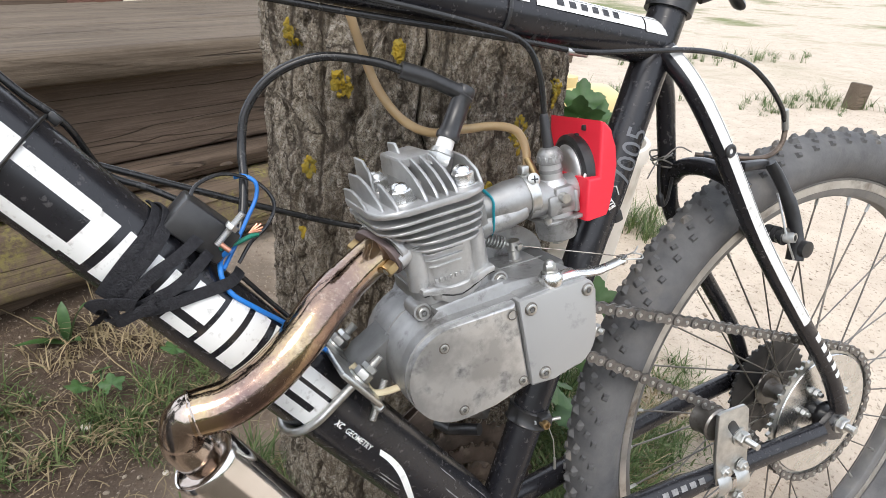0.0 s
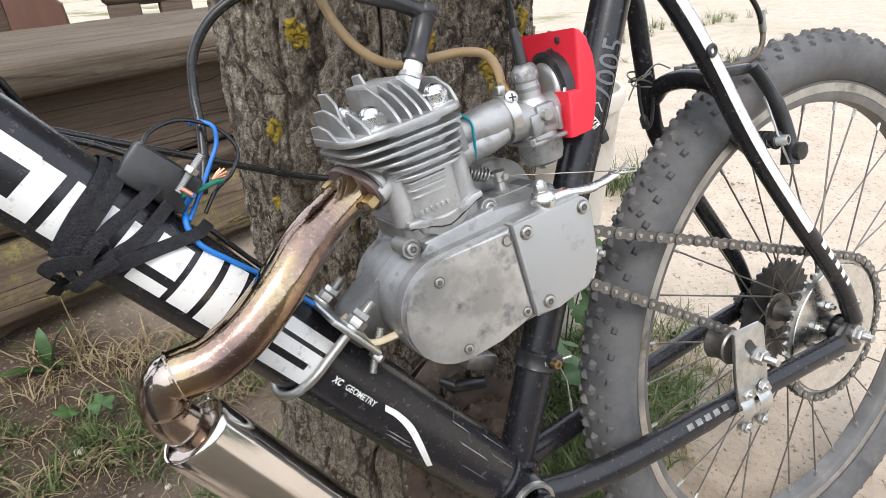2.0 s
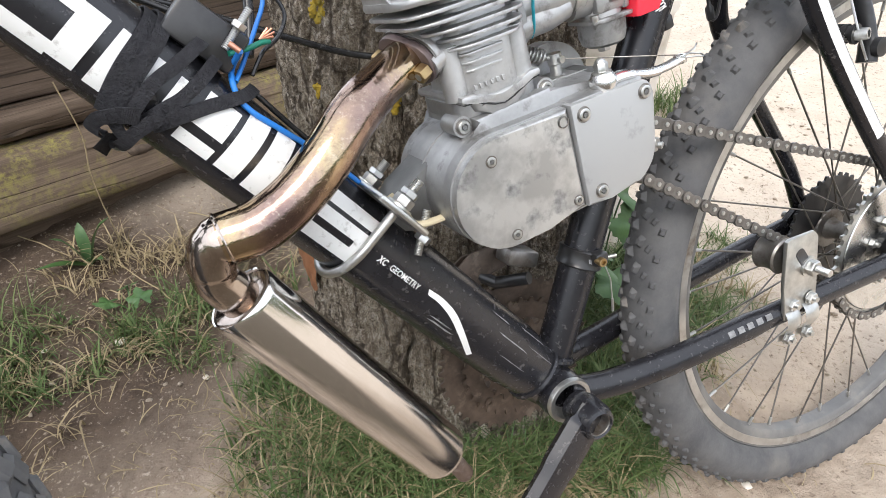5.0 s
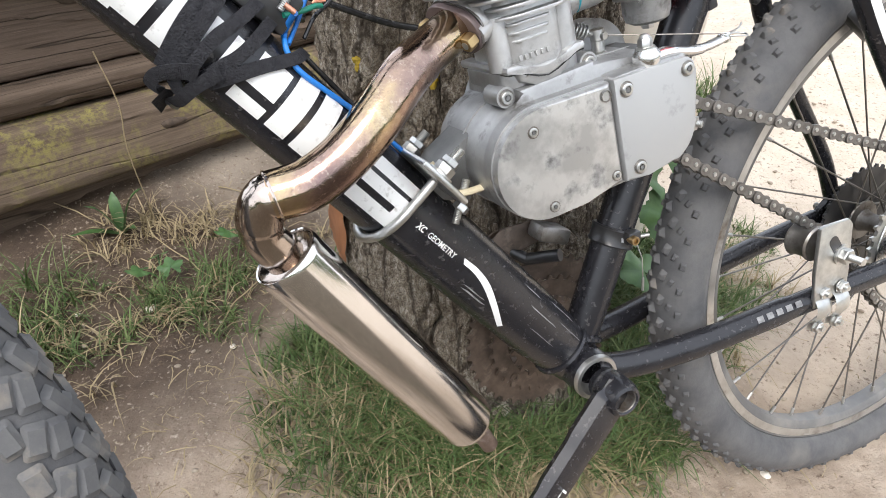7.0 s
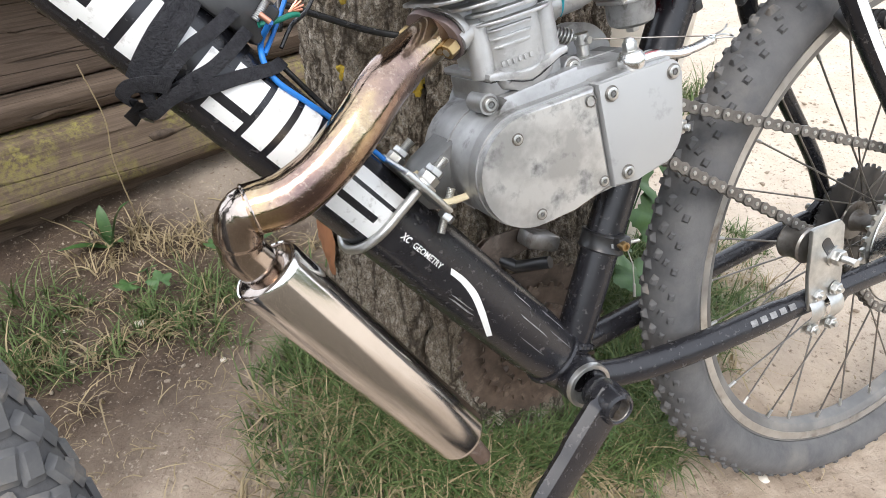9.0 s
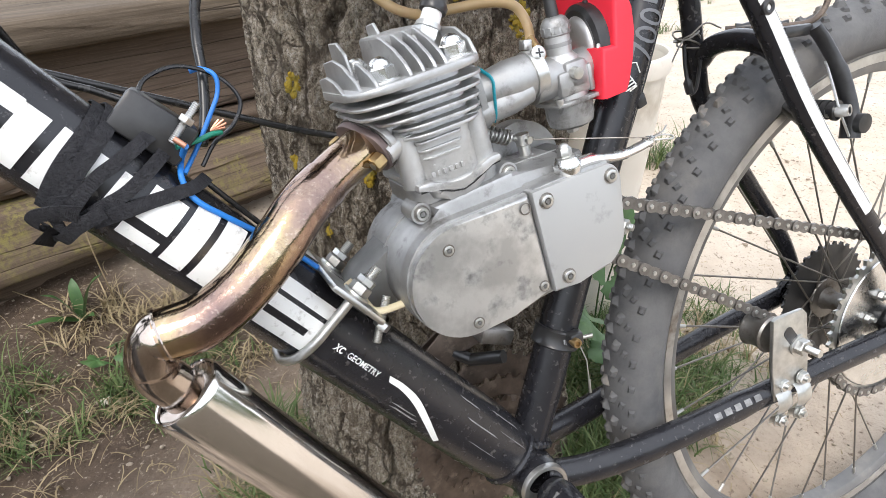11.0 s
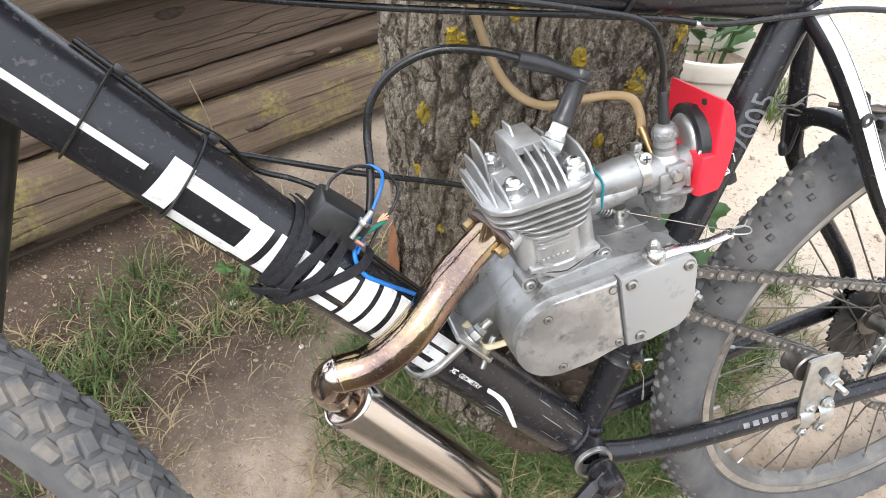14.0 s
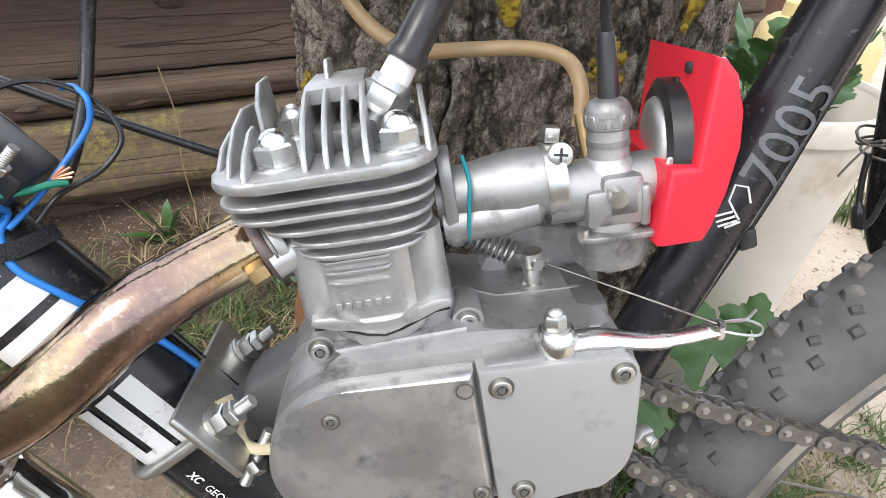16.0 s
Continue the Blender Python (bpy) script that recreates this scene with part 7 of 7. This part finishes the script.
part("noodle", tube(spline([(0.3325, -0.019, 0.682), (0.331, -0.019, 0.668), (0.322, -0.019, 0.658), (0.306, -0.018, 0.653), (0.282, -0.010, 0.653), (0.252, 0.020, 0.655)], 6), 0.0027, 10), RUST, br, "rusty brake noodle")
part("noodle_ferrule", tube([(0.3265, -0.020, 0.700), (0.3325, -0.019, 0.680)], 0.0036, 12), ZINC, br, "bright ferrule")
part("bellows", tube(spline([(0.292, -0.012, 0.653), (0.258, 0.014, 0.655)], 8), [0.0050, 0.0036] * 4 + [0.0045], 12), BOOT, br, "rubber bellows")
# wire wound round the far stay, its ends loose
wire = []
for k in range(60):
    a = 2 * math.pi * k / 15
    c_ = Vector((0.2305, 0.046, 0.655)).lerp(Vector((0.2375, 0.0475, 0.6425)), k / 59 + 0.10 * math.sin(k * 0.9))
    wire.append(c_ + Vector((0.0112 * math.cos(a), 0.0112 * math.sin(a), 0.003 * math.sin(a * 1.3))))
part("wire_wrap", tube(wire, 0.0009, 6), SPOKE, frame_ob, "thin wire wound round the stay")
part("wire_wrap", tube(spline([(0.222, 0.040, 0.649), (0.211, 0.036, 0.640), (0.204, 0.034, 0.632)], 5), 0.0008, 6), SPOKE, frame_ob)
part("wire_wrap", tube(spline([(0.226, 0.036, 0.652), (0.243, 0.034, 0.662), (0.26, 0.032, 0.656)], 5), 0.0008, 6), SPOKE, frame_ob)
part("brake_arm_end", tube(spline([(0.2215, 0.038, 0.645), (0.2225, 0.037, 0.625), (0.2265, 0.036, 0.606), (0.230, 0.036, 0.600), (0.236, 0.036, 0.606), (0.240, 0.036, 0.630)], 6), [0.0018] * 10 + [0.0040] * 6 + [0.0018] * 15, 8), BOOT, frame_ob)
part("link", box(0.035, 0.010, 0.010, Matrix.Translation((0.284, -0.026, 0.648)), 0.003), BOOT, br)

# ---- fork and stem end of the front wheel ----
fork = part("fork", tube([HEAD_LO - HEAD_D * 0.02, HEAD_LO - HEAD_D * 0.06], 0.028, 18), BLACK, bike, "suspension fork with pale legs")
FORKC = Matrix.Rotation(radians(-28), 3, "Z")
for sy in (-0.062, 0.062):
    side = FORKC @ Vector((0, sy, 0))
    crown = HEAD_LO - HEAD_D * 0.055 + side
    axl = FRONT + side
    part("fork_leg", tube([crown, crown.lerp(axl, 0.65)], 0.014, 16), BOOT, fork)
    part("fork_lower", tube([crown.lerp(axl, 0.60), axl], 0.019, 18), PLASTIC_W, fork, "pale fork lower")
part("crown", tube([HEAD_LO - HEAD_D * 0.055 + FORKC @ Vector((0, -0.07, 0)), HEAD_LO - HEAD_D * 0.055 + FORKC @ Vector((0, 0.07, 0))], 0.02, 16), BLACK, fork)


# ---- container, plants and litter round the tree ----
BUCKET = (0.391, 0.533)


def build_bucket():
    z0 = ground_z(*BUCKET) - 0.01
    b = tagged(new("bucket"), "off-white plastic bucket stained with dirt, behind the tree", "bucket")
    b.location, b.scale = (BUCKET[0], BUCKET[1], z0), (1.10, 1.10, 1.10)
    part("body", lathe([(0.0, 0.0), (0.050, 0.0), (0.060, 0.010), (0.070, 0.12), (0.084, 0.25), (0.097, 0.35), (0.104, 0.43), (0.101, 0.434), (0.098, 0.43), (0.066, 0.12), (0.05, 0.014), (0.0, 0.014)], 64), PLASTIC_W, b)
    part("rim", lathe([(0.102, 0.412), (0.107, 0.413), (0.109, 0.430), (0.107, 0.437), (0.101, 0.438), (0.098, 0.432), (0.100, 0.42)], 64, Matrix(), True), PLASTIC_W, b)
    part("soil", lathe([(0.0, 0.385), (0.05, 0.388), (0.0975, 0.380), (0.0975, 0.37), (0, 0.37)], 40), DIRT, b, "dark soil")
    return b


build_bucket()
jug = tagged(new("canister"), "yellowed plastic canister behind the bucket", "canister")
jz = ground_z(0.66, 0.92)
part("body", box(0.20, 0.13, 0.42, Matrix.Translation((0.67, 0.93, jz + 0.21)) @ Matrix.Rotation(radians(-18), 4, "Z"), 0.045, 4), PLASTIC_Y, jug)
part("neck", lathe([(0.0, 0), (0.03, 0), (0.028, 0.03), (0, 0.03)], 24, Matrix.Translation((0.63, 0.94, jz + 0.41))), PLASTIC_Y, jug)


def leaf_verts(size, lobes, base, m):
    """A lobed leaf, slightly cupped, with crinkled rim."""
    verts, faces = [m @ Vector((0, 0, 0))], []
    n = 40
    for ring, f in ((0, 0.5), (1, 1.0)):
        for k in range(n):
            a = radians(-150 + 300 * k / (n - 1))
            r = size * f * (0.80 + 0.16 * math.cos(a * lobes) + 0.05 * math.cos(a * lobes * 4)) * (0.75 + 0.25 * math.cos(a / 2))
            verts.append(m @ Vector((r * math.sin(a), r * math.cos(a), size * 0.10 * f * f * (1 + math.cos(a * lobes * 1.0)) * (0.6 if ring else 0.2) - 0.15 * size * f * f)))
    for k in range(n - 1):
        faces.append((base, base + 1 + k, base + 2 + k))
        faces.append((base + 1 + k, base + 1 + n + k, base + 2 + n + k, base + 2 + k))
    return verts, faces


def plant(name, x, y, leaves, label, material=LEAF, seed=1):
    rnd = random.Random(seed)
    root = tagged(new(name), label, "plant")
    z = ground_z(x, y)
    root.location = (x, y, z - 0.003)
    for dx, dy, h, size, tilt, az in leaves:
        tip = Vector((dx, dy, h))
        part("stem", tube(spline([(0, 0, 0), (dx * 0.4, dy * 0.4, h * 0.6), tip], 6), 0.0014, 6), LEAF, root)
        m_ = Matrix.Translation(tip) @ Matrix.Rotation(radians(az), 4, "Z") @ Matrix.Rotation(radians(tilt), 4, "X")
        v, f = leaf_verts(size, 5, 0, m_)
        raw("leaf", v, f, material, root, angle=180)
    return root


plant("mallow_plant", 0.305, 0.375, [(0.00, -0.02, 0.23, 0.062, 50, 10), (-0.05, -0.06, 0.15, 0.055, 35, 60), (0.05, 0.0, 0.25, 0.045, 60, -30), (-0.02, -0.08, 0.10, 0.05, 25, 20), (0.03, -0.05, 0.17, 0.055, 55, 0),
                                    (-0.07, 0.0, 0.20, 0.04, 40, 90), (0.07, -0.07, 0.08, 0.035, 30, -40)], "broad-leaved green mallow plant beside the wheel", seed=2)
plant("bucket_plant", BUCKET[0], BUCKET[1], [(0.05 * math.cos(a), 0.05 * math.sin(a), 0.470 + 0.05 * (k % 3) / 2, 0.045, 30 + 15 * (k % 3), math.degrees(a) - 90) for k, a in enumerate([0.5 * j for j in range(12)])], "dark green leafy plant in the bucket", seed=3)
plant("ground_weed", -0.27, 0.70, [(0.02, -0.02, 0.05, 0.028, 25, 10), (-0.03, 0.0, 0.045, 0.026, 20, 100), (0.0, 0.03, 0.05, 0.024, 30, 200), (0.05, 0.01, 0.04, 0.022, 20, -60)], "low green weed with small round leaves", seed=5)
plant("ground_weed", -0.42, 0.66, [(0.02, -0.02, 0.04, 0.024, 25, 10), (-0.03, 0.0, 0.035, 0.024, 20, 100), (0.0, 0.03, 0.04, 0.022, 30, 200)], "low green weed with small round leaves", seed=6)


def long_leaf(root, tip, width, m_curl):
    p = spline([(0, 0, 0.0), (tip[0] * 0.5, tip[1] * 0.5, tip[2] * 0.75), tip], 6)
    verts, faces = [], []
    for i, q in enumerate(p):
        w = width * math.sin(math.pi * min(1, 0.12 + 0.88 * i / (len(p) - 1)) ** 0.8) + 0.0008
        d = Vector((tip[1], -tip[0], 0)).normalized()
        verts += [q + d * w, q - Vector((0, 0, m_curl * w)), q - d * w]
    for i in range(len(p) - 1):
        faces += [(i * 3, i * 3 + 1, i * 3 + 4, i * 3 + 3), (i * 3 + 1, i * 3 + 2, i * 3 + 5, i * 3 + 4)]
    raw("leaf", verts, faces, LEAF, root, angle=180)


wd = tagged(new("dock_weed"), "young weed with long narrow leaves beside the timbers", "plant")
wd.location = (-0.476, 0.785, ground_z(-0.476, 0.785) - 0.004)
for tip, w in (((0.055, -0.01, 0.085), 0.012), ((-0.04, -0.02, 0.075), 0.010), ((-0.075, -0.03, 0.03), 0.010), ((0.03, -0.05, 0.03), 0.009), ((0.0, 0.03, 0.07), 0.009)):
    long_leaf(wd, tip, w, 0.4)


def build_grass(name, patches, material, label, seed, lay=0.5, share_of=1.0):
    """Tufts of bent blades; one mesh."""
    rnd = random.Random(seed)
    verts, faces = [], []
    for cx, cy, rx, ry, count, h in patches:
        count = int(count * share_of)
        tufts = [(rnd.gauss(0, 0.45) * rx, rnd.gauss(0, 0.45) * ry, rnd.random()) for _ in range(max(3, count // 16))]
        for _ in range(count):
            tx, ty, tv = rnd.choice(tufts)
            x, y = cx + tx + rnd.gauss(0, 0.011), cy + ty + rnd.gauss(0, 0.011)
            if (x - TREE.x) ** 2 + (y - TREE.y) ** 2 < 0.19 ** 2:
                continue
            z = ground_z(x, y) - 0.004
            L = h * (0.45 + 0.95 * rnd.random() ** 1.3) * (0.6 + 0.6 * tv)
            a = rnd.random() * 2 * math.pi
            d = Vector((math.cos(a), math.sin(a), 0))
            s = Vector((-d.y, d.x, 0))
            w = 0.0008 + 0.0016 * rnd.random() ** 2
            bend = lay * (0.35 + 0.9 * rnd.random())
            b = len(verts)
            n = 4
            for k in range(n + 1):
                t = k / n
                ang = (0.15 + bend * 1.6 * t)
                p = Vector((x, y, z)) + d * (L * t * math.sin(ang)) + Vector((0, 0, L * t * math.cos(min(ang, 1.45))))
                ww = w * (1 - t) ** 0.7 if k < n else 0
                if k < n:
                    verts += [p + s * ww, p - s * ww]
                else:
                    verts.append(p)
            for k in range(n - 1):
                faces.append((b + 2 * k, b + 2 * k + 1, b + 2 * k + 3, b + 2 * k + 2))
            faces.append((b + 2 * n - 2, b + 2 * n - 1, b + 2 * n))
    o = raw(name, verts, faces, material, angle=180)
    return tagged(o, label, "grass", kind="stuff")


GREEN_PATCHES = [(-0.36, 0.60, 0.13, 0.06, 420, 0.065), (-0.48, 0.55, 0.10, 0.05, 200, 0.06), (-0.30, 0.66, 0.10, 0.05, 160, 0.055),
                 (-0.17, 0.30, 0.12, 0.12, 1900, 0.075), (-0.12, 0.20, 0.14, 0.08, 1500, 0.07), (-0.22, 0.40, 0.05, 0.06, 350, 0.07), (-0.03, 0.16, 0.12, 0.05, 900, 0.07),
                 (0.10, 0.15, 0.12, 0.06, 1100, 0.075), (0.16, 0.10, 0.09, 0.05, 500, 0.07), (0.22, 0.22, 0.07, 0.09, 900, 0.09), (0.28, 0.33, 0.08, 0.10, 1100, 0.10),
                 (0.36, 0.26, 0.10, 0.07, 800, 0.08), (0.47, 0.30, 0.12, 0.08, 700, 0.06), (0.42, 0.45, 0.12, 0.08, 700, 0.08), (-0.72, 0.46, 0.12, 0.14, 900, 0.09), (-0.62, 0.60, 0.1, 0.1, 500, 0.08),
                 (0.62, 0.42, 0.14, 0.06, 400, 0.05), (-0.33, 0.52, 0.03, 0.03, 110, 0.05), (-0.26, 0.40, 0.03, 0.03, 120, 0.05), (0.95, 0.95, 0.12, 0.12, 500, 0.09),
                 (2.9, 1.9, 0.5, 0.25, 900, 0.10), (1.9, 2.4, 0.4, 0.2, 600, 0.10), (3.5, 3.2, 0.9, 0.3, 900, 0.12), (0.0, 1.7, 0.6, 0.15, 500, 0.1)]
build_grass("grass", GREEN_PATCHES, GRASS, "short green grass in uneven tufts round the tree", 11, 0.65, 0.85)
DRY_PATCHES = [(-0.40, 0.58, 0.24, 0.14, 330, 0.06), (-0.15, 0.26, 0.18, 0.14, 1300, 0.07), (0.05, 0.12, 0.18, 0.06, 900, 0.06), (0.30, 0.28, 0.16, 0.12, 500, 0.07),
               (-0.28, 0.78, 0.22, 0.06, 220, 0.06), (-0.46, 0.78, 0.12, 0.08, 140, 0.06), (-0.70, 0.48, 0.2, 0.2, 350, 0.08), (0.5, 0.35, 0.2, 0.12, 300, 0.06)]
build_grass("dry_grass", DRY_PATCHES, STRAW, "dead straw-coloured grass lying among the green", 12, 0.95, 1.3)


def build_litter():
    rnd = random.Random(8)
    verts, faces = [], []
    ico = bmesh.new()
    bmesh.ops.create_icosphere(ico, subdivisions=1, radius=1)
    base = [v.co.copy() for v in ico.verts]
    tri = [tuple(v.index for v in f.verts) for f in ico.faces]
    ico.free()
    for _ in range(1500):
        x, y = rnd.uniform(-0.9, 1.3), rnd.uniform(-0.15, 1.0)
        s = 0.0012 + 0.0045 * rnd.random() ** 4
        m_ = Matrix.Rotation(rnd.random() * 6, 3, "Z")
        b = len(verts)
        z = ground_z(x, y) + 0.003 * noise.noise(Vector((x * 20, y * 20, 0)))
        for v in base:
            q = m_ @ Vector((v.x * 1.3, v.y, v.z * 0.6)) * s * (0.8 + 0.4 * rnd.random())
            verts.append((x + q.x, y + q.y, z + q.z + s * 0.2))
        faces += [tuple(b + i for i in t) for t in tri]
    o = raw("pebbles", verts, faces, mat("pebble", (0.42, 0.36, 0.28), 0.9, 0, (0.25, 0.2, 0.15), 60), angle=180)
    tagged(o, "scattered crumbs of earth and small pebbles", "pebbles", kind="stuff")
    for x, y, s in ((-0.443, 0.60, 0.009), (-0.55, 0.62, 0.006), (-0.33, 0.47, 0.005), (0.30, 0.02, 0.007), (0.26, -0.04, 0.006)):
        bm = bmesh.new()
        bmesh.ops.create_icosphere(bm, subdivisions=2, radius=s)
        for v in bm.verts:
            v.co *= 1 + 0.35 * noise.noise(v.co * 220)
            v.co.z *= 0.6
        st = part("stone", moved(bm, Matrix.Translation((x, y, ground_z(x, y) + s * 0.3))), PLASTIC_W)
        tagged(st, "small pale stone on the dirt", "stone", "stones on the dirt")


build_litter()


def build_straw():
    """Short dead stalks and roots lying flat on the dirt."""
    rnd = random.Random(17)
    verts, faces = [], []
    for _ in range(1500):
        x, y = rnd.gauss(-0.12, 0.38), rnd.gauss(0.38, 0.30)
        if y < -0.12 or (x - TREE.x) ** 2 + (y - TREE.y) ** 2 < 0.2 ** 2:
            continue
        a, L, w = rnd.random() * 6.3, 0.008 + 0.04 * rnd.random() ** 2, 0.0004 + 0.0006 * rnd.random()
        b, curl = len(verts), rnd.gauss(0, 0.5)
        for k in range(4):
            t = k / 3
            px, py = x + L * t * math.cos(a + curl * t), y + L * t * math.sin(a + curl * t)
            pz = ground_z(px, py) + 0.004 + 0.004 * math.sin(math.pi * t)
            verts += [(px - w * math.sin(a), py + w * math.cos(a), pz), (px + w * math.sin(a), py - w * math.cos(a), pz + 0.0004)]
        faces += [(b + 2 * k, b + 2 * k + 1, b + 2 * k + 3, b + 2 * k + 2) for k in range(3)]
    o = raw("straw", verts, faces, STRAW, angle=180)
    tagged(o, "short dead stalks scattered over the dirt", "straw", kind="stuff")


build_straw()
# twigs
for k, (p0, p1) in enumerate((((-0.44, 0.78), (-0.33, 0.62)), ((-0.36, 0.50), (-0.24, 0.62)), ((-0.60, 0.86), (-0.50, 0.80)), ((-0.30, 0.86), (-0.2, 0.80)))):
    rnd = random.Random(k)
    pts = []
    for q in range(6):
        t = q / 5
        x, y = p0[0] + (p1[0] - p0[0]) * t + rnd.gauss(0, 0.004), p0[1] + (p1[1] - p0[1]) * t + rnd.gauss(0, 0.004)
        pts.append((x, y, ground_z(x, y) + 0.012 * math.sin(math.pi * t) + 0.003))
    tagged(part("twig", tube(spline(pts, 4), 0.0012, 6), STRAW), "thin dry twig on the dirt", "twig", "twigs on the dirt")
# thin dry stalk in front of the timbers
tagged(part("dry_stalk", tube(spline([(-0.42, 0.80, ground_z(-0.42, 0.80)), (-0.425, 0.79, 0.30), (-0.415, 0.785, 0.38), (-0.425, 0.78, 0.47)], 6), 0.0011, 6), STRAW), "thin dry stalk in front of the timbers", "stalk")

# picnic table and posts farther off
table = tagged(new("picnic_table"), "dark red-brown wooden picnic table behind the bench", "table")
part("leg", prism([(-0.50, 0.15), (-0.345, 0.15), (-0.345, 0.60), (-0.350, 0.686), (-0.408, 0.735), (-0.45, 0.95), (-0.50, 0.95)], 2.00, 2.08, bevel=0.006), REDWOOD, table)
part("leg", box(0.36, 0.09, 0.82, Matrix.Translation((-0.685, 2.10, 0.56)), 0.008), WOOD, table)
part("tabletop", box(1.5, 0.7, 0.06, Matrix.Translation((-0.95, 2.35, 0.98)) @ Matrix.Rotation(radians(23), 4, "Z"), 0.008), WOOD, table)
stool = tagged(new("log_stool"), "dark rounded log seat on short legs behind the bench", "stool")
part("seat", box(0.29, 0.30, 0.15, Matrix.Translation((-0.10, 2.20, 0.735)), 0.035, 3), WOOD, stool)
for x in (-0.18, -0.02):
    part("leg", box(0.10, 0.12, 0.56, Matrix.Translation((x, 2.12, 0.39)), 0.012), WOOD, stool)
post_ = tagged(part("wooden_post", box(0.13, 0.09, 1.2, Matrix.Translation((0.98, 1.62, 0.62)) @ Matrix.Rotation(radians(12), 4, "Y"), 0.01), REDWOOD), "red-brown wooden post behind the tree", "post")
for x, y in ((3.08, 1.82), (2.3, 3.4)):
    tagged(part("wooden_stake", box(0.08, 0.08, 0.16, Matrix.Translation((x, y, ground_z(x, y) + 0.05)) @ Matrix.Rotation(radians(8), 4, "Y"), 0.01), GREYWOOD), "short grey stake in the sand", "stake", "stakes in the sand")
